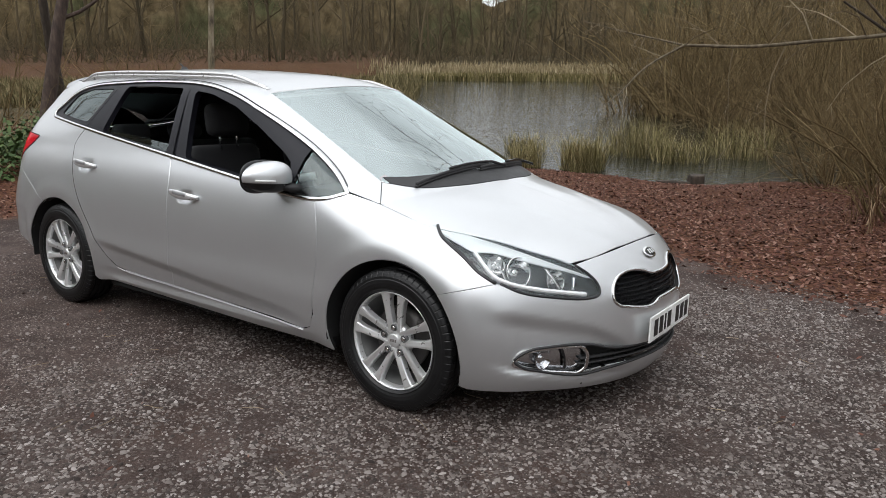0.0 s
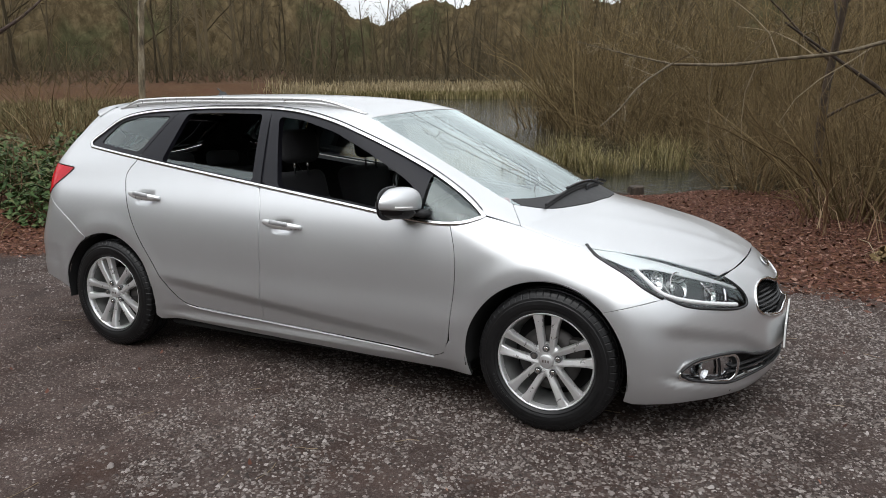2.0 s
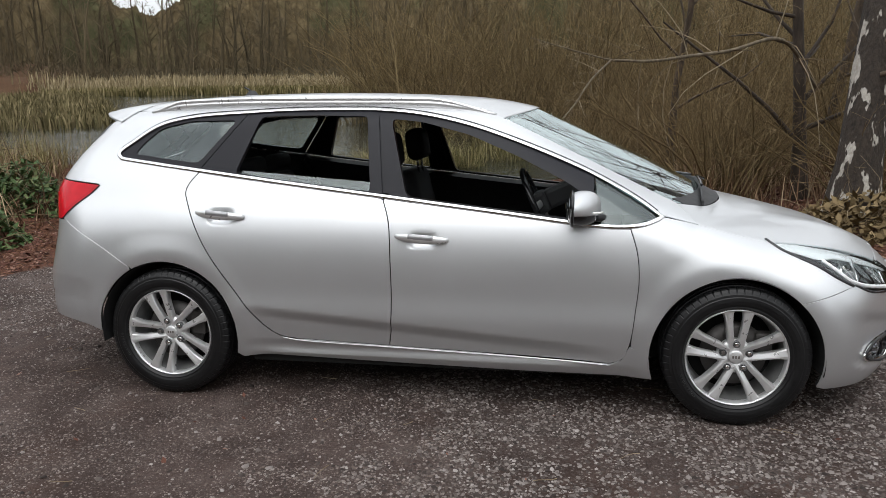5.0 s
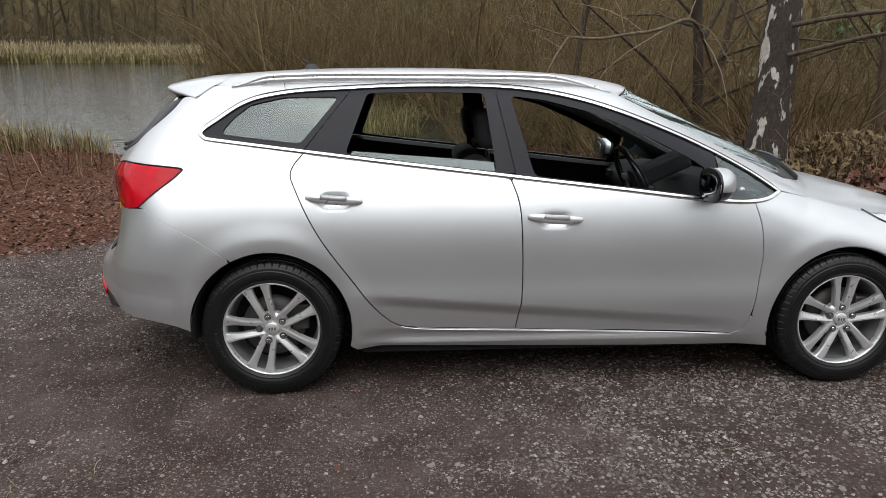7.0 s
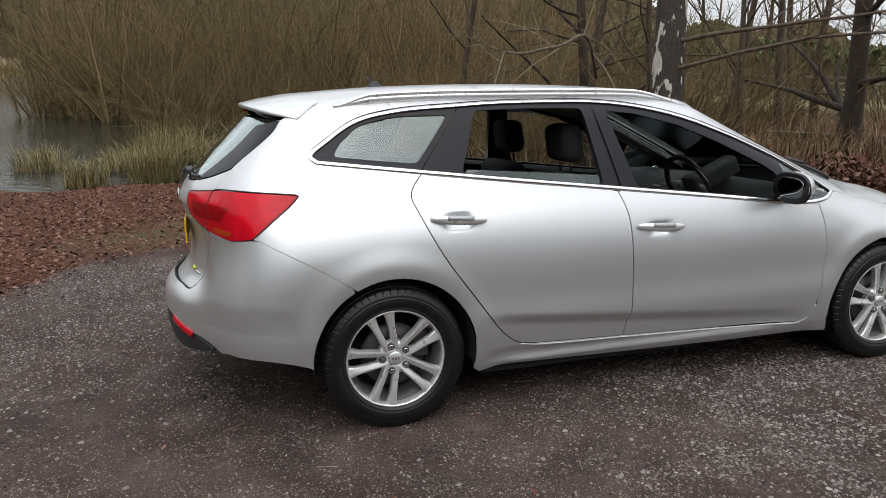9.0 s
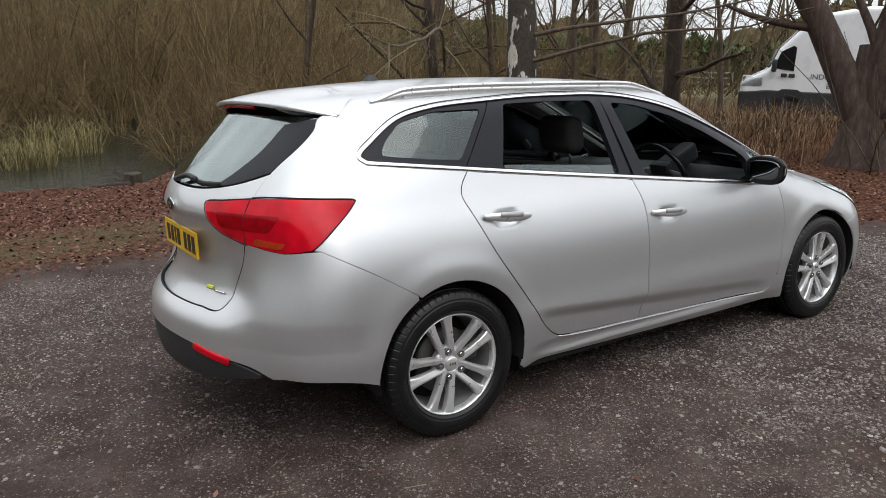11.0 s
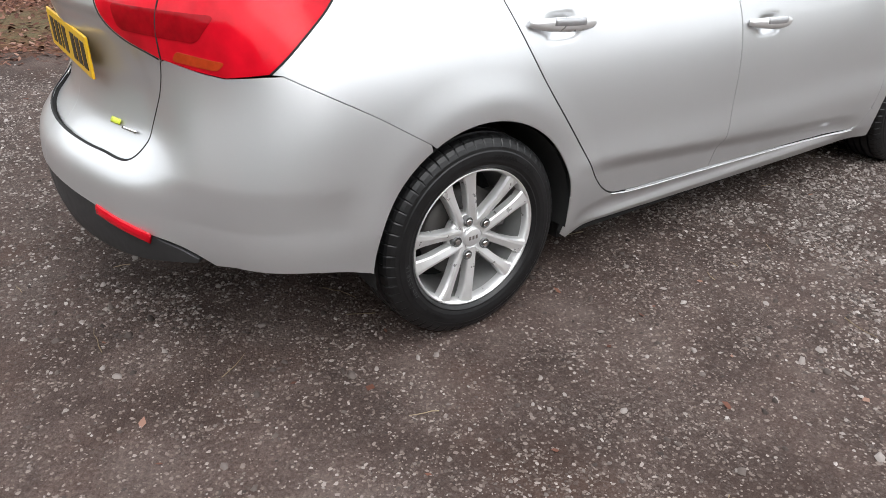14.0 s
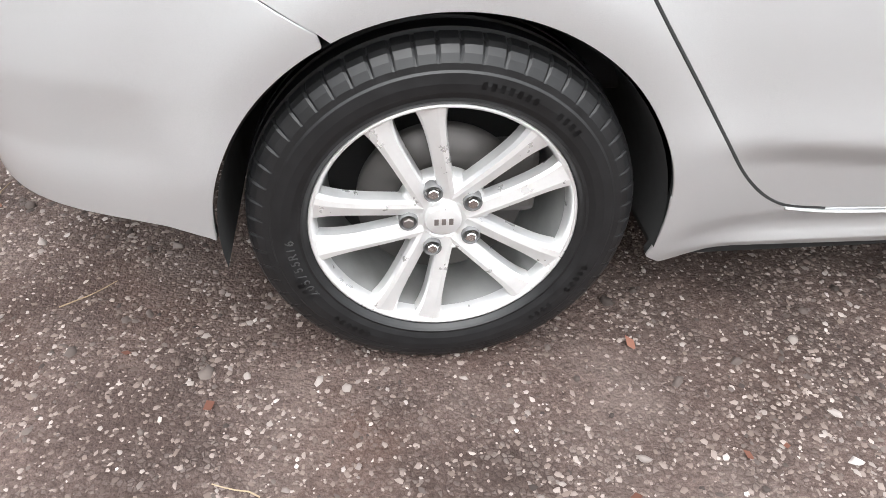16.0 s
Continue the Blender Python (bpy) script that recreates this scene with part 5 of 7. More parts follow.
def wheel(at, turn, label, phase=0):
    """An alloy wheel with five pairs of spokes; y points outwards."""
    v, f = lathe([(0.060, 0.2030), (0.078, 0.2055), (0.088, 0.2095), (0.0925, 0.2130), (0.091, 0.2165), (0.080, 0.2165), (0.060, 0.2075), (-0.085, 0.199), (-0.095, 0.213)], 120)
    root = part("wheel", mesh_of("wheel", v.reshape(-1, 3), f), ALLOY, car, label)
    root.matrix_local = pose(*at, 0, 0, turn)
    # barrel seen between the spokes
    v, f = lathe([(0.0605, 0.2032), (0.030, 0.196), (0.0, 0.192), (-0.08, 0.188)], 96)
    part("rim_barrel", mesh_of("rim_barrel", v.reshape(-1, 3), f), BARREL, root)
    # tyre with shoulder cuts and grooves
    prof = [(0.082, 0.2155), (0.092, 0.218), (0.0985, 0.224), (0.1015, 0.2275), (0.1005, 0.232), (0.1045, 0.242), (0.1062, 0.256), (0.1045, 0.271), (0.1022, 0.2745), (0.1005, 0.284), (0.0945, 0.296), (0.087, 0.3055), (0.079, 0.3105),
            (0.060, 0.3135), (0.058, 0.3065), (0.050, 0.3065), (0.048, 0.3145), (0.022, 0.3155), (0.020, 0.308), (0.012, 0.308), (0.010, 0.316), (-0.010, 0.316), (-0.012, 0.308), (-0.020, 0.308), (-0.022, 0.3155),
            (-0.048, 0.3145), (-0.050, 0.3065), (-0.058, 0.3065), (-0.060, 0.3135), (-0.079, 0.3105), (-0.095, 0.296), (-0.104, 0.27), (-0.10, 0.23), (-0.085, 0.2155)]
    n = 522 if at[1] < 0 else 180
    v, f = lathe(prof, n)
    for i in range(n):
        if i % 9 == 0:
            for j in (10, 11, 12, 13, 28, 29):
                v[i, j] -= v[i, j] * np.array([1, 0, 1]) * 0.011
            v[i, 9] -= v[i, 9] * np.array([1, 0, 1]) * 0.004
    part("tyre", mesh_of("tyre", v.reshape(-1, 3), f, smooth=False), RUBBER, root, "black road tyre with deep shoulder cuts")
    # pale moulded marks on the sidewall
    for a0, span in ((200, 16), (222, 12), (100, 22), (128, 14), (300, 20), (330, 12)):
        for i in range(int(span / 3)):
            a = radians(a0 + i * 3)
            q = radians(a0 + i * 3 + 1.7)
            b = bmesh.new()
            vv = [b.verts.new((r * math.cos(t), 0.1063, r * math.sin(t))) for t, r in ((a, 0.250), (q, 0.250), (q, 0.262), (a, 0.262))]
            b.faces.new(vv)
            bmesh.ops.solidify(b, geom=b.faces[:], thickness=0.0012)
            part("sidewall_mark", b, RUBBER, root)
    # size moulded into the sidewall
    for i, letter in enumerate("205/55R16" if at[1] < 0 else ""):
        cu = bpy.data.curves.new("tyre_lettering", "FONT")
        cu.body, cu.size, cu.extrude, cu.align_x = letter, 0.021, 0.0007, "CENTER"
        cu.materials.append(RAISED)
        a = radians(209 - 3.3 * i + phase)
        o = new("tyre_lettering", cu)
        o.parent = root
        o.matrix_local = Matrix(((-1, 0, 0, 0), (0, 0, 1, 0), (0, 1, 0, 0), (0, 0, 0, 1))) @ Matrix.Translation((0.240 * math.cos(a), 0.240 * math.sin(a), 0.1052)) @ Matrix.Rotation(a - math.pi / 2, 4, "Z")
    # spokes
    for k in range(5):
        mid = radians(phase + 72 * k)
        for s in (-1, 1):
            u = np.linspace(0, 1, 15)
            r = 0.034 + 0.1715 * u
            lat = s * (0.0185 + 0.0240 * u)
            ax, az = math.cos(mid), math.sin(mid)
            y = 0.060 + 0.012 * np.sin(u * math.pi * 0.55) + 0.004 * u
            path = np.stack([r * ax - lat * az, y, r * az + lat * ax], 1)
            half = 0.0145 + 0.0015 * u + 0.0110 * u ** 6
            sec = np.array([[(-h, -0.020), (-h * 0.96, 0.003), (-h * 0.78, 0.0100 - s * 0.0020), (s * h * 0.30, 0.0135), (h * 0.78, 0.0100 + s * 0.0020), (h * 0.96, 0.003), (h, -0.020)] for h in half])
            vv, ff = sweep(path, sec, (0, 1, 0))
            part("spoke", mesh_of("spoke", vv, ff, smooth=False), ALLOY, root)
    v, f = lathe([(0.040, 0.001), (0.066, 0.001), (0.066, 0.030), (0.0655, 0.034), (0.0695, 0.036), (0.0705, 0.042), (0.066, 0.066), (0.058, 0.076), (0.03, 0.076)], 60)
    part("hub", mesh_of("hub", v.reshape(-1, 3), f), ALLOY, root)
    v, f = lathe([(0.060, 0.0305), (0.077, 0.0295), (0.0795, 0.026), (0.0805, 0.0)], 40)
    cap = part("centre_cap", mesh_of("centre_cap", v.reshape(-1, 3), f), ALLOY, root, "silver centre cap")
    for x in (-0.012, 0.0, 0.012):
        b = box(bmesh.new(), (x - 0.0035, 0.0795, -0.006), (x + 0.0035, 0.0812, 0.006), 0.0004)
        part("cap_mark", b, STEEL, cap)
    for k in range(5):
        a = radians(phase + 72 * k)
        c = Vector((0.057 * math.cos(a), 0, 0.057 * math.sin(a)))
        v, f = lathe([(0.058, 0.0160), (0.0790, 0.0155), (0.0800, 0.0146), (0.0785, 0.0134), (0.0715, 0.0126), (0.0705, 0.0)], 24)
        well = part("nut_well", mesh_of("nut_well", v.reshape(-1, 3) + np.array(c), f), WELL, root)
        b = bmesh.new()
        bmesh.ops.create_cone(b, cap_ends=True, segments=6, radius1=0.0105, radius2=0.0095, depth=0.016)
        bmesh.ops.bevel(b, geom=b.edges[:], offset=0.0012, segments=1, affect="EDGES")
        b.transform(Matrix.Translation(c + Vector((0, 0.0745, 0))) @ Matrix.Rotation(radians(-90), 4, "X"))
        part("wheel_nut", b, CHROME if k else STEEL, root, "" if k else "dull locking wheel nut")
    v, f = lathe([(0.012, 0.03), (0.022, 0.07), (0.022, 0.14), (0.0, 0.14)], 64)
    part("brake_disc", mesh_of("brake_disc", v.reshape(-1, 3), f), DISC, root, "dull dark grey brake disc")
    b = box(bmesh.new(), (-0.16, -0.02, -0.02), (-0.085, 0.035, 0.10), 0.012)
    part("brake_caliper", b, DISC, root)
    v, f = lathe([(-0.07, 0.02), (-0.07, 0.192)], 48)
    part("back_plate", mesh_of("back_plate", v.reshape(-1, 3), f), SHADE, root)


wheel((AXLE, -0.764, HUB_F), 180, "alloy wheel with five pairs of spokes", 18)
wheel((-AXLE, -0.764, HUB_R), 180, "alloy wheel with five pairs of spokes")
wheel((AXLE, 0.764, HUB_F), 0, "alloy wheel with five pairs of spokes")
wheel((-AXLE, 0.764, HUB_R), 0, "alloy wheel with five pairs of spokes")

# ---- wheel wells and underside ----
for cx, cz in ((1.318, 0.292), (-1.321, 0.311)):
    for side in (-1, 1):
        a = np.radians(np.linspace(-9, 189, 40))
        ys = np.array([0.50, 0.60, 0.80, 0.868])
        v = np.array([(cx + (0.366 if cx > 0 else 0.354) * math.cos(t), side * y, cz + (0.366 if cx > 0 else 0.354) * math.sin(t)) for t in a for y in ys])
        f = [(i * 4 + j, (i + 1) * 4 + j, (i + 1) * 4 + j + 1, i * 4 + j + 1) for i in range(39) for j in range(3)]
        c0 = len(v)
        v = np.vstack([v, [(cx, side * 0.50, cz)]])
        f += [(i * 4, (i + 1) * 4, c0) for i in range(39)]
        part("wheel_well", mesh_of("wheel_well", v, f), SHADE, car)
floor_pan = bmesh.new()
box(floor_pan, (-0.93, -0.79, 0.165), (0.93, 0.79, 0.27), 0.02)
box(floor_pan, (-1.80, -0.50, 0.27), (-0.90, 0.50, 0.38), 0.02)
box(floor_pan, (0.90, -0.50, 0.17), (2.05, 0.50, 0.30), 0.02)
box(floor_pan, (-2.08, -0.48, 0.37), (-1.70, 0.48, 0.45), 0.03)
box(floor_pan, (1.70, -0.55, 0.18), (1.84, 0.55, 0.50), 0.03)
part("floor_pan", floor_pan, SHADE, car)

# ---- cabin ----
both("door_trim", FROM_SIDE, FROM_SIDE.at(np.vstack([under(between(BELT, -1.14, 0.95), 0.003), [(0.95, 0.30), (-0.85, 0.30)]])), CABIN, PAIR, "dark inner door trim", cell=(0.08, 0.06), off=-0.075, depth=0.05, gap=0)
both("headlining", FROM_TOP, FROM_TOP.at(np.vstack([rl, curve([(0.285, 0.57), (0.37, 0.38), (0.415, 0.2), (0.43, 0.0)], 16), [(-1.66, 0.0), (-1.6, 0.5)]])), LIGHT_CABIN, PAIR, "pale grey headlining", cell=(0.1, 0.1), off=-0.03, depth=0.002, gap=0)
both("pillar_trim", FROM_SHOULDER, frame_line, LIGHT_CABIN, PAIR, "pale grey pillar trim", cell=(0.05, 0.03), off=-0.022, depth=0.03, gap=0)
both("load_area_trim", FROM_REAR_SIDE, quarter, CABIN, PAIR, "dark load area trim", cell=(0.06, 0.05), off=-0.03, depth=0.02, gap=0.0)
cab = bmesh.new()
box(cab, (-2.02, -0.62, 0.86), (-1.05, 0.62, 0.92), 0.02)
part("load_cover", cab, CABIN, car, "dark roller load cover")
dash = bmesh.new()
ys = np.linspace(-0.74, 0.74, 25)
rows = []
for y in ys:
    d = 0.10 * (1 - (y / 0.74) ** 2)
    hood = 0.035 * math.exp(-(((y + 0.37) / 0.17) ** 4))
    rows.append([(1.02 + d, y, 0.885), (0.86, y, 0.905 + hood * 0.5), (0.70, y, 0.90 + hood), (0.63, y, 0.86 + hood), (0.60, y, 0.78), (0.66, y, 0.60), (0.95, y, 0.45)])
v = np.array(rows).reshape(-1, 3)
f = [(i * 7 + j, (i + 1) * 7 + j, (i + 1) * 7 + j + 1, i * 7 + j + 1) for i in range(24) for j in range(6)]
dash_o = part("dashboard", mesh_of("dashboard", v, f), CABIN, car, "charcoal dashboard")
b = box(bmesh.new(), (0.585, -0.14, 0.66), (0.635, 0.14, 0.87), 0.02)
part("centre_console", b, CABIN, dash_o)
b = box(bmesh.new(), (0.578, -0.11, 0.74), (0.59, 0.11, 0.85), 0.006)
part("screen", b, GLOSS_BLACK, dash_o, "dark display screen")
for y in (-0.62, -0.17, 0.17, 0.62):
    b = box(bmesh.new(), (0.588, y - 0.045, 0.80), (0.612, y + 0.045, 0.85), 0.008)
    part("air_vent", b, STEEL, dash_o, "silver-edged air vent")
# red paper flower stood at the foot of the windscreen
b = bmesh.new()
bmesh.ops.create_icosphere(b, subdivisions=2, radius=0.024)
b.transform(pose(1.00, -0.52, 0.945) @ Matrix.Diagonal((1, 1, 0.8, 1)))
part("paper_flower", b, plain("red_paper", (0.45, 0.02, 0.03), 0.6), dash_o, "small red paper flower")
# steering wheel
m = pose(0.44, -0.37, 0.905, 0, -24, 0)
a = np.linspace(0, 2 * math.pi, 60, endpoint=False)
pts = np.stack([0 * a, 0.185 * np.cos(a), 0.180 * np.sin(a)], 1)
v, f = sweep(pts, ring(0.016, 10), (1, 0, 0), True)
mv = np.array(m)[:3, :3]
sw = part("steering_wheel", mesh_of("steering_wheel", v @ mv.T + np.array(m.translation), f), GLOSS_BLACK, car, "black steering wheel with silver spokes")
for ang in (0, 180, 270):
    t = radians(ang)
    pth = np.stack([np.linspace(0.03, 0.0, 6), np.linspace(0.04, 0.178, 6) * math.cos(t), np.linspace(0.04, 0.178, 6) * math.sin(t)], 1)
    v, f = sweep(pth, ring(0.020, 8, 0.008), (1, 0.01, 0))
    part("wheel_spoke", mesh_of("wheel_spoke", v @ mv.T + np.array(m.translation), f), ALLOY, sw, "silver spoke")
b = box(bmesh.new(), (0.0, -0.065, -0.055), (0.06, 0.065, 0.055), 0.02)
b.transform(m)
part("airbag_cover", b, CABIN, sw)
b = box(bmesh.new(), (0.05, -0.05, -0.05), (0.30, 0.05, 0.05), 0.02)
b.transform(m)
part("steering_column", b, CABIN, sw)
b = box(bmesh.new(), (0.36, -0.10, 1.275), (0.39, 0.12, 1.335), 0.02)
part("rear_view_mirror", b, GLOSS_BLACK, car, "black rear-view mirror")
b = box(bmesh.new(), (-0.25, -0.10, 0.30), (0.62, 0.10, 0.55), 0.04)
part("tunnel_console", b, CABIN, car)
b = box(bmesh.new(), (0.10, -0.04, 0.55), (0.14, 0.03, 0.80), 0.015)
b.transform(pose(0, 0, 0))
part("gear_lever", b, ALLOY, car, "silver-topped gear lever")


def cushion(bm, lo, hi, bevel, lean=0.0, pivot=None, round_top=0.0):
    """A soft block, leaned back by so many degrees."""
    made = bmesh.ops.create_cube(bm, size=1.0)["verts"]
    for q in made:
        for i in range(3):
            q.co[i] = lo[i] + (q.co[i] + 0.5) * (hi[i] - lo[i])
    geom = list({e for q in made for e in q.link_edges})
    bmesh.ops.bevel(bm, geom=geom, offset=bevel, segments=4, affect="EDGES", profile=0.55)
    if lean:
        bm.transform(Matrix.Translation(pivot) @ Matrix.Rotation(radians(lean), 4, "Y") @ Matrix.Translation(-Vector(pivot)))
    for fc in bm.faces:
        fc.smooth = True
    return bm


def front_seat(y):
    base = part("front_seat", cushion(bmesh.new(), (-0.18, y - 0.25, 0.36), (0.34, y + 0.25, 0.54), 0.07), CLOTH, car, "black cloth front seat")
    part("backrest", cushion(bmesh.new(), (-0.30, y - 0.245, 0.48), (-0.16, y + 0.245, 1.05), 0.065, -14, (-0.20, y, 0.48)), CLOTH, base)
    part("headrest", cushion(bmesh.new(), (-0.33, y - 0.135, 1.085), (-0.22, y + 0.135, 1.275), 0.054, -8, (-0.24, y, 0.9)), CLOTH, base)
    for d in (-0.06, 0.06):
        tube("headrest_post", [(-0.295, y + d, 1.00), (-0.315, y + d, 1.14)], 0.007, CHROME, base, "chrome headrest post")


front_seat(-0.37)
front_seat(0.37)
bench = part("rear_seat", cushion(bmesh.new(), (-1.12, -0.62, 0.40), (-0.62, 0.62, 0.60), 0.07), CLOTH, car, "black cloth rear bench seat")
part("backrest", cushion(bmesh.new(), (-1.22, -0.62, 0.52), (-1.06, 0.62, 1.02), 0.06, -16, (-1.1, 0, 0.52)), CLOTH, bench)
for y in (-0.40, 0.0, 0.40):
    part("headrest", cushion(bmesh.new(), (-1.26, y - 0.12, 1.015), (-1.16, y + 0.12, 1.115), 0.04, -6, (-1.2, y, 0.9)), CLOTH, bench)


# ---- ground and water ----
def fall(x, y):
    """The height of the sloping car park's plane."""
    n = SLOPE.to_3x3() @ Vector((0, 0, 1))
    return -(n.x * x + n.y * y) / n.z


WATER = -0.80
GRAVEL_X = [-30, -6, -4.9, -4.3, -4.0, -3.5, -3.1, -2.4, -1.5, 0.0, 1.27, 1.9, 2.9, 4.0, 4.8, 9.0, 14]
GRAVEL_Y = [-6, -1.0, 0.35, 1.0, 2.1, 2.4, 3.5, 3.9, 3.7, 3.5, 3.25, 2.75, 2.4, 1.2, 0.1, -1.5, -4]


def ground_height(x, y):
    plane = fall(x, y)
    far = np.hypot(x, y)
    shore = y + 0.16 * (x + 4) * (x < -4) - 0.9 * np.clip(x + 0.5, 0, None) - 0.25 * np.sin(x * 1.3) - 0.15 * np.sin(x * 3.1 + 1)
    pond = step(9.4, 12.2, shore) * step(56, 51, far) * step(4.0, 0.5, x - 0.15 * np.clip(y - 14, 0, None)) * step(-52, -40, x)
    pond = pond * np.maximum(step(104, 109, np.degrees(np.arctan2(y, x))), step(20, 17, far))
    level = plane * step(34, 10, far) + (-0.40) * step(10, 34, far) + 0.9 * step(54, 80, far)
    bank = (0.30 * step(3.0, 5.5, x) * step(3.4, 5.0, y) + 0.08 * step(6.0, 9.0, x) * step(1.0, 4.0, y)) * step(40, 20, far)
    left = 0.30 * step(-5.2, -7.0, x) * step(0.5, 2.5, y) * step(30, 15, far)
    dips = 0.010 * np.sin(x * 2.1 + 0.8 * y) * np.sin(y * 1.7 - 0.5 * x)
    bank = bank + 0.7 * step(52, 57, far) * step(126, 130, np.degrees(np.arctan2(y, x)))
    rough = 0.035 * np.sin(x * 1.7 + 0.6 * y) * np.sin(y * 1.3 - 0.4 * x) * step(5, 9, far)
    return (level + bank + left) * (1 - pond) + (-1.25) * pond + rough + dips * (1 - step(2.0, 6.0, far) * 0) - 0.004


def axis(n, near, far, k):
    u = np.linspace(-1, 1, n)
    return near * u + (far - near) * np.sign(u) * np.abs(u) ** k


def fast_mesh(name, verts, faces, smooth=False):
    """A mesh from arrays; every face has the same number of corners."""
    me = bpy.data.meshes.new(name)
    verts, faces = np.asarray(verts, np.float32), np.asarray(faces, np.int32)
    k = faces.shape[1]
    me.vertices.add(len(verts))
    me.vertices.foreach_set("co", verts.ravel())
    me.loops.add(faces.size)
    me.loops.foreach_set("vertex_index", faces.ravel())
    me.polygons.add(len(faces))
    me.polygons.foreach_set("loop_start", np.arange(0, faces.size, k, dtype=np.int32))
    me.update(calc_edges=True)
    me.validate()
    if smooth:
        me.shade_smooth()
    return me


gx, gy = axis(300, 20, 1500, 9), axis(300, 20, 1500, 9)
X, Y = np.meshgrid(gx, gy + 4, indexing="ij")
Z = ground_height(X, Y)
gv = np.stack([X.ravel(), Y.ravel(), Z.ravel()], 1)
m = len(gy)
ii, jj = np.meshgrid(np.arange(len(gx) - 1), np.arange(m - 1), indexing="ij")
ii, jj = ii.ravel(), jj.ravel()
gme = fast_mesh("ground", gv, np.stack([ii * m + jj, (ii + 1) * m + jj, (ii + 1) * m + jj + 1, ii * m + jj + 1], 1), True)


def litter_at(x, y):
    return np.clip(0.5 + (y - np.interp(x, GRAVEL_X, GRAVEL_Y)) * 0.45, 0, 1)


def mossy(x, y):
    """The strip of thin moss and grass between the gravel and the leaves behind the car."""
    return step(1.0, 0.35, np.hypot((x + 1.7) / 1.9, (y - 4.9) / 1.15)) + 0.6 * step(0.9, 0.4, np.hypot((x + 3.0) / 1.1, (y - 4.3) / 0.9))


litter = gme.attributes.new("litter", "FLOAT", "POINT")
litter.data.foreach_set("value", litter_at(gv[:, 0], gv[:, 1]).astype(np.float32))
wild = gme.attributes.new("wild", "FLOAT", "POINT")
leafy = step(126, 129, np.degrees(np.arctan2(gv[:, 1], gv[:, 0]))) * step(49, 53, np.hypot(gv[:, 0], gv[:, 1])) * (gv[:, 1] > 0)
wild.data.foreach_set("value", (step(13, 22, np.hypot(gv[:, 0], gv[:, 1])) * (1 - 0.65 * leafy)).astype(np.float32))
moss = gme.attributes.new("moss", "FLOAT", "POINT")
moss.data.foreach_set("value", mossy(gv[:, 0], gv[:, 1]).astype(np.float32))
field = gme.attributes.new("field", "FLOAT", "POINT")
field.data.foreach_set("value", (step(17, 21, gv[:, 0]) * step(18, 24, gv[:, 1])).astype(np.float32))
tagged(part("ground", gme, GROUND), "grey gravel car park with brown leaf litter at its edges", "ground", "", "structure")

n = Nodes("still_pond_water")
n.color((0.018, 0.020, 0.014)).set(Roughness=0.06, IOR=1.33)
n.bump(n.noise(3.2, 3.0, 0.5, True, (0.8, 2.6, 1.0)), 0.42, 0.05)
wv, wf = [], []
wm = bmesh.new()
bmesh.ops.create_grid(wm, x_segments=12, y_segments=12, size=1.0)
for v in wm.verts:
    v.co = Vector((-20 + v.co.x * 34, 37 + v.co.y * 31, WATER))
tagged(part("water", wm, n.m), "still dark pond water reflecting bare trees", "pond", "", "structure")


# ---- bare winter trees, thickets and far woods ----
def limb(rng, p, d, length, n, wander, droop=0.0):
    """A wandering line of n points from p along d."""
    p, d = np.array(p, float), np.array(d, float)
    d /= np.linalg.norm(d)
    out = [p]
    for _ in range(n - 1):
        d = d + rng.normal(0, wander, 3) + np.array([0, 0, -droop])
        d /= np.linalg.norm(d)
        p = p + d * length / (n - 1)
        out.append(p)
    return np.array(out)


def tubes(lines, k):
    """Verts and quads of many tapering tubes; lines: pairs of points and the radii at both ends."""
    verts, faces, base = [], [], 0
    ang = np.arange(k) * 2 * math.pi / k
    ca, sa = np.cos(ang), np.sin(ang)
    for pts, r0, r1 in lines:
        n = len(pts)
        t = pts[-1] - pts[0]
        a = np.cross(t, (0.31, 0.52, 0.79))
        a /= np.linalg.norm(a) + 1e-9
        b = np.cross(t, a)
        b /= np.linalg.norm(b) + 1e-9
        r = np.linspace(r0, r1, n)[:, None, None]
        v = pts[:, None, :] + r * (ca[None, :, None] * a + sa[None, :, None] * b)
        verts.append(v.reshape(-1, 3))
        i = np.arange(n - 1)[:, None] * k + base
        j = np.arange(k)[None, :]
        j2 = (j + 1) % k
        faces.append(np.stack([i + j, i + k + j, i + k + j2, i + j2], 2).reshape(-1, 4))
        base += n * k
    return np.vstack(verts), np.vstack(faces)


def perp(rng, d, spread):
    """A way that leaves d by about so many degrees."""
    d = np.array(d, float) / np.linalg.norm(d)
    a = np.cross(d, rng.normal(0, 1, 3))
    a /= np.linalg.norm(a) + 1e-9
    s = radians(spread * rng.uniform(0.7, 1.3))
    return d * math.cos(s) + a * math.sin(s)


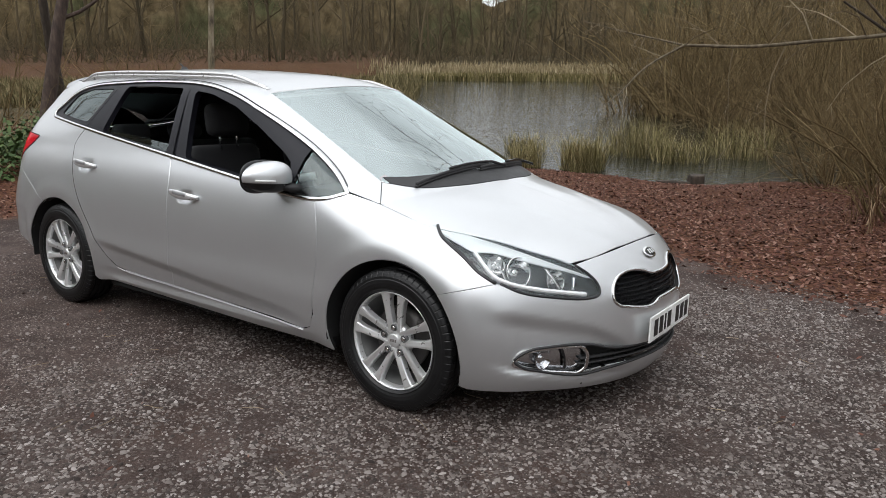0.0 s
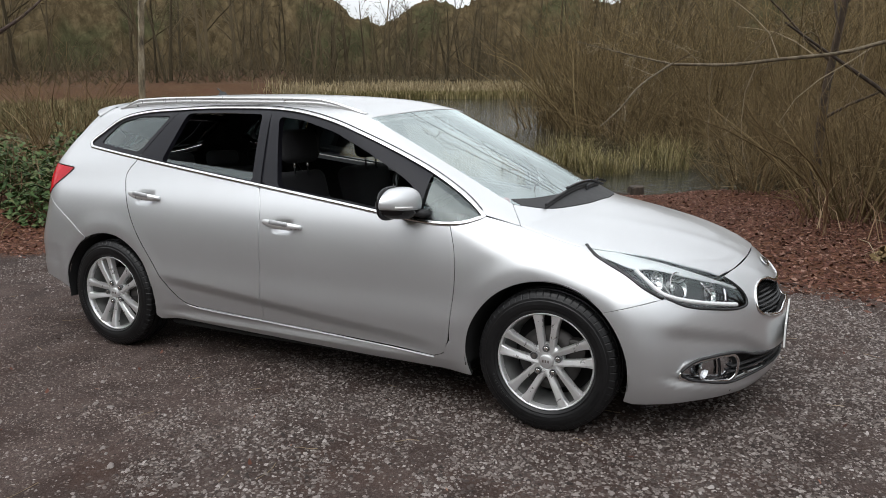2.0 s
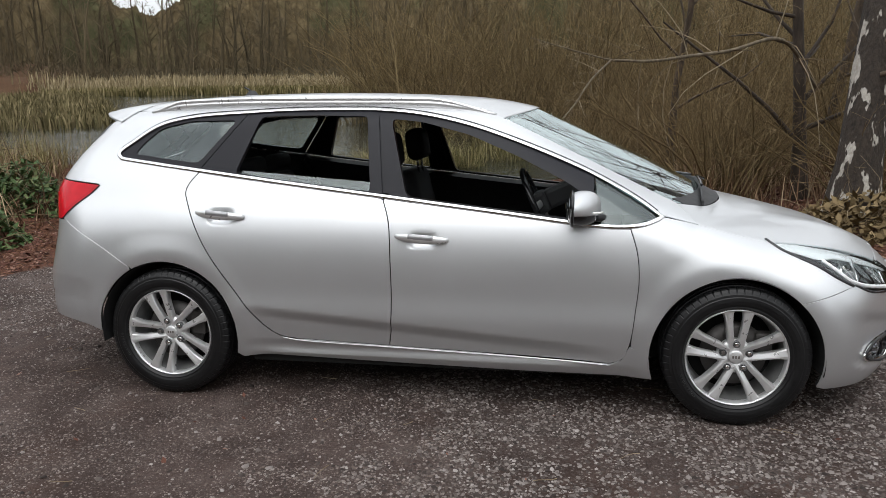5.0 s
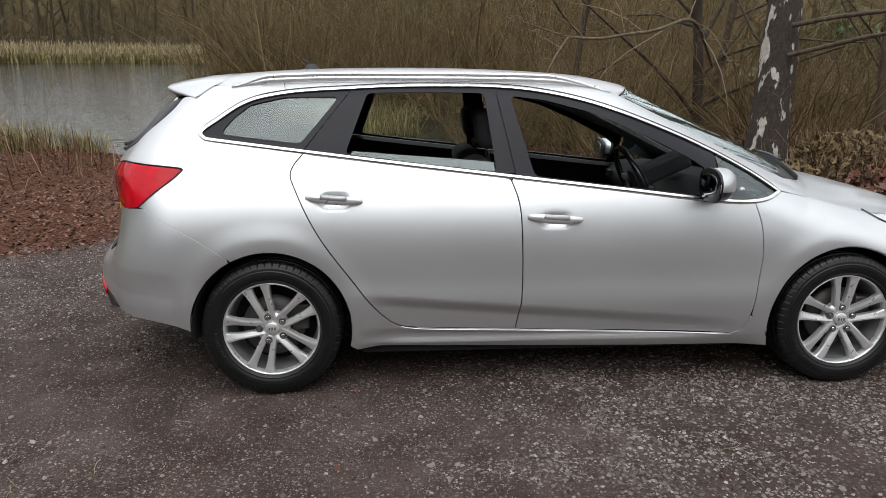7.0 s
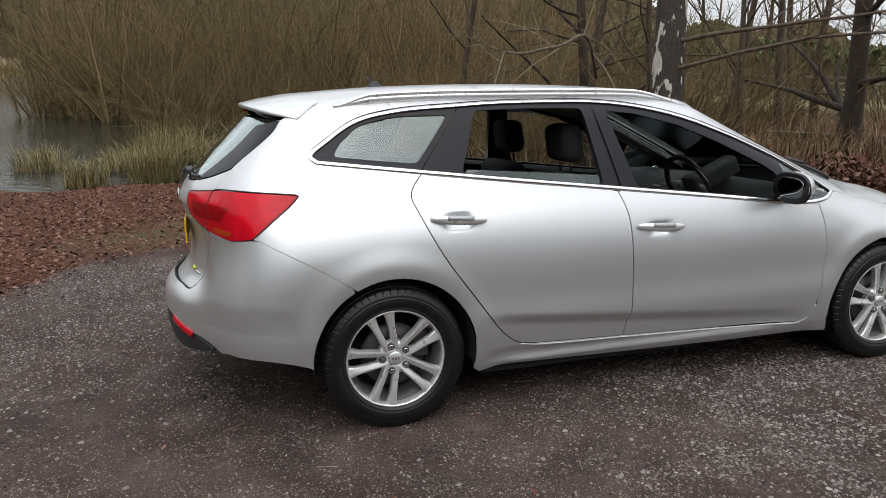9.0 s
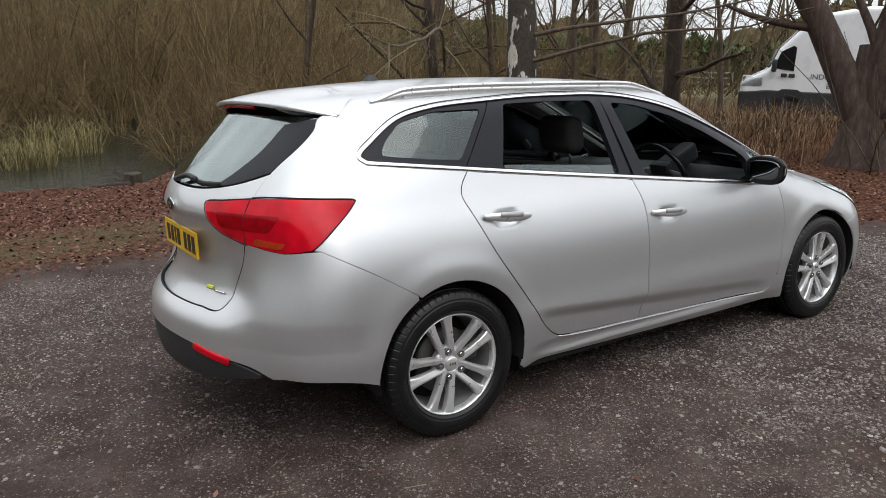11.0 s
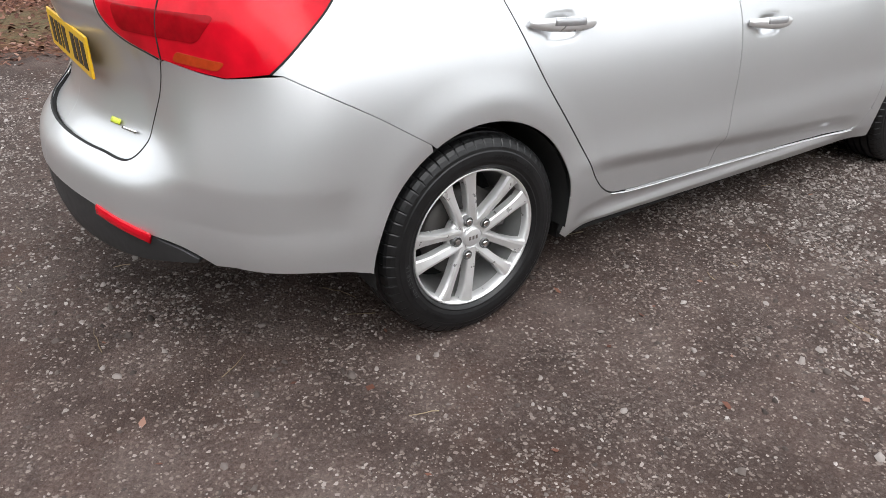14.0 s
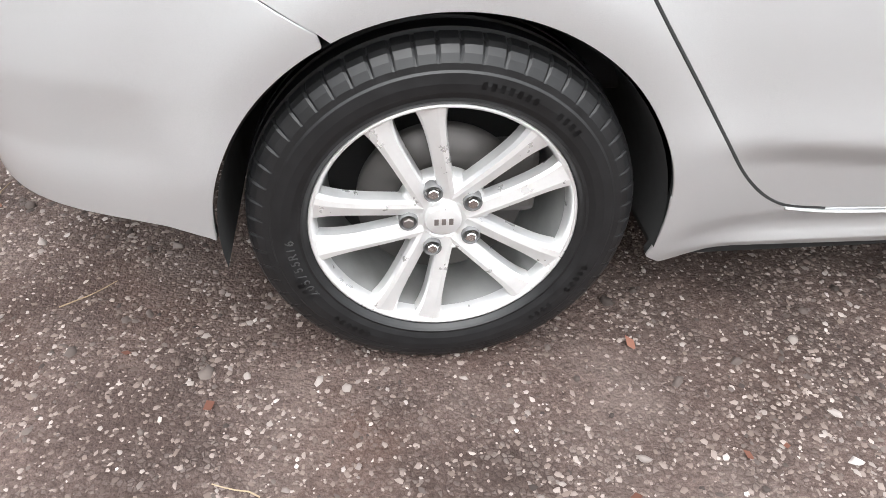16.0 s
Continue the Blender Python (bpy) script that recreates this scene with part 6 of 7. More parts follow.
def crown_lines(rng, stems, levels, counts, ratio=0.55, spread=45, wander=0.12, thin=0.45, first=0.25, droop=0.0, least=0.0015):
    """Branches on branches: every level leaves the one before it."""
    out, cur = [], stems
    for lv in range(levels):
        nxt = []
        for pts, r0, r1 in cur:
            length = np.linalg.norm(np.diff(pts, axis=0), axis=1).sum()
            for c in range(counts[lv]):
                u = first + (1 - first) * (c + rng.uniform(0, 1)) / counts[lv]
                x = u * (len(pts) - 1)
                i = min(int(x), len(pts) - 2)
                p = pts[i] + (x - i) * (pts[i + 1] - pts[i])
                r = max((r0 + (r1 - r0) * u) * thin, least)
                d = perp(rng, pts[i + 1] - pts[i], spread)
                l = length * ratio * rng.uniform(0.6, 1.2) * (1.15 - 0.5 * u)
                nxt.append((limb(rng, p, d, l, 5 if lv < levels - 1 else 3, wander, droop), r, max(r * 0.3, least * 0.6)))
        out.append(nxt)
        cur = nxt
    return out


def tree(name, seed, at, height, radius, lean, bark_m, twig_m, label, counts=(14, 6, 6), spread=48, stems=1, first=0.3, ratio=0.42, droop=0.0, sway=0.045):
    """A bare tree: trunk, boughs and fine twigs."""
    rng = np.random.default_rng(seed)
    at = np.array(at, float)
    root = tagged(new(name), label, "tree", "bare trees", "thing")
    root.location = at
    trunks = []
    for s in range(stems):
        d = np.array(lean, float) + (0 if stems == 1 else rng.normal(0, 0.28, 3) * (1, 1, 0))
        off = np.zeros(3) if stems == 1 else rng.normal(0, radius * 0.7, 3) * (1, 1, 0)
        trunks.append((limb(rng, off - (0, 0, 0.25), d, height, 14, sway), radius * (1.0 if s == 0 else rng.uniform(0.5, 0.8)), radius * 0.12))
    v, f = tubes([(p[:1], 1, 1) for p in ()] + trunks, 12)
    # roots flare
    zz = v[:, 2]
    fl = 1 + 0.45 * np.exp(-np.clip(zz, 0, None) / 0.25)
    if stems == 1:
        v[:, :2] *= np.where(zz < 0.9, fl, 1)[:, None]
    part("trunk", fast_mesh("trunk", v, f, True), bark_m, root)
    lv = crown_lines(rng, trunks, 3, counts, ratio, spread, 0.12, 0.42, first, droop)
    v, f = tubes(lv[0], 6)
    part("branchwork", fast_mesh("branchwork", v, f, True), bark_m, root)
    v, f = tubes(lv[1] + lv[2], 3)
    part("crown", fast_mesh("crown", v, f), twig_m, root, "fine bare twigs")
    return root


BARK = bark("grey_brown_bark", (0.028, 0.020, 0.013), (0.070, 0.049, 0.032), (0.125, 0.092, 0.063))
RED_BARK = bark("reddish_bark", (0.022, 0.014, 0.011), (0.060, 0.038, 0.029), (0.105, 0.076, 0.060))
DARK_BARK = bark("dark_wet_bark", (0.017, 0.012, 0.008), (0.040, 0.028, 0.019), (0.075, 0.055, 0.039))
PALE_BARK = bark("pale_birch_bark", (0.045, 0.036, 0.026), (0.25, 0.205, 0.135), (0.44, 0.39, 0.29), 11.0)
TWIG = varied("brown_twigs", [(0.0, (0.058, 0.041, 0.024)), (0.5, (0.108, 0.076, 0.043)), (1.0, (0.175, 0.127, 0.073))])
FAR_TWIG = varied("hazy_brown_twigs", [(0.0, (0.055, 0.044, 0.026)), (0.5, (0.088, 0.068, 0.040)), (1.0, (0.130, 0.100, 0.060))])
OCHRE_TWIG = varied("ochre_twigs", [(0.0, (0.088, 0.062, 0.030)), (0.5, (0.150, 0.106, 0.052)), (1.0, (0.225, 0.165, 0.088))])
PALE_TWIG = varied("pale_dry_twigs", [(0.0, (0.10, 0.075, 0.045)), (0.6, (0.22, 0.17, 0.11)), (1.0, (0.36, 0.30, 0.21))])
REED = varied("dry_reeds", [(0.0, (0.085, 0.075, 0.028)), (0.5, (0.185, 0.155, 0.066)), (1.0, (0.36, 0.29, 0.16))])
PALE_REED = varied("bleached_reeds", [(0.0, (0.17, 0.135, 0.075)), (0.5, (0.30, 0.24, 0.14)), (1.0, (0.48, 0.40, 0.26))])
GREEN_LEAF = varied("dark_green_leaves", [(0.0, (0.028, 0.052, 0.018)), (0.6, (0.066, 0.108, 0.036)), (1.0, (0.14, 0.16, 0.07))], 0.55)
DEAD_LEAF = varied("dead_leaves", [(0.0, (0.040, 0.018, 0.013)), (0.4, (0.086, 0.037, 0.026)), (0.75, (0.138, 0.064, 0.045)), (1.0, (0.25, 0.155, 0.12))], 0.8)
GRIT = varied("brown_grit", [(0.0, (0.052, 0.038, 0.033)), (0.5, (0.112, 0.087, 0.076)), (0.88, (0.170, 0.140, 0.126)), (1.0, (0.25, 0.218, 0.20))], 0.85)
CHIP = varied("stone_chips", [(0.0, (0.030, 0.0235, 0.021)), (0.35, (0.078, 0.063, 0.0565)), (0.7, (0.155, 0.132, 0.121)), (0.93, (0.225, 0.200, 0.186)), (1.0, (0.33, 0.30, 0.283))], 0.75)


def birch_patched():
    n = Nodes("old_birch_bark")
    f = n.noise(6.5, 3.5, 0.55, False, (1.0, 1.0, 0.38))
    g = n.noise(30.0, 6.0, 0.6, False, (1.0, 1.0, 0.5))
    dark = n.ramp(g, [(0.3, (0.014, 0.010, 0.007)), (0.7, (0.052, 0.038, 0.027))])
    white = n.ramp(g, [(0.3, (0.30, 0.27, 0.23)), (0.7, (0.55, 0.52, 0.47))])
    n.color(n.mix(n.ramp(f, [(0.555, 0.0), (0.58, 1.0)]), dark, white)).set(Roughness=0.85)
    n.bump(n.math("ADD", g, f), 0.8, 0.03)
    return n.m


OLD_BIRCH = birch_patched()


def gz(x, y):
    return float(ground_height(np.array(float(x)), np.array(float(y))))


def stand(x, y):
    return (x, y, gz(x, y))


# slender birch and leaning tree beyond the car's tail
tree("birch_tree", 3, stand(-8.93, 6.1), 11.0, 0.066, (0.15, 0.01, 1), PALE_BARK, TWIG, "slender pale birch standing beside the pond", (16, 5, 5), 62, first=0.22, ratio=0.16, sway=0.012)
tree("leaning_tree", 4, stand(-9.6, 3.1), 8.0, 0.13, (0.06, 0.34, 1), RED_BARK, TWIG, "leaning reddish-brown bare tree by the brambles", (12, 5, 5), 52, first=0.3, ratio=0.22)
tree("alder_tree", 5, stand(-10.5, 4.2), 9.0, 0.10, (0.05, -0.05, 1), DARK_BARK, TWIG, "thin dark bare alder in the undergrowth", (12, 5, 5), 50)
# old birch by the thicket, with two long limbs
ob = tree("old_birch_tree", 6, stand(3.83, 5.10), 12.0, 0.255, (0.012, 0.0, 1), OLD_BIRCH, TWIG, "thick old birch with black and white bark", (9, 6, 6), 55, first=0.42, ratio=0.25)
rng = np.random.default_rng(12)
lines = [(limb(rng, (0.1, -0.05, 2.0), (0.9, -0.45, 0.18), 4.6, 12, 0.07), 0.032, 0.008), (limb(rng, (0.1, -0.05, 1.65), (0.9, -0.5, 0.30), 4.4, 12, 0.07), 0.030, 0.008)]
v, f = tubes(lines, 7)
part("long_limb", fast_mesh("long_limb", v, f, True), BARK, ob, "long bare side limb")
side_twigs = crown_lines(rng, lines, 2, (7, 5), 0.22, 50, 0.12, 0.4)
v, f = tubes(side_twigs[0] + side_twigs[1], 3)
part("limb_spray", fast_mesh("limb_spray", v, f), TWIG, ob)
# multi-stemmed tree ahead of the van, ivy-dark trunk and thin trees between
mt = tagged(new("multi_stem_tree"), "stout bare tree that forks low into several stems", "tree", "bare trees", "thing")
mt.location = stand(8.62, 2.74)
rng = np.random.default_rng(7)
bole = limb(rng, (0, 0, -0.3), (-0.03, 0.07, 1), 2.1, 8, 0.015)
stems = [(limb(rng, bole[-5], d, 7.6, 14, 0.05), r, 0.03) for d, r in (((-0.22, 0.50, 1), 0.25), ((0.02, -0.10, 1), 0.22), ((0.30, -0.56, 1), 0.17), ((0.42, -0.95, 0.9), 0.085))]
v, f = tubes([(bole, 0.43, 0.10)] + stems, 14)
zz = v[:, 2]
v[:, :2] *= np.where(zz < 0.8, 1 + 0.35 * np.exp(-np.clip(zz, 0, None) / 0.22), 1)[:, None]
part("trunk", fast_mesh("trunk", v, f, True), RED_BARK, mt)
lv = crown_lines(rng, stems, 3, (9, 6, 5), 0.3, 45, 0.12, 0.4, 0.12)
v, f = tubes(lv[0], 6)
part("branchwork", fast_mesh("branchwork", v, f, True), RED_BARK, mt)
v, f = tubes(lv[1] + lv[2], 3)
part("crown", fast_mesh("crown", v, f), TWIG, mt, "fine bare twigs")
shoots = [(limb(rng, (rng.normal(0, 0.25) - 0.3, rng.normal(0, 0.25) - 0.5, -0.1), (rng.normal(0, 0.3), rng.normal(0, 0.3), 1), rng.uniform(1.2, 2.6), 8, 0.08), 0.014, 0.004) for _ in range(26)]
v, f = tubes(shoots, 5)
part("foot_growth", fast_mesh("foot_growth", v, f), BARK, mt, "thin upright shoots round the foot")
tree("dark_tree", 8, stand(7.6, 5.6), 8.0, 0.17, (-0.03, 0.05, 1), DARK_BARK, TWIG, "dark bare tree with crowded side shoots", (26, 6, 6), 60, first=0.04, ratio=0.26)
for i, (x, y, h, r) in enumerate(((6.2, 6.4, 7, 0.06), (6.9, 7.8, 8, 0.08), (5.3, 7.6, 7, 0.07), (8.6, 8.4, 9, 0.09), (4.7, 9.2, 9, 0.09), (10.5, 9.5, 9, 0.1), (2.4, 9.6, 7, 0.08), (9.9, 6.3, 7, 0.06), (12.4, 12.2, 9, 0.10))):
    tree("thin_tree", 20 + i, stand(x, y), h, r, (0.08 * math.sin(i * 2.1), 0.08 * math.cos(i * 1.7), 1), BARK, TWIG, "thin bare tree in the thicket", (12, 5, 5), 45, first=0.2, ratio=0.3)

# willow that reaches over the water's edge
wil = tree("willow_tree", 9, stand(4.0, 7.4), 6.5, 0.11, (-0.10, -0.05, 1), DARK_BARK, OCHRE_TWIG, "bare willow with long drooping branches over the bank", (22, 7, 7), 58, first=0.15, ratio=0.34, droop=0.03)
root = np.array(wil.location)
main = curve([(3.95, 7.30, 1.25), (3.19, 6.29, 1.86), (2.40, 5.46, 1.72), (1.86, 4.89, 1.66), (1.42, 4.39, 1.61), (0.96, 3.85, 1.62)], 26) - root
fork_a = curve([(0.96, 3.85, 1.62), (0.75, 3.46, 1.42), (0.62, 3.28, 1.22), (0.49, 3.12, 1.07)], 12) - root
fork_b = curve([(0.96, 3.85, 1.62), (0.56, 3.60, 1.72), (0.18, 3.33, 1.83)], 10) - root
rng = np.random.default_rng(31)
lines = [(main, 0.028, 0.013), (fork_a, 0.012, 0.005), (fork_b, 0.010, 0.004)]
v, f = tubes(lines, 7)
part("reaching_branch", fast_mesh("reaching_branch", v, f, True), bark("pale_willow_bark", (0.055, 0.042, 0.026), (0.125, 0.098, 0.062), (0.21, 0.17, 0.115)), wil, "pale branch that reaches towards the car")
tw = crown_lines(rng, lines, 3, (16, 4, 4), 0.30, 65, 0.16, 0.42, 0.08, 0.16)
v, f = tubes(tw[0] + tw[1] + tw[2], 3)
part("drooping_spray", fast_mesh("drooping_spray", v, f), PALE_TWIG, wil, "pale drooping twigs")

# high limbs that hang over the bonnet's side of the bank
lines = [(curve([(3.8, 7.2, 3.4), (2.2, 6.9, 4.6), (0.6, 6.6, 5.2), (-1.0, 6.3, 5.3), (-2.0, 6.1, 5.0)], 20) - root, 0.05, 0.012), (curve([(2.2, 6.9, 4.6), (1.2, 5.8, 4.9), (0.2, 5.0, 4.8)], 12) - root, 0.025, 0.006), (curve([(3.6, 7.0, 3.0), (3.0, 5.2, 4.4), (2.2, 3.8, 5.0)], 14) - root, 0.035, 0.008), (curve([(3.8, 7.2, 3.6), (2.0, 7.2, 5.6), (-0.6, 6.9, 7.0), (-2.8, 6.4, 7.4)], 20) - root, 0.07, 0.015), (curve([(2.0, 7.2, 5.6), (0.8, 6.4, 6.6), (-0.4, 5.4, 7.2)], 14) - root, 0.04, 0.010)]
v, f = tubes(lines, 6)
part("high_limb", fast_mesh("high_limb", v, f, True), DARK_BARK, wil, "dark overhanging limb")
tw = crown_lines(rng, lines, 3, (14, 6, 4), 0.30, 55, 0.14, 0.42, 0.15, 0.05, 0.0045)
v, f = tubes(tw[0] + tw[1] + tw[2], 3)
part("high_spray", fast_mesh("high_spray", v, f), TWIG, wil, "fine overhanging twigs")


def shrub_mesh(seed, stems, height, spread, counts, name="shrub"):
    """A tangle of arching stems from one stool."""
    rng = np.random.default_rng(seed)
    lines = []
    for _ in range(stems):
        a, s = rng.uniform(0, 2 * math.pi), rng.uniform(0.1, 1.0) * spread
        p = np.array([math.cos(a), math.sin(a), 0]) * rng.uniform(0, 0.5)
        l = height * rng.uniform(0.6, 1.15)
        lines.append((limb(rng, p - (0, 0, 0.1), (math.cos(a) * s, math.sin(a) * s, 1), l, 8, 0.13, 0.045 * s), rng.uniform(0.008, 0.022), 0.003))
    lv = crown_lines(rng, lines, 2, counts, 0.34, 50, 0.16, 0.5, 0.12, 0.02, 0.0022)
    return fast_mesh(name, *tubes(lines, 4)), fast_mesh("twig_spray", *tubes(lv[0] + lv[1], 3))


SHRUBS = [shrub_mesh(100 + i, 34, 2.7, 0.9, (6, 3)) for i in range(4)]
rng = np.random.default_rng(40)
spots = [(2.8, 7.3), (3.2, 8.2), (2.7, 9.2), (4.6, 6.4), (5.2, 8.4), (6.4, 9.6), (3.6, 9.2), (3.9, 10.2), (7.8, 10.4), (6.0, 11.5), (2.9, 11.4), (9.4, 11.8), (4.6, 11.4), (5.0, 13.0), (8.0, 13.5),
         (11.0, 8.0), (3.0, 13.6), (10.5, 14.5), (-9.5, 5.0), (-11.0, 3.0), (-12.5, 6.5), (3.2, 15.2), (6.8, 8.2), (5.6, 9.6), (4.2, 16.4), (3.6, 18.0), (6.6, 15.0), (8.6, 9.2), (5.6, 6.9), (9.6, 9.4), (-2.4, 19.4), (-1.0, 18.6), (0.6, 17.6), (2.0, 20.0), (-3.6, 21.0), (-0.4, 21.6), (1.6, 23.0), (-4.4, 23.4), (4.4, 21.5), (-2.0, 24.6), (7.0, 18.0), (3.4, 25.0), (1.4, 11.0), (1.0, 12.4), (2.0, 12.8), (1.6, 14.8)]
for i, (x, y) in enumerate(spots):
    o = part("shrub", SHRUBS[i % 4][0], OCHRE_TWIG)
    tagged(part("twig_spray", SHRUBS[i % 4][1], OCHRE_TWIG, o), kind="stuff")
    s = rng.uniform(0.75, 1.15) * (1.0 if math.hypot(x, y) < 17 else 1.45)
    o.matrix_world = pose(*stand(x, y), 0, 0, rng.uniform(0, 360)) @ Matrix.Diagonal((s, s, s * rng.uniform(0.85, 1.1), 1))
    tagged(o, "bare brown shrub with a tangle of fine stems", "shrub", "thicket by the pond", "thing")


# tall soft thicket on the land that juts into the pond
TALL = [shrub_mesh(120 + i, 26, 3.0, 0.8, (6, 2), "tall_shrub") for i in range(3)]
HAZEL = varied("hazy_ochre_twigs", [(0.0, (0.078, 0.055, 0.025)), (0.5, (0.150, 0.108, 0.052)), (1.0, (0.25, 0.185, 0.095))])
rng = np.random.default_rng(41)
for i in range(44):
    row = i % 3
    u = (i // 3 + rng.uniform(-0.3, 0.3)) / 14
    x, y = -7.8 + 17.5 * u, 23.6 - 3.2 * u + row * 2.6 + rng.uniform(-0.5, 0.5)
    o = part("tall_shrub", TALL[i % 3][0], HAZEL)
    tagged(part("twig_spray", TALL[i % 3][1], HAZEL, o), kind="stuff")
    k = rng.uniform(1.5, 1.95) * (0.72 + 0.28 * min(1.0, u * 5 + 0.2 + 0.2 * row))
    o.matrix_world = pose(x, y, max(gz(x, y), WATER) - 0.05, 0, 0, rng.uniform(0, 360)) @ Matrix.Diagonal((k, k, k * rng.uniform(0.95, 1.15), 1))
    tagged(o, "tall bare ochre-brown shrub in dense thicket", "shrub", "thicket beyond the pond", "thing")


# ---- blades, leaves and stones ----
def blades(rng, centres, height, width, lean):
    """Thin bent blades, one for each centre."""
    n = len(centres)
    a = rng.uniform(0, 2 * math.pi, n)
    h = height * rng.uniform(0.5, 1.15, n)
    d = np.stack([np.cos(a), np.sin(a), 0 * a], 1)
    side = np.stack([-np.sin(a), np.cos(a), 0 * a], 1) * width
    l = rng.uniform(0, lean, n)[:, None]
    up = np.array([0, 0, 1.0])
    p0, p1 = centres, centres + up * (h * 0.55)[:, None] + d * l * 0.35 * h[:, None]
    p2 = centres + up * (h * (1 - 0.25 * l[:, 0]))[:, None] + d * l * h[:, None]
    v = np.stack([p0 - side, p0 + side, p1 + side * 0.7, p1 - side * 0.7, p2 + side * 0.1, p2 - side * 0.1], 1).reshape(-1, 3)
    i = np.arange(n)[:, None] * 6
    f = np.vstack([i + np.array([[0, 1, 2, 3]]), i + np.array([[3, 2, 4, 5]])])
    return v, f


def clump(seed, x, y, count, radius, height, material, label, width=0.006, lean=0.5, base=None):
    rng = np.random.default_rng(seed)
    r, a = radius * np.sqrt(rng.uniform(0, 1, count)), rng.uniform(0, 2 * math.pi, count)
    px, py = x + r * np.cos(a), y + r * np.sin(a)
    pz = ground_height(px, py) - 0.03 if base is None else np.maximum(ground_height(px, py), base) - 0.05
    v, f = blades(rng, np.stack([px, py, pz], 1), height, width, lean)
    o = part("reed_clump", fast_mesh("reed_clump", v, f), material)
    return tagged(o, label, "reeds", "reeds along the pond", "thing")


for i, (x, y, r, h, c) in enumerate(((-3.0, 13.4, 0.7, 1.0, 500), (-3.7, 12.1, 0.5, 0.55, 400), (-5.3, 12.3, 0.5, 0.6, 350), (-4.2, 10.3, 0.35, 0.6, 350), (-3.1, 10.7, 0.45, 0.9, 500), (-1.9, 13.0, 0.6, 0.7, 400),
                                     (-7.3, 9.2, 0.6, 0.6, 450), (-8.6, 10.0, 0.8, 0.7, 500), (-6.4, 9.6, 0.4, 0.5, 300), (-1.0, 14.6, 0.8, 0.9, 450), (-10.2, 9.2, 0.9, 0.9, 500), (-9.3, 7.9, 0.8, 0.7, 450))):
    clump(200 + i, x, y, c, r, h, REED, "dry yellow-green reed clump at the water's edge", 0.006, 1.15, WATER)
# reeds of the far bank: green-brown in front, bleached behind
rng = np.random.default_rng(61)
for tint, lo, hi, tall, count, words_of in ((REED, 51.0, 53.2, 0.62, 8000, "green-brown sedge at the water's far edge"), (PALE_REED, 52.8, 55.6, 1.0, 9000, "pale dry reeds along the far bank")):
    a, d = np.radians(rng.uniform(105, 132, count)), rng.uniform(lo, hi, count)
    keep = rng.uniform(0, 1, count) < step(132, 121, np.degrees(a))
    a, d = a[keep], d[keep]
    px, py = d * np.cos(a), d * np.sin(a)
    v, f = blades(rng, np.stack([px, py, np.maximum(ground_height(px, py), WATER) - 0.05], 1), tall, 0.05, 0.5)
    tagged(part("far_reeds", fast_mesh("far_reeds", v, f), tint), words_of, "reeds", "", "stuff")
# tawny sedge before the leaf-strewn bank
rng = np.random.default_rng(64)
a, d = np.radians(rng.uniform(126, 168, 16000)), rng.uniform(26, 52, 16000)
px, py = d * np.cos(a), d * np.sin(a)
v, f = blades(rng, np.stack([px, py, np.maximum(ground_height(px, py), WATER) - 0.05], 1), 0.62, 0.035, 0.7)
tagged(part("sedge", fast_mesh("sedge", v, f), varied("tawny_sedge", [(0.0, (0.07, 0.062, 0.028)), (0.5, (0.14, 0.115, 0.055)), (1.0, (0.25, 0.20, 0.11))])), "tawny sedge and grass beyond the pond's end", "sedge", "", "stuff")
# rank growth on the land that juts into the pond
rng = np.random.default_rng(63)
a, d = np.radians(rng.uniform(70, 108, 9000)), rng.uniform(16.5, 34, 9000)
px, py = d * np.cos(a), d * np.sin(a)
keep = ground_height(px, py) > WATER - 0.1
px, py = px[keep], py[keep]
v, f = blades(rng, np.stack([px, py, ground_height(px, py) - 0.05], 1), 1.2, 0.018, 0.9)
tagged(part("rank_growth", fast_mesh("rank_growth", v, f), OCHRE_TWIG), "brown rank growth on the pond's far shore", "undergrowth", "", "stuff")
# dry stalks, bracken and grass on the banks
rng = np.random.default_rng(62)
px, py = np.concatenate([rng.uniform(2.2, 14, 9000), rng.uniform(-14, -5.5, 2500)]), np.concatenate([rng.uniform(3.2, 14, 9000), rng.uniform(2.2, 9, 2500)])
ok = (litter_at(px, py) > 0.9) & ((px < 0) | (py + 0.7 * px > 7.6)) & (rng.uniform(0, 1, len(px)) < 0.25 + 0.75 * (np.sin(px * 1.3) * np.sin(py * 1.1 + 1) > -0.1))
px, py = px[ok], py[ok]
bx, by = rng.uniform(4.0, 11, 7000), rng.uniform(4.2, 11, 7000)
bx, by = bx[bx + by > 9.2], by[bx + by > 9.2]
px, py = np.concatenate([px, bx]), np.concatenate([py, by])
v, f = blades(rng, np.stack([px, py, ground_height(px, py) - 0.02], 1), 0.66, 0.007, 1.3)
tagged(part("dry_stalks", fast_mesh("dry_stalks", v, f), varied("dry_bracken", [(0.0, (0.07, 0.040, 0.022)), (0.5, (0.16, 0.095, 0.055)), (1.0, (0.34, 0.25, 0.16))])), "dead brown bracken and bleached stalks on the bank", "undergrowth", "", "stuff")


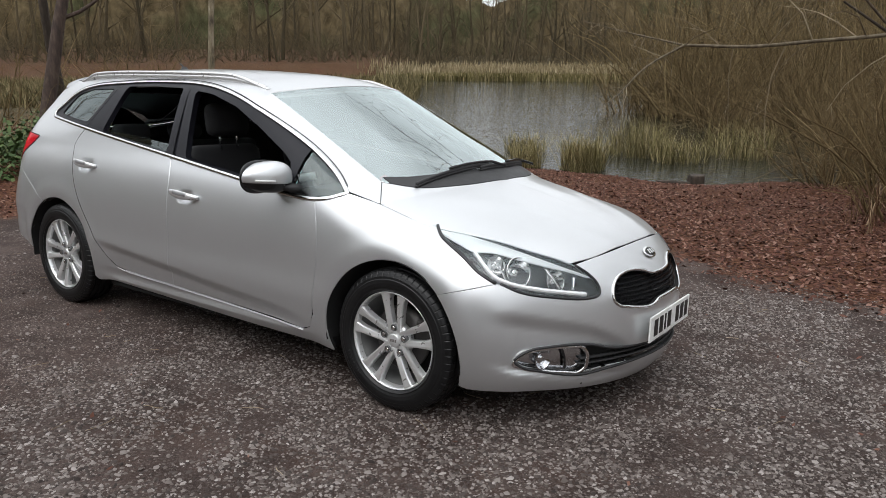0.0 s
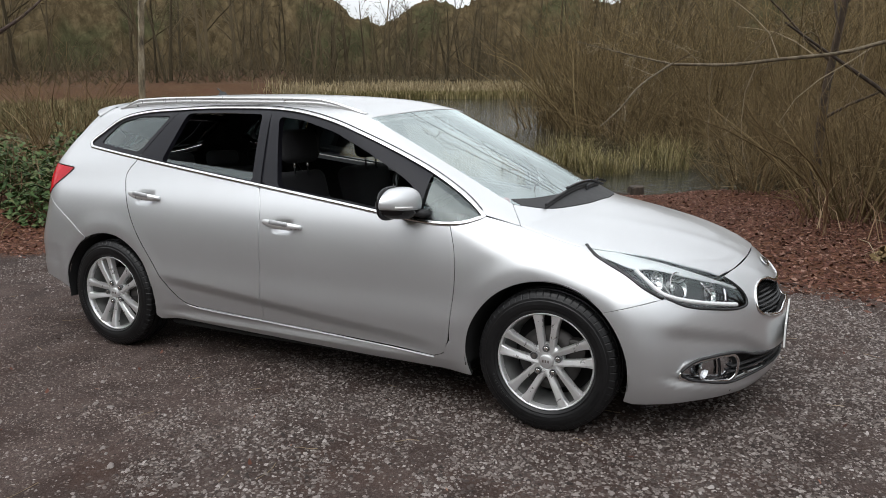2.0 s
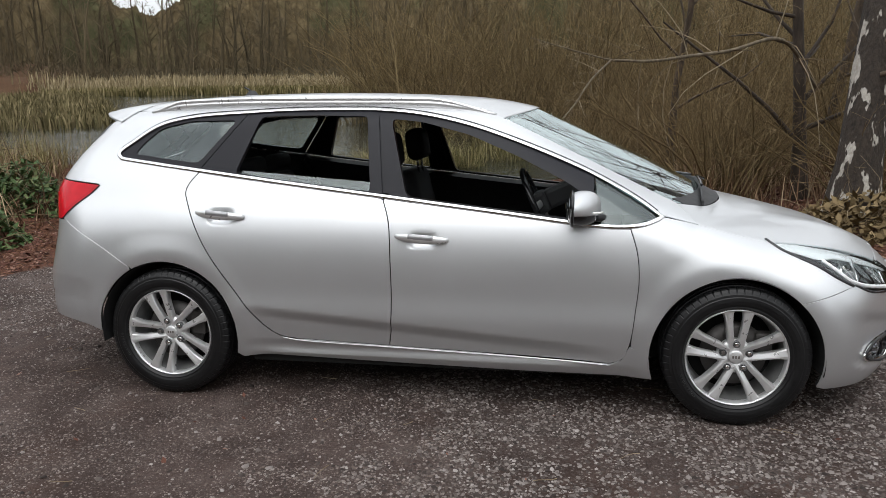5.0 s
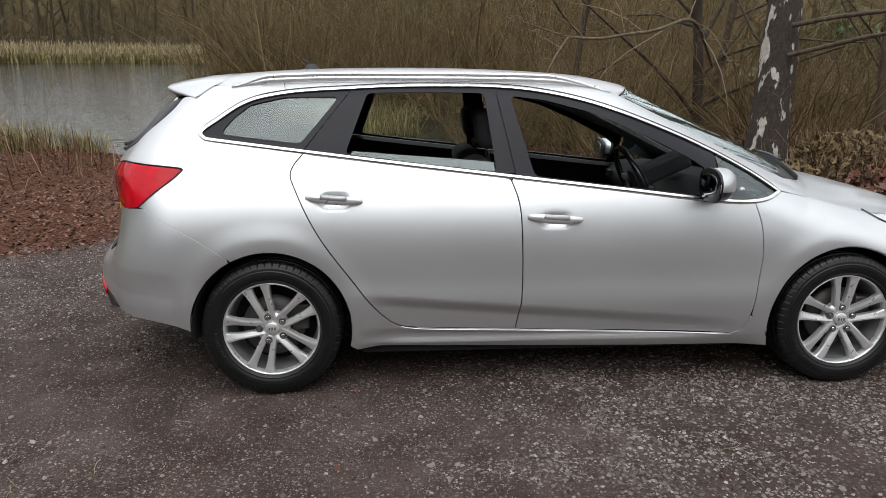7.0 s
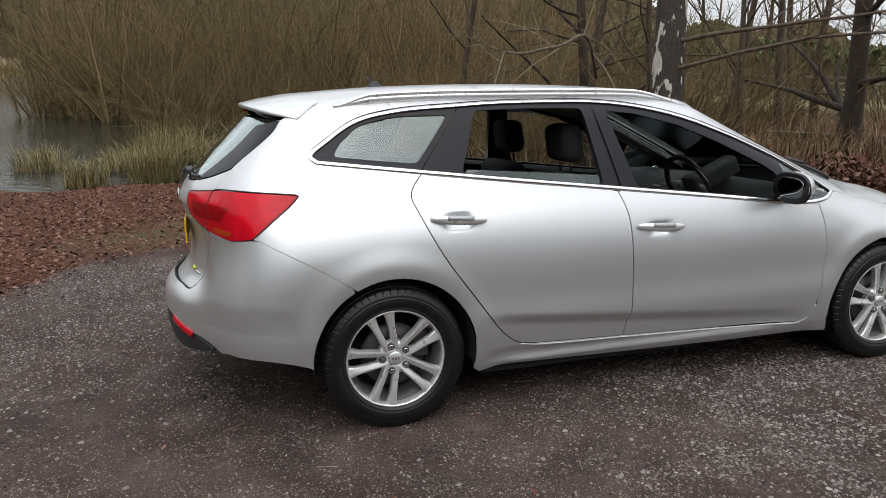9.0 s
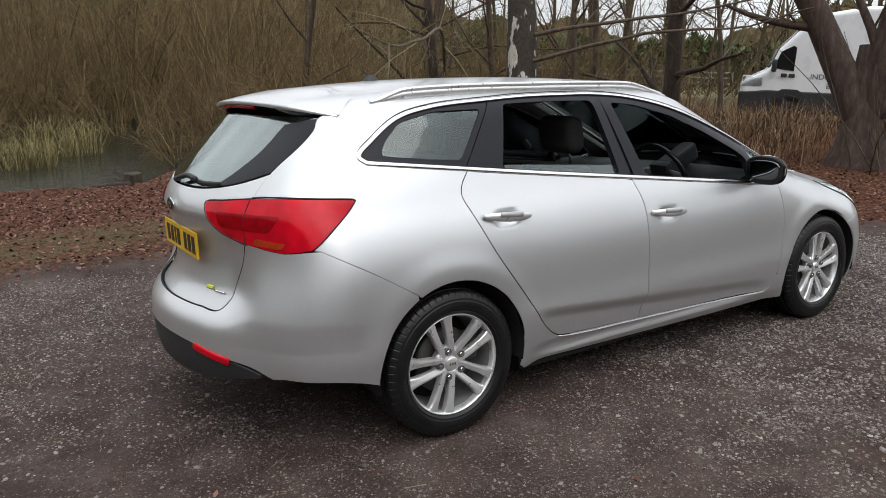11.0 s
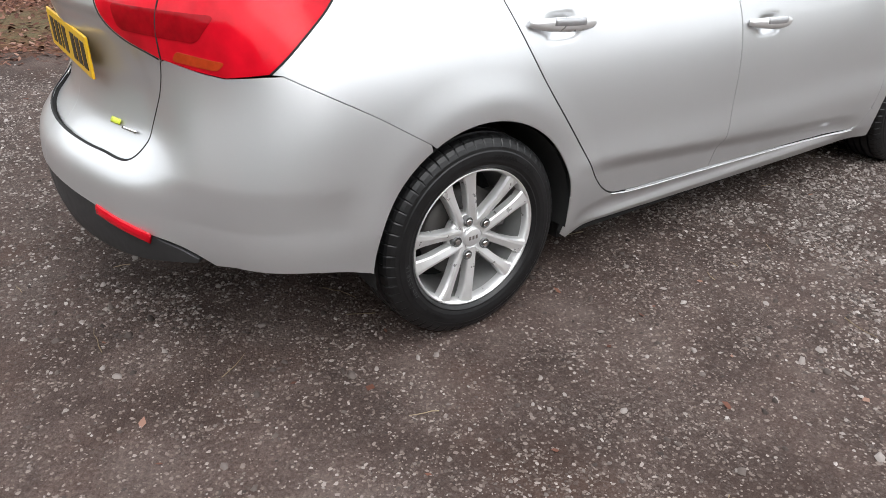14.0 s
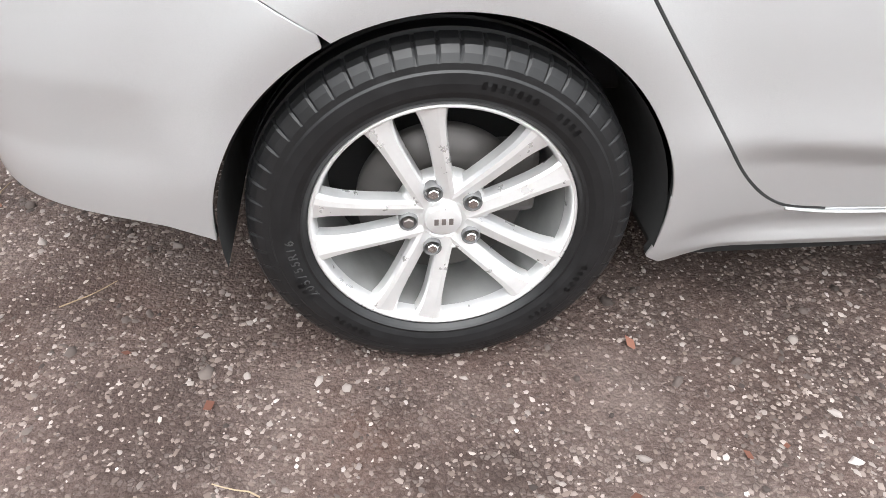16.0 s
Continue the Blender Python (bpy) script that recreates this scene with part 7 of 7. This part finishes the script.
def flakes(rng, px, py, pz, size, tilt):
    """Small curled four-sided leaves."""
    n = len(px)
    a = rng.uniform(0, 2 * math.pi, n)
    s = size * rng.uniform(0.5, 1.2, n)
    u = np.stack([np.cos(a), np.sin(a), rng.normal(0, tilt, n)], 1) * s[:, None]
    w = np.stack([-np.sin(a), np.cos(a), rng.normal(0, tilt, n)], 1) * (s * rng.uniform(0.4, 0.7, n))[:, None]
    c = np.stack([px, py, pz], 1)
    lift = np.stack([0 * s, 0 * s, s * rng.uniform(0.1, 0.5, n)], 1)
    v = np.stack([c - u, c - w + lift * 0.4, c + u + lift, c + w + lift * 0.4], 1).reshape(-1, 3)
    return v, np.arange(n * 4).reshape(-1, 4)


rng = np.random.default_rng(70)
px, py = rng.uniform(-9, 9, 150000), rng.uniform(-0.5, 11, 150000)
near = np.exp(-np.hypot(px, py - 3) / 7)
ok = (litter_at(px, py) + rng.normal(0, 0.12, len(px)) > 0.5) & (rng.uniform(0, 1, len(px)) < near * 1.6 * (1 - 0.75 * np.clip(mossy(px, py), 0, 1))) & (ground_height(px, py) > WATER - 0.02)
px, py = px[ok], py[ok]
v, f = flakes(rng, px, py, ground_height(px, py) + 0.005, 0.026, 0.3)
tagged(part("leaf_litter", fast_mesh("leaf_litter", v, f), DEAD_LEAF), "red-brown fallen leaves thick on the bank", "leaves", "", "stuff")
px, py = rng.uniform(-5, 5, 420), rng.uniform(-4, 4, 420)
v, f = flakes(rng, px, py, ground_height(px, py) + 0.004, 0.015, 0.25)
tagged(part("stray_leaves", fast_mesh("stray_leaves", v, f), DEAD_LEAF), "stray dead leaves scattered on the gravel", "leaves", "", "stuff")


def clumps(rng, x, y, size):
    """Smooth random values between 0 and 1, about so many metres across."""
    g = rng.uniform(0, 1, (64, 64))
    u, w = x / size % 63, y / size % 63
    i, j = u.astype(int), w.astype(int)
    a, b = u - i, w - j
    a, b = a * a * (3 - 2 * a), b * b * (3 - 2 * b)
    return (g[i, j] * (1 - a) + g[i + 1, j] * a) * (1 - b) + (g[i, j + 1] * (1 - a) + g[i + 1, j + 1] * a) * b


def chips(seed, count, area, size, spread=0.5, rounded=False, even=False):
    """Crushed stones, flat-topped and half sunk, lying in drifts with trodden soil between."""
    rng = np.random.default_rng(seed)
    px, py = rng.uniform(area[0], area[1], count), rng.uniform(area[2], area[3], count)
    drift = 0.45 * clumps(np.random.default_rng(5), px, py, 0.16) + 0.30 * clumps(np.random.default_rng(6), px, py, 0.5) + 0.25 * clumps(np.random.default_rng(7), px, py, 1.4)
    drift = drift + 0.22 * step(-0.9, 0.9, px + 0.5 * np.sin(py * 1.1)) - 0.08
    wob = 0.5 * clumps(np.random.default_rng(8), px, py, 0.7)
    inset = np.minimum(np.minimum(px - area[0], area[1] - px), np.minimum(py - area[2], area[3] - py)) - wob
    keep = (rng.uniform(0, 1, count) < ((0.5 if even else 0.20) + 0.80 * step(0.34, 0.66, drift)) * step(0.0, 0.9 if not even else 0.5, inset)) & (litter_at(px, py) < 0.62)
    px, py = px[keep], py[keep]
    n = len(px)
    s = size * np.minimum(np.exp(rng.normal(0, spread, n)), 2.1) * (1 - 0.22 * step(0.4, -0.8, px) * (1 - rounded))
    o = np.array([(1, 0, 0), (0.35, 0.9, 0), (-0.75, 0.6, 0), (-0.75, -0.6, 0), (0.35, -0.9, 0)], float)
    if rounded:
        o = np.vstack([o, o * 0.72 + (0.05, 0.03, 0.62), [(0.05, 0.03, 0.85)]])
        t = np.array([(i, (i + 1) % 5, 5 + (i + 1) % 5) for i in range(5)] + [(i, 5 + (i + 1) % 5, 5 + i) for i in range(5)] + [(5 + i, 5 + (i + 1) % 5, 10) for i in range(5)])
    else:
        o = np.array([(1, 0.1, 0), (0.25, 0.9, 0), (-0.8, 0.6, 0), (-0.8, -0.55, 0), (0.3, -0.95, 0), (0.1, 0.05, 0.75)], float)
        t = np.array([(0, 1, 5), (1, 2, 5), (2, 3, 5), (3, 4, 5), (4, 0, 5)])
    k = len(o)
    v = o[None] * rng.uniform(0.75, 1.2, (n, k, 1)) + rng.normal(0, 0.08, (n, k, 3))
    v *= np.stack([rng.uniform(0.75, 1.35, n), rng.uniform(0.65, 1.0, n), rng.uniform(0.55, 1.05, n)], 1)[:, None, :]
    v[:, :, 2] += v[:, :, 0] * rng.normal(0, 0.17, n)[:, None] + v[:, :, 1] * rng.normal(0, 0.17, n)[:, None]
    a = rng.uniform(0, 2 * math.pi, n)
    c, q = np.cos(a)[:, None], np.sin(a)[:, None]
    v = np.stack([v[:, :, 0] * c - v[:, :, 1] * q, v[:, :, 0] * q + v[:, :, 1] * c, v[:, :, 2]], 2) * s[:, None, None]
    v += np.stack([px, py, ground_height(px, py) + s * 0.03], 1)[:, None, :]
    return v.reshape(-1, 3), (np.arange(n)[:, None, None] * k + t[None]).reshape(-1, 3)


v, f = chips(80, 130000, (-5.0, 4.8, -4.0, 3.8), 0.0052, 0.42)
tagged(part("gravel", fast_mesh("gravel", v, f), CHIP), "loose crushed grey gravel in drifts on brown grit", "gravel", "", "stuff")
v, f = chips(84, 215000, (-0.9, 4.7, -3.4, 2.9), 0.0068, 0.38)
tagged(part("dense_gravel", fast_mesh("dense_gravel", v, f), CHIP), "thick drifts of crushed grey gravel ahead of the car", "gravel", "", "stuff")
v, f = chips(82, 120000, (-3.8, 0.4, -3.0, 0.3), 0.0046, 0.42, False, True)
tagged(part("fine_gravel", fast_mesh("fine_gravel", v, f), GRIT), "fine pale grit beside the rear wheel", "gravel", "", "stuff")
v, f = chips(86, 60000, (-4.6, -1.3, -0.7, 3.5), 0.0072, 0.36, False, True)
tagged(part("loose_gravel", fast_mesh("loose_gravel", v, f), CHIP), "loose crushed gravel behind the car's tail", "gravel", "", "stuff")
v, f = chips(81, 6000, (-5.0, 5.0, -4.0, 3.8), 0.0088, 0.32, True, True)
tagged(part("larger_stones", fast_mesh("larger_stones", v, f), CHIP), "larger pale stones among the gravel", "gravel", "", "stuff")
rng = np.random.default_rng(83)
lines = []
for i in range(120):
    x, y, a = rng.uniform(-3.2, 3.5), rng.uniform(-2.6, 2.0), rng.uniform(0, 6.28)
    p = limb(rng, (x, y, 0), (math.cos(a), math.sin(a), 0), rng.uniform(0.03, 0.16), 5, 0.18)
    p[:, 2] = ground_height(p[:, 0], p[:, 1]) + 0.006
    lines.append((p, 0.0017, 0.001))
v, f = tubes(lines, 4)
tagged(part("stray_twigs", fast_mesh("stray_twigs", v, f), PALE_TWIG), "thin dry twigs lying on the gravel", "twigs", "", "stuff")

# brambles beyond the tail
rng = np.random.default_rng(90)
for i, (x, y, r, h) in enumerate(((-6.0, 2.6, 0.9, 0.55), (-7.2, 3.6, 1.1, 0.7), (-7.6, 2.2, 1.0, 0.6), (-9.0, 3.4, 1.2, 0.7), (-6.6, 4.6, 0.8, 0.5), (-9.4, 1.6, 1.2, 0.7))):
    n = 2200
    a, q = rng.uniform(0, 2 * math.pi, n), np.sqrt(rng.uniform(0, 1, n))
    px, py = x + r * q * np.cos(a), y + r * q * np.sin(a)
    pz = ground_height(px, py) + 1.3 * h * (1 - q**2) * rng.uniform(0.35, 1.1, n) * (0.75 + 0.25 * np.sin(px * 5) * np.sin(py * 6))
    v, f = flakes(rng, px, py, pz, 0.048, 0.5)
    o = tagged(new("bramble"), "low green bramble and ivy mound over leaf litter", "bramble", "bramble mounds", "thing")
    part("foliage", fast_mesh("foliage", v, f), GREEN_LEAF, o)
    lines = [(limb(rng, (x + rng.normal(0, r * 0.4), y + rng.normal(0, r * 0.4), gz(x, y)), (rng.normal(), rng.normal(), 1.2), 1.5, 8, 0.2, 0.22), 0.006, 0.003) for _ in range(26)]
    v, f = tubes(lines, 4)
    part("stem_tangle", fast_mesh("stem_tangle", v, f), TWIG, o)

for i, (x, y, r, h) in enumerate(((3.7, 4.5, 0.8, 0.40), (4.7, 3.7, 0.9, 0.42), (4.9, 5.2, 0.9, 0.5), (5.9, 3.9, 1.0, 0.45))):
    n = 1500
    a, q = rng.uniform(0, 2 * math.pi, n), np.sqrt(rng.uniform(0, 1, n))
    px, py = x + r * q * np.cos(a), y + r * q * np.sin(a)
    pz = ground_height(px, py) + h * (1 - q**2) * rng.uniform(0.1, 1.1, n)
    o = tagged(new("bracken"), "collapsed mound of dead rust-brown bracken", "bracken", "bracken mounds", "thing")
    part("dead_fronds", fast_mesh("dead_fronds", *flakes(rng, px, py, pz, 0.050, 0.6)), DEAD_LEAF if i % 2 else OCHRE_TWIG, o)
    stems_of = [(limb(rng, (x + rng.normal(0, r * 0.4), y + rng.normal(0, r * 0.4), gz(x, y)), (rng.normal(), rng.normal(), 1.0), 0.9, 7, 0.2, 0.22), 0.005, 0.002) for _ in range(40)]
    part("stem_tangle", fast_mesh("stem_tangle", *tubes(stems_of, 4)), PALE_TWIG, o)

# ---- far woods: standing trees before a wooded slope ----
rng = np.random.default_rng(95)
low, high = [], []
for i in range(245):
    a = radians(112 + (i - 230) * 1.3) if i >= 230 else radians(rng.uniform(20, 165)) if i < 185 else radians(rng.uniform(165, 380))
    d = rng.uniform(58, 84) if i < 185 else rng.uniform(24, 42)
    deg = math.degrees(a) % 360
    h = rng.uniform(9, 15) if i < 185 else rng.uniform(14, 22)
    if 109 < deg < 132:
        h = h * 0.5 + 0.08 * abs(deg - 121)
        d += 4
    if i >= 230:
        d, h = 78, rng.uniform(7.8, 10.5)
    if 25 < deg < 62:
        h, d = h * 0.7, d - 20
    x, y = d * math.cos(a), d * math.sin(a)
    z = gz(x, y)
    t = (limb(rng, (x, y, z - 0.3), (rng.normal(0, 0.06), rng.normal(0, 0.06), 1), h, 7, 0.05), rng.uniform(0.10, 0.22), 0.03)
    low.append(t)
    lv = crown_lines(rng, [t], 3, (9, 4, 1), 0.42, 42, 0.1, 0.45, 0.18, 0.0, 0.02)
    high += lv[0] + lv[1] + lv[2]
v, f = tubes(low, 5)
v2, f2 = tubes(high, 3)
tagged(part("far_trees", fast_mesh("far_trees", np.vstack([v, v2]), np.vstack([f, f2 + len(v)])), FAR_TWIG), "bare brown woodland around the pond", "woods", "", "stuff")
# young growth at their feet
lines = []
for i in range(5200):
    a = radians(rng.uniform(18, 165))
    d = rng.uniform(57, 76)
    if radians(25) < a < radians(62):
        d -= 22
    x, y = d * math.cos(a), d * math.sin(a)
    lines.append((limb(rng, (x, y, max(gz(x, y), WATER) - 0.1), (rng.normal(0, 0.6), rng.normal(0, 0.6), 1), rng.uniform(1.5, 4.5), 5, 0.30), 0.034, 0.012))
v, f = tubes(lines, 3)
tagged(part("far_undergrowth", fast_mesh("far_undergrowth", v, f), FAR_TWIG), "brown scrub at the foot of the far woods", "woods", "", "stuff")

# wooded slope that closes the view
n = Nodes("distant_woods")
f1 = n.noise(0.9, 9.0, 0.72, True, (1.0, 1.0, 0.5))
f2 = n.noise(0.12, 3.0, 0.5, True)
brown = n.ramp(f1, [(0.32, (0.034, 0.026, 0.014)), (0.5, (0.080, 0.060, 0.033)), (0.68, (0.14, 0.108, 0.062))])
green = n.ramp(f1, [(0.32, (0.018, 0.024, 0.012)), (0.6, (0.045, 0.058, 0.028)), (0.75, (0.075, 0.08, 0.04))])
n.color(n.mix(n.ramp(f2, [(0.5, 0.0), (0.62, 0.6)]), brown, green)).set(Roughness=1.0, Specular_IOR_Level=0.0)
n.bump(f1, 0.5, 0.4)
az = np.radians(np.linspace(0, 360, 2881))
deg = np.degrees(az)
rise = 11.0 + 1.0 * np.sin(az * 9) + 0.8 * np.sin(az * 23 + 1) + 0.6 * np.sin(az * 61 + 2)
rg = np.random.default_rng(96)
for step_n, amp in ((24, 0.45), (8, 0.22), (2, 0.16), (1, 0.14)):
    knots = rg.normal(0, amp, len(az) // step_n + 2)
    rise = rise + np.interp(np.arange(len(az)), np.arange(len(knots)) * step_n, knots)
rise = rise + 0.8 - 1.0 * np.exp(-(((deg - 121) / 11) ** 4)) - 2.9 * np.exp(-(((deg - 122.3) / 3.3) ** 2)) - 8.0 * np.exp(-(((deg - 44) / 15) ** 4))
# unseen close rise behind the car park, added to block low sky light
behind = step(168, 200, deg) * step(325, 285, deg)
rise = rise + behind * 3.6
ringv = []
for k, (rad, u) in enumerate(((90, -0.1), (91, 0.25), (93, 0.5), (95, 0.75), (98, 0.93), (102, 1.0))):
    wob = 0.5 * np.sin(az * 37 + k * 2) + 0.3 * np.sin(az * 83 + k)
    away = (rad + wob) * (1 - 0.59 * behind)
    ringv.append(np.stack([away * np.cos(az), away * np.sin(az), -1 + (rise + 1) * u], 1))
v = np.array(ringv).reshape(-1, 3)
c = len(az)
ii, jj = np.meshgrid(np.arange(5), np.arange(c - 1), indexing="ij")
ii, jj = ii.ravel(), jj.ravel()
f = np.stack([ii * c + jj, ii * c + jj + 1, (ii + 1) * c + jj + 1, (ii + 1) * c + jj], 1)
tagged(part("backdrop", fast_mesh("backdrop", v, f, True), n.m), "distant wooded slope of bare brown trees, with an unseen close part that blocks low sky", "woods", "", "structure")


# ---- van, wall, field fence, hedge and stump ----
WHITE = plain("white_van_paint", (0.74, 0.75, 0.76), 0.28, 0.0, 0.05, 3.0, Coat_Weight=0.6, Coat_Roughness=0.1)


def prism(outline, y0, y1, bevel):
    """A side outline of (x, z) given width, its edges rounded."""
    bm = bmesh.new()
    face = bm.faces.new([bm.verts.new((x, y0, z)) for x, z in outline])
    got = bmesh.ops.extrude_face_region(bm, geom=[face])
    bmesh.ops.translate(bm, verts=[g for g in got["geom"] if isinstance(g, bmesh.types.BMVert)], vec=(0, y1 - y0, 0))
    bmesh.ops.recalc_face_normals(bm, faces=bm.faces)
    rim = [e for e in bm.edges if abs(e.verts[0].co.y - e.verts[1].co.y) < 1e-6]
    bmesh.ops.bevel(bm, geom=rim, offset=bevel, segments=4, affect="EDGES", profile=0.5)
    return bm


van = tagged(new("panel_van"), "white high-roof panel van with dark lower sides", "van", "", "thing")
van.matrix_world = pose(11.25, 6.85, gz(11.8, 6.0) - 0.02, 0, 0, 124.8)
part("body", prism([(0.0, 0.58), (0.02, 0.86), (-0.08, 0.96), (-0.44, 1.14), (-0.52, 1.22), (-0.66, 1.60), (-1.04, 2.02), (-1.40, 2.30), (-2.2, 2.45), (-5.6, 2.48), (-5.72, 2.38), (-5.78, 0.58)], -2.0, 0.0, 0.10), WHITE, van)
# black skirt, its top raised to stand for shade below the bonnet too
part("lower_side", prism([(0.03, 0.28), (0.04, 0.70), (-0.5, 0.76), (-5.80, 0.72), (-5.80, 0.28)], -2.02, 0.015, 0.05), TRIM, van, "black plastic lower side, raised to take in the shade below the bonnet")
part("windscreen", prism([(-0.49, 1.20), (-0.505, 1.24), (-0.645, 1.60), (-1.02, 2.02), (-1.05, 1.99), (-0.70, 1.56), (-0.56, 1.22)], -1.88, -0.12, 0.01), GLOSS_BLACK, van)
part("door_window", prism([(-0.58, 1.20), (-0.70, 1.54), (-0.92, 1.66), (-0.98, 1.62), (-0.98, 1.15)], -0.02, 0.012, 0.004), GLOSS_BLACK, van, "dark cab door window")
part("door_mirror", cushion(bmesh.new(), (-0.64, 0.04, 1.12), (-0.54, 0.20, 1.38), 0.04), TRIM, van)
for x in (-0.80, -0.95):
    part("door_handle", cushion(bmesh.new(), (x - 0.06, -0.01, 1.02), (x + 0.06, 0.03, 1.10), 0.02), TRIM, van)
part("headlamp", cushion(bmesh.new(), (-0.42, -0.30, 0.80), (0.0, 0.012, 1.04), 0.05), LENS, van)
for x in (-0.95, -4.45):
    for y in (-0.10, -1.90):
        v, f = lathe([(-0.10, 0.20), (-0.10, 0.32), (-0.06, 0.345), (0.06, 0.345), (0.10, 0.32), (0.10, 0.20), (0.04, 0.19), (0.04, 0.0)], 40)
        part("wheel", mesh_of("wheel", v.reshape(-1, 3) + (x, y + (0.02 if y > -1 else -0.02), 0.345), f), RUBBER, van)
part("arch_trim", prism([(-0.52, 0.40), (-0.62, 0.66), (-0.80, 0.78), (-1.10, 0.78), (-1.28, 0.66), (-1.38, 0.40)], -0.05, 0.020, 0.01), TRIM, van)
part("yellow_band", prism([(-3.05, 1.42), (-3.05, 1.50), (-5.70, 1.50), (-5.70, 1.42)], -0.01, 0.006, 0.001), plain("yellow_vinyl", (0.72, 0.62, 0.06), 0.4), van, "yellow vinyl band")
LETTER = plain("grey_vinyl_letters", (0.06, 0.065, 0.075), 0.5)


def words(text, x, z, size):
    cu = bpy.data.curves.new("lettering", "FONT")
    cu.body, cu.size, cu.extrude = text, size, 0.002
    cu.materials.append(LETTER)
    o = new("lettering", cu)
    o.parent = van
    o.matrix_local = pose(x, 0.006, z, 90, 0, 180)
    return tagged(o, "dark grey printed words")


words("INDUSTRIAL DO", -1.30, 1.00, 0.15)
words("BAY SPECI", -1.62, 0.82, 0.14)
for i, (x0, x1, z0, z1) in enumerate(((-3.2, -3.5, 1.62, 2.02), (-3.6, -3.9, 1.62, 2.02), (-4.0, -4.3, 1.62, 2.02), (-3.2, -3.32, 1.12, 1.34), (-3.4, -3.52, 1.12, 1.34), (-3.6, -3.72, 1.12, 1.34), (-3.8, -3.92, 1.12, 1.34), (-3.15, -4.4, 0.86, 0.92))):
    part("letter_bar", prism([(x0, z0), (x0, z1), (x1, z1), (x1, z0)], -0.005, 0.006, 0.001), LETTER, van)

n = Nodes("mossy_concrete")
f1, f2 = n.noise(3.0, 6.0), n.noise(28.0, 6.0)
n.color(n.mix(n.ramp(f1, [(0.42, 0.0), (0.56, 1.0)]), n.ramp(f2, [(0.3, (0.05, 0.042, 0.034)), (0.7, (0.13, 0.11, 0.09))]), n.ramp(f2, [(0.3, (0.04, 0.055, 0.015)), (0.7, (0.12, 0.14, 0.035))]))).set(Roughness=0.95)
n.bump(f2, 0.8, 0.03)
b = bmesh.new()
box(b, (0, -0.14, -0.35), (3.6, 0.14, 0.30), 0.03)
bmesh.ops.subdivide_edges(b, edges=b.edges[:], cuts=3, use_grid_fill=True)
for q in b.verts:
    q.co += Vector(noise.noise_vector(q.co * 2.3)) * 0.025
wall = part("low_wall", b, n.m)
wall.matrix_world = pose(7.15, 6.9, gz(8.0, 6.5), 0, 0, -27)
tagged(wall, "low mossy concrete wall along the bank", "wall", "", "thing")

POST = bark("grey_fence_wood", (0.12, 0.105, 0.085), (0.24, 0.215, 0.18), (0.36, 0.33, 0.28))
fence = tagged(new("field_fence"), "grey post and rail fence along the field", "fence", "", "thing")
fx, fy = np.linspace(21.0, 34.5, 16), np.linspace(35.6, 23.9, 16)
tops = []
for x, y in zip(fx, fy):
    z = gz(x, y)
    o = part("post", box(bmesh.new(), (x - 0.06, y - 0.06, z - 0.2), (x + 0.06, y + 0.06, z + 1.15), 0.015), POST, fence)
    tops.append((x, y, z))
for h in (0.45, 0.78, 1.08):
    tube("rail", np.array(tops) + (0, 0, h), 0.035, POST, fence, "", 5, 0.05)
rng = np.random.default_rng(99)
u = rng.uniform(0, 1, 9000)
hx, hy = 26 + 27 * u + rng.normal(0, 0.9, 9000), 52 - 27 * u + rng.normal(0, 0.9, 9000)
hz = ground_height(hx, hy) + rng.uniform(0, 1, 9000) ** 0.7 * (2.7 + 0.4 * np.sin(hx * 0.9) + 0.3 * np.sin(hy * 2.1))
v, f = flakes(rng, hx, hy, hz, 0.30, 0.8)
tagged(part("hedge", fast_mesh("hedge", v, f), GREEN_LEAF), "dark evergreen hedge beyond the field", "hedge", "", "thing")
b = bmesh.new()
bmesh.ops.create_cone(b, cap_ends=True, segments=14, radius1=0.17, radius2=0.13, depth=0.26)
bmesh.ops.bevel(b, geom=b.edges[:], offset=0.012, segments=1, affect="EDGES")
for q in b.verts:
    q.co += Vector(noise.noise_vector(q.co * 9)) * 0.03
st = part("tree_stump", b, DARK_BARK)
st.location = (-0.55, 9.85, gz(-0.55, 9.85) + 0.11)
tagged(st, "short black stump at the water's edge", "stump", "", "thing")
lg = tube("fallen_branch", [(-1.2, 9.75, gz(-1.2, 9.75) + 0.03), (-0.9, 9.7, gz(-0.9, 9.7) + 0.06), (-0.62, 9.72, gz(-0.62, 9.72) + 0.05)], 0.05, DARK_BARK, None, "", 8)
tagged(lg, "short dark branch lying by the stump", "branch", "", "thing")
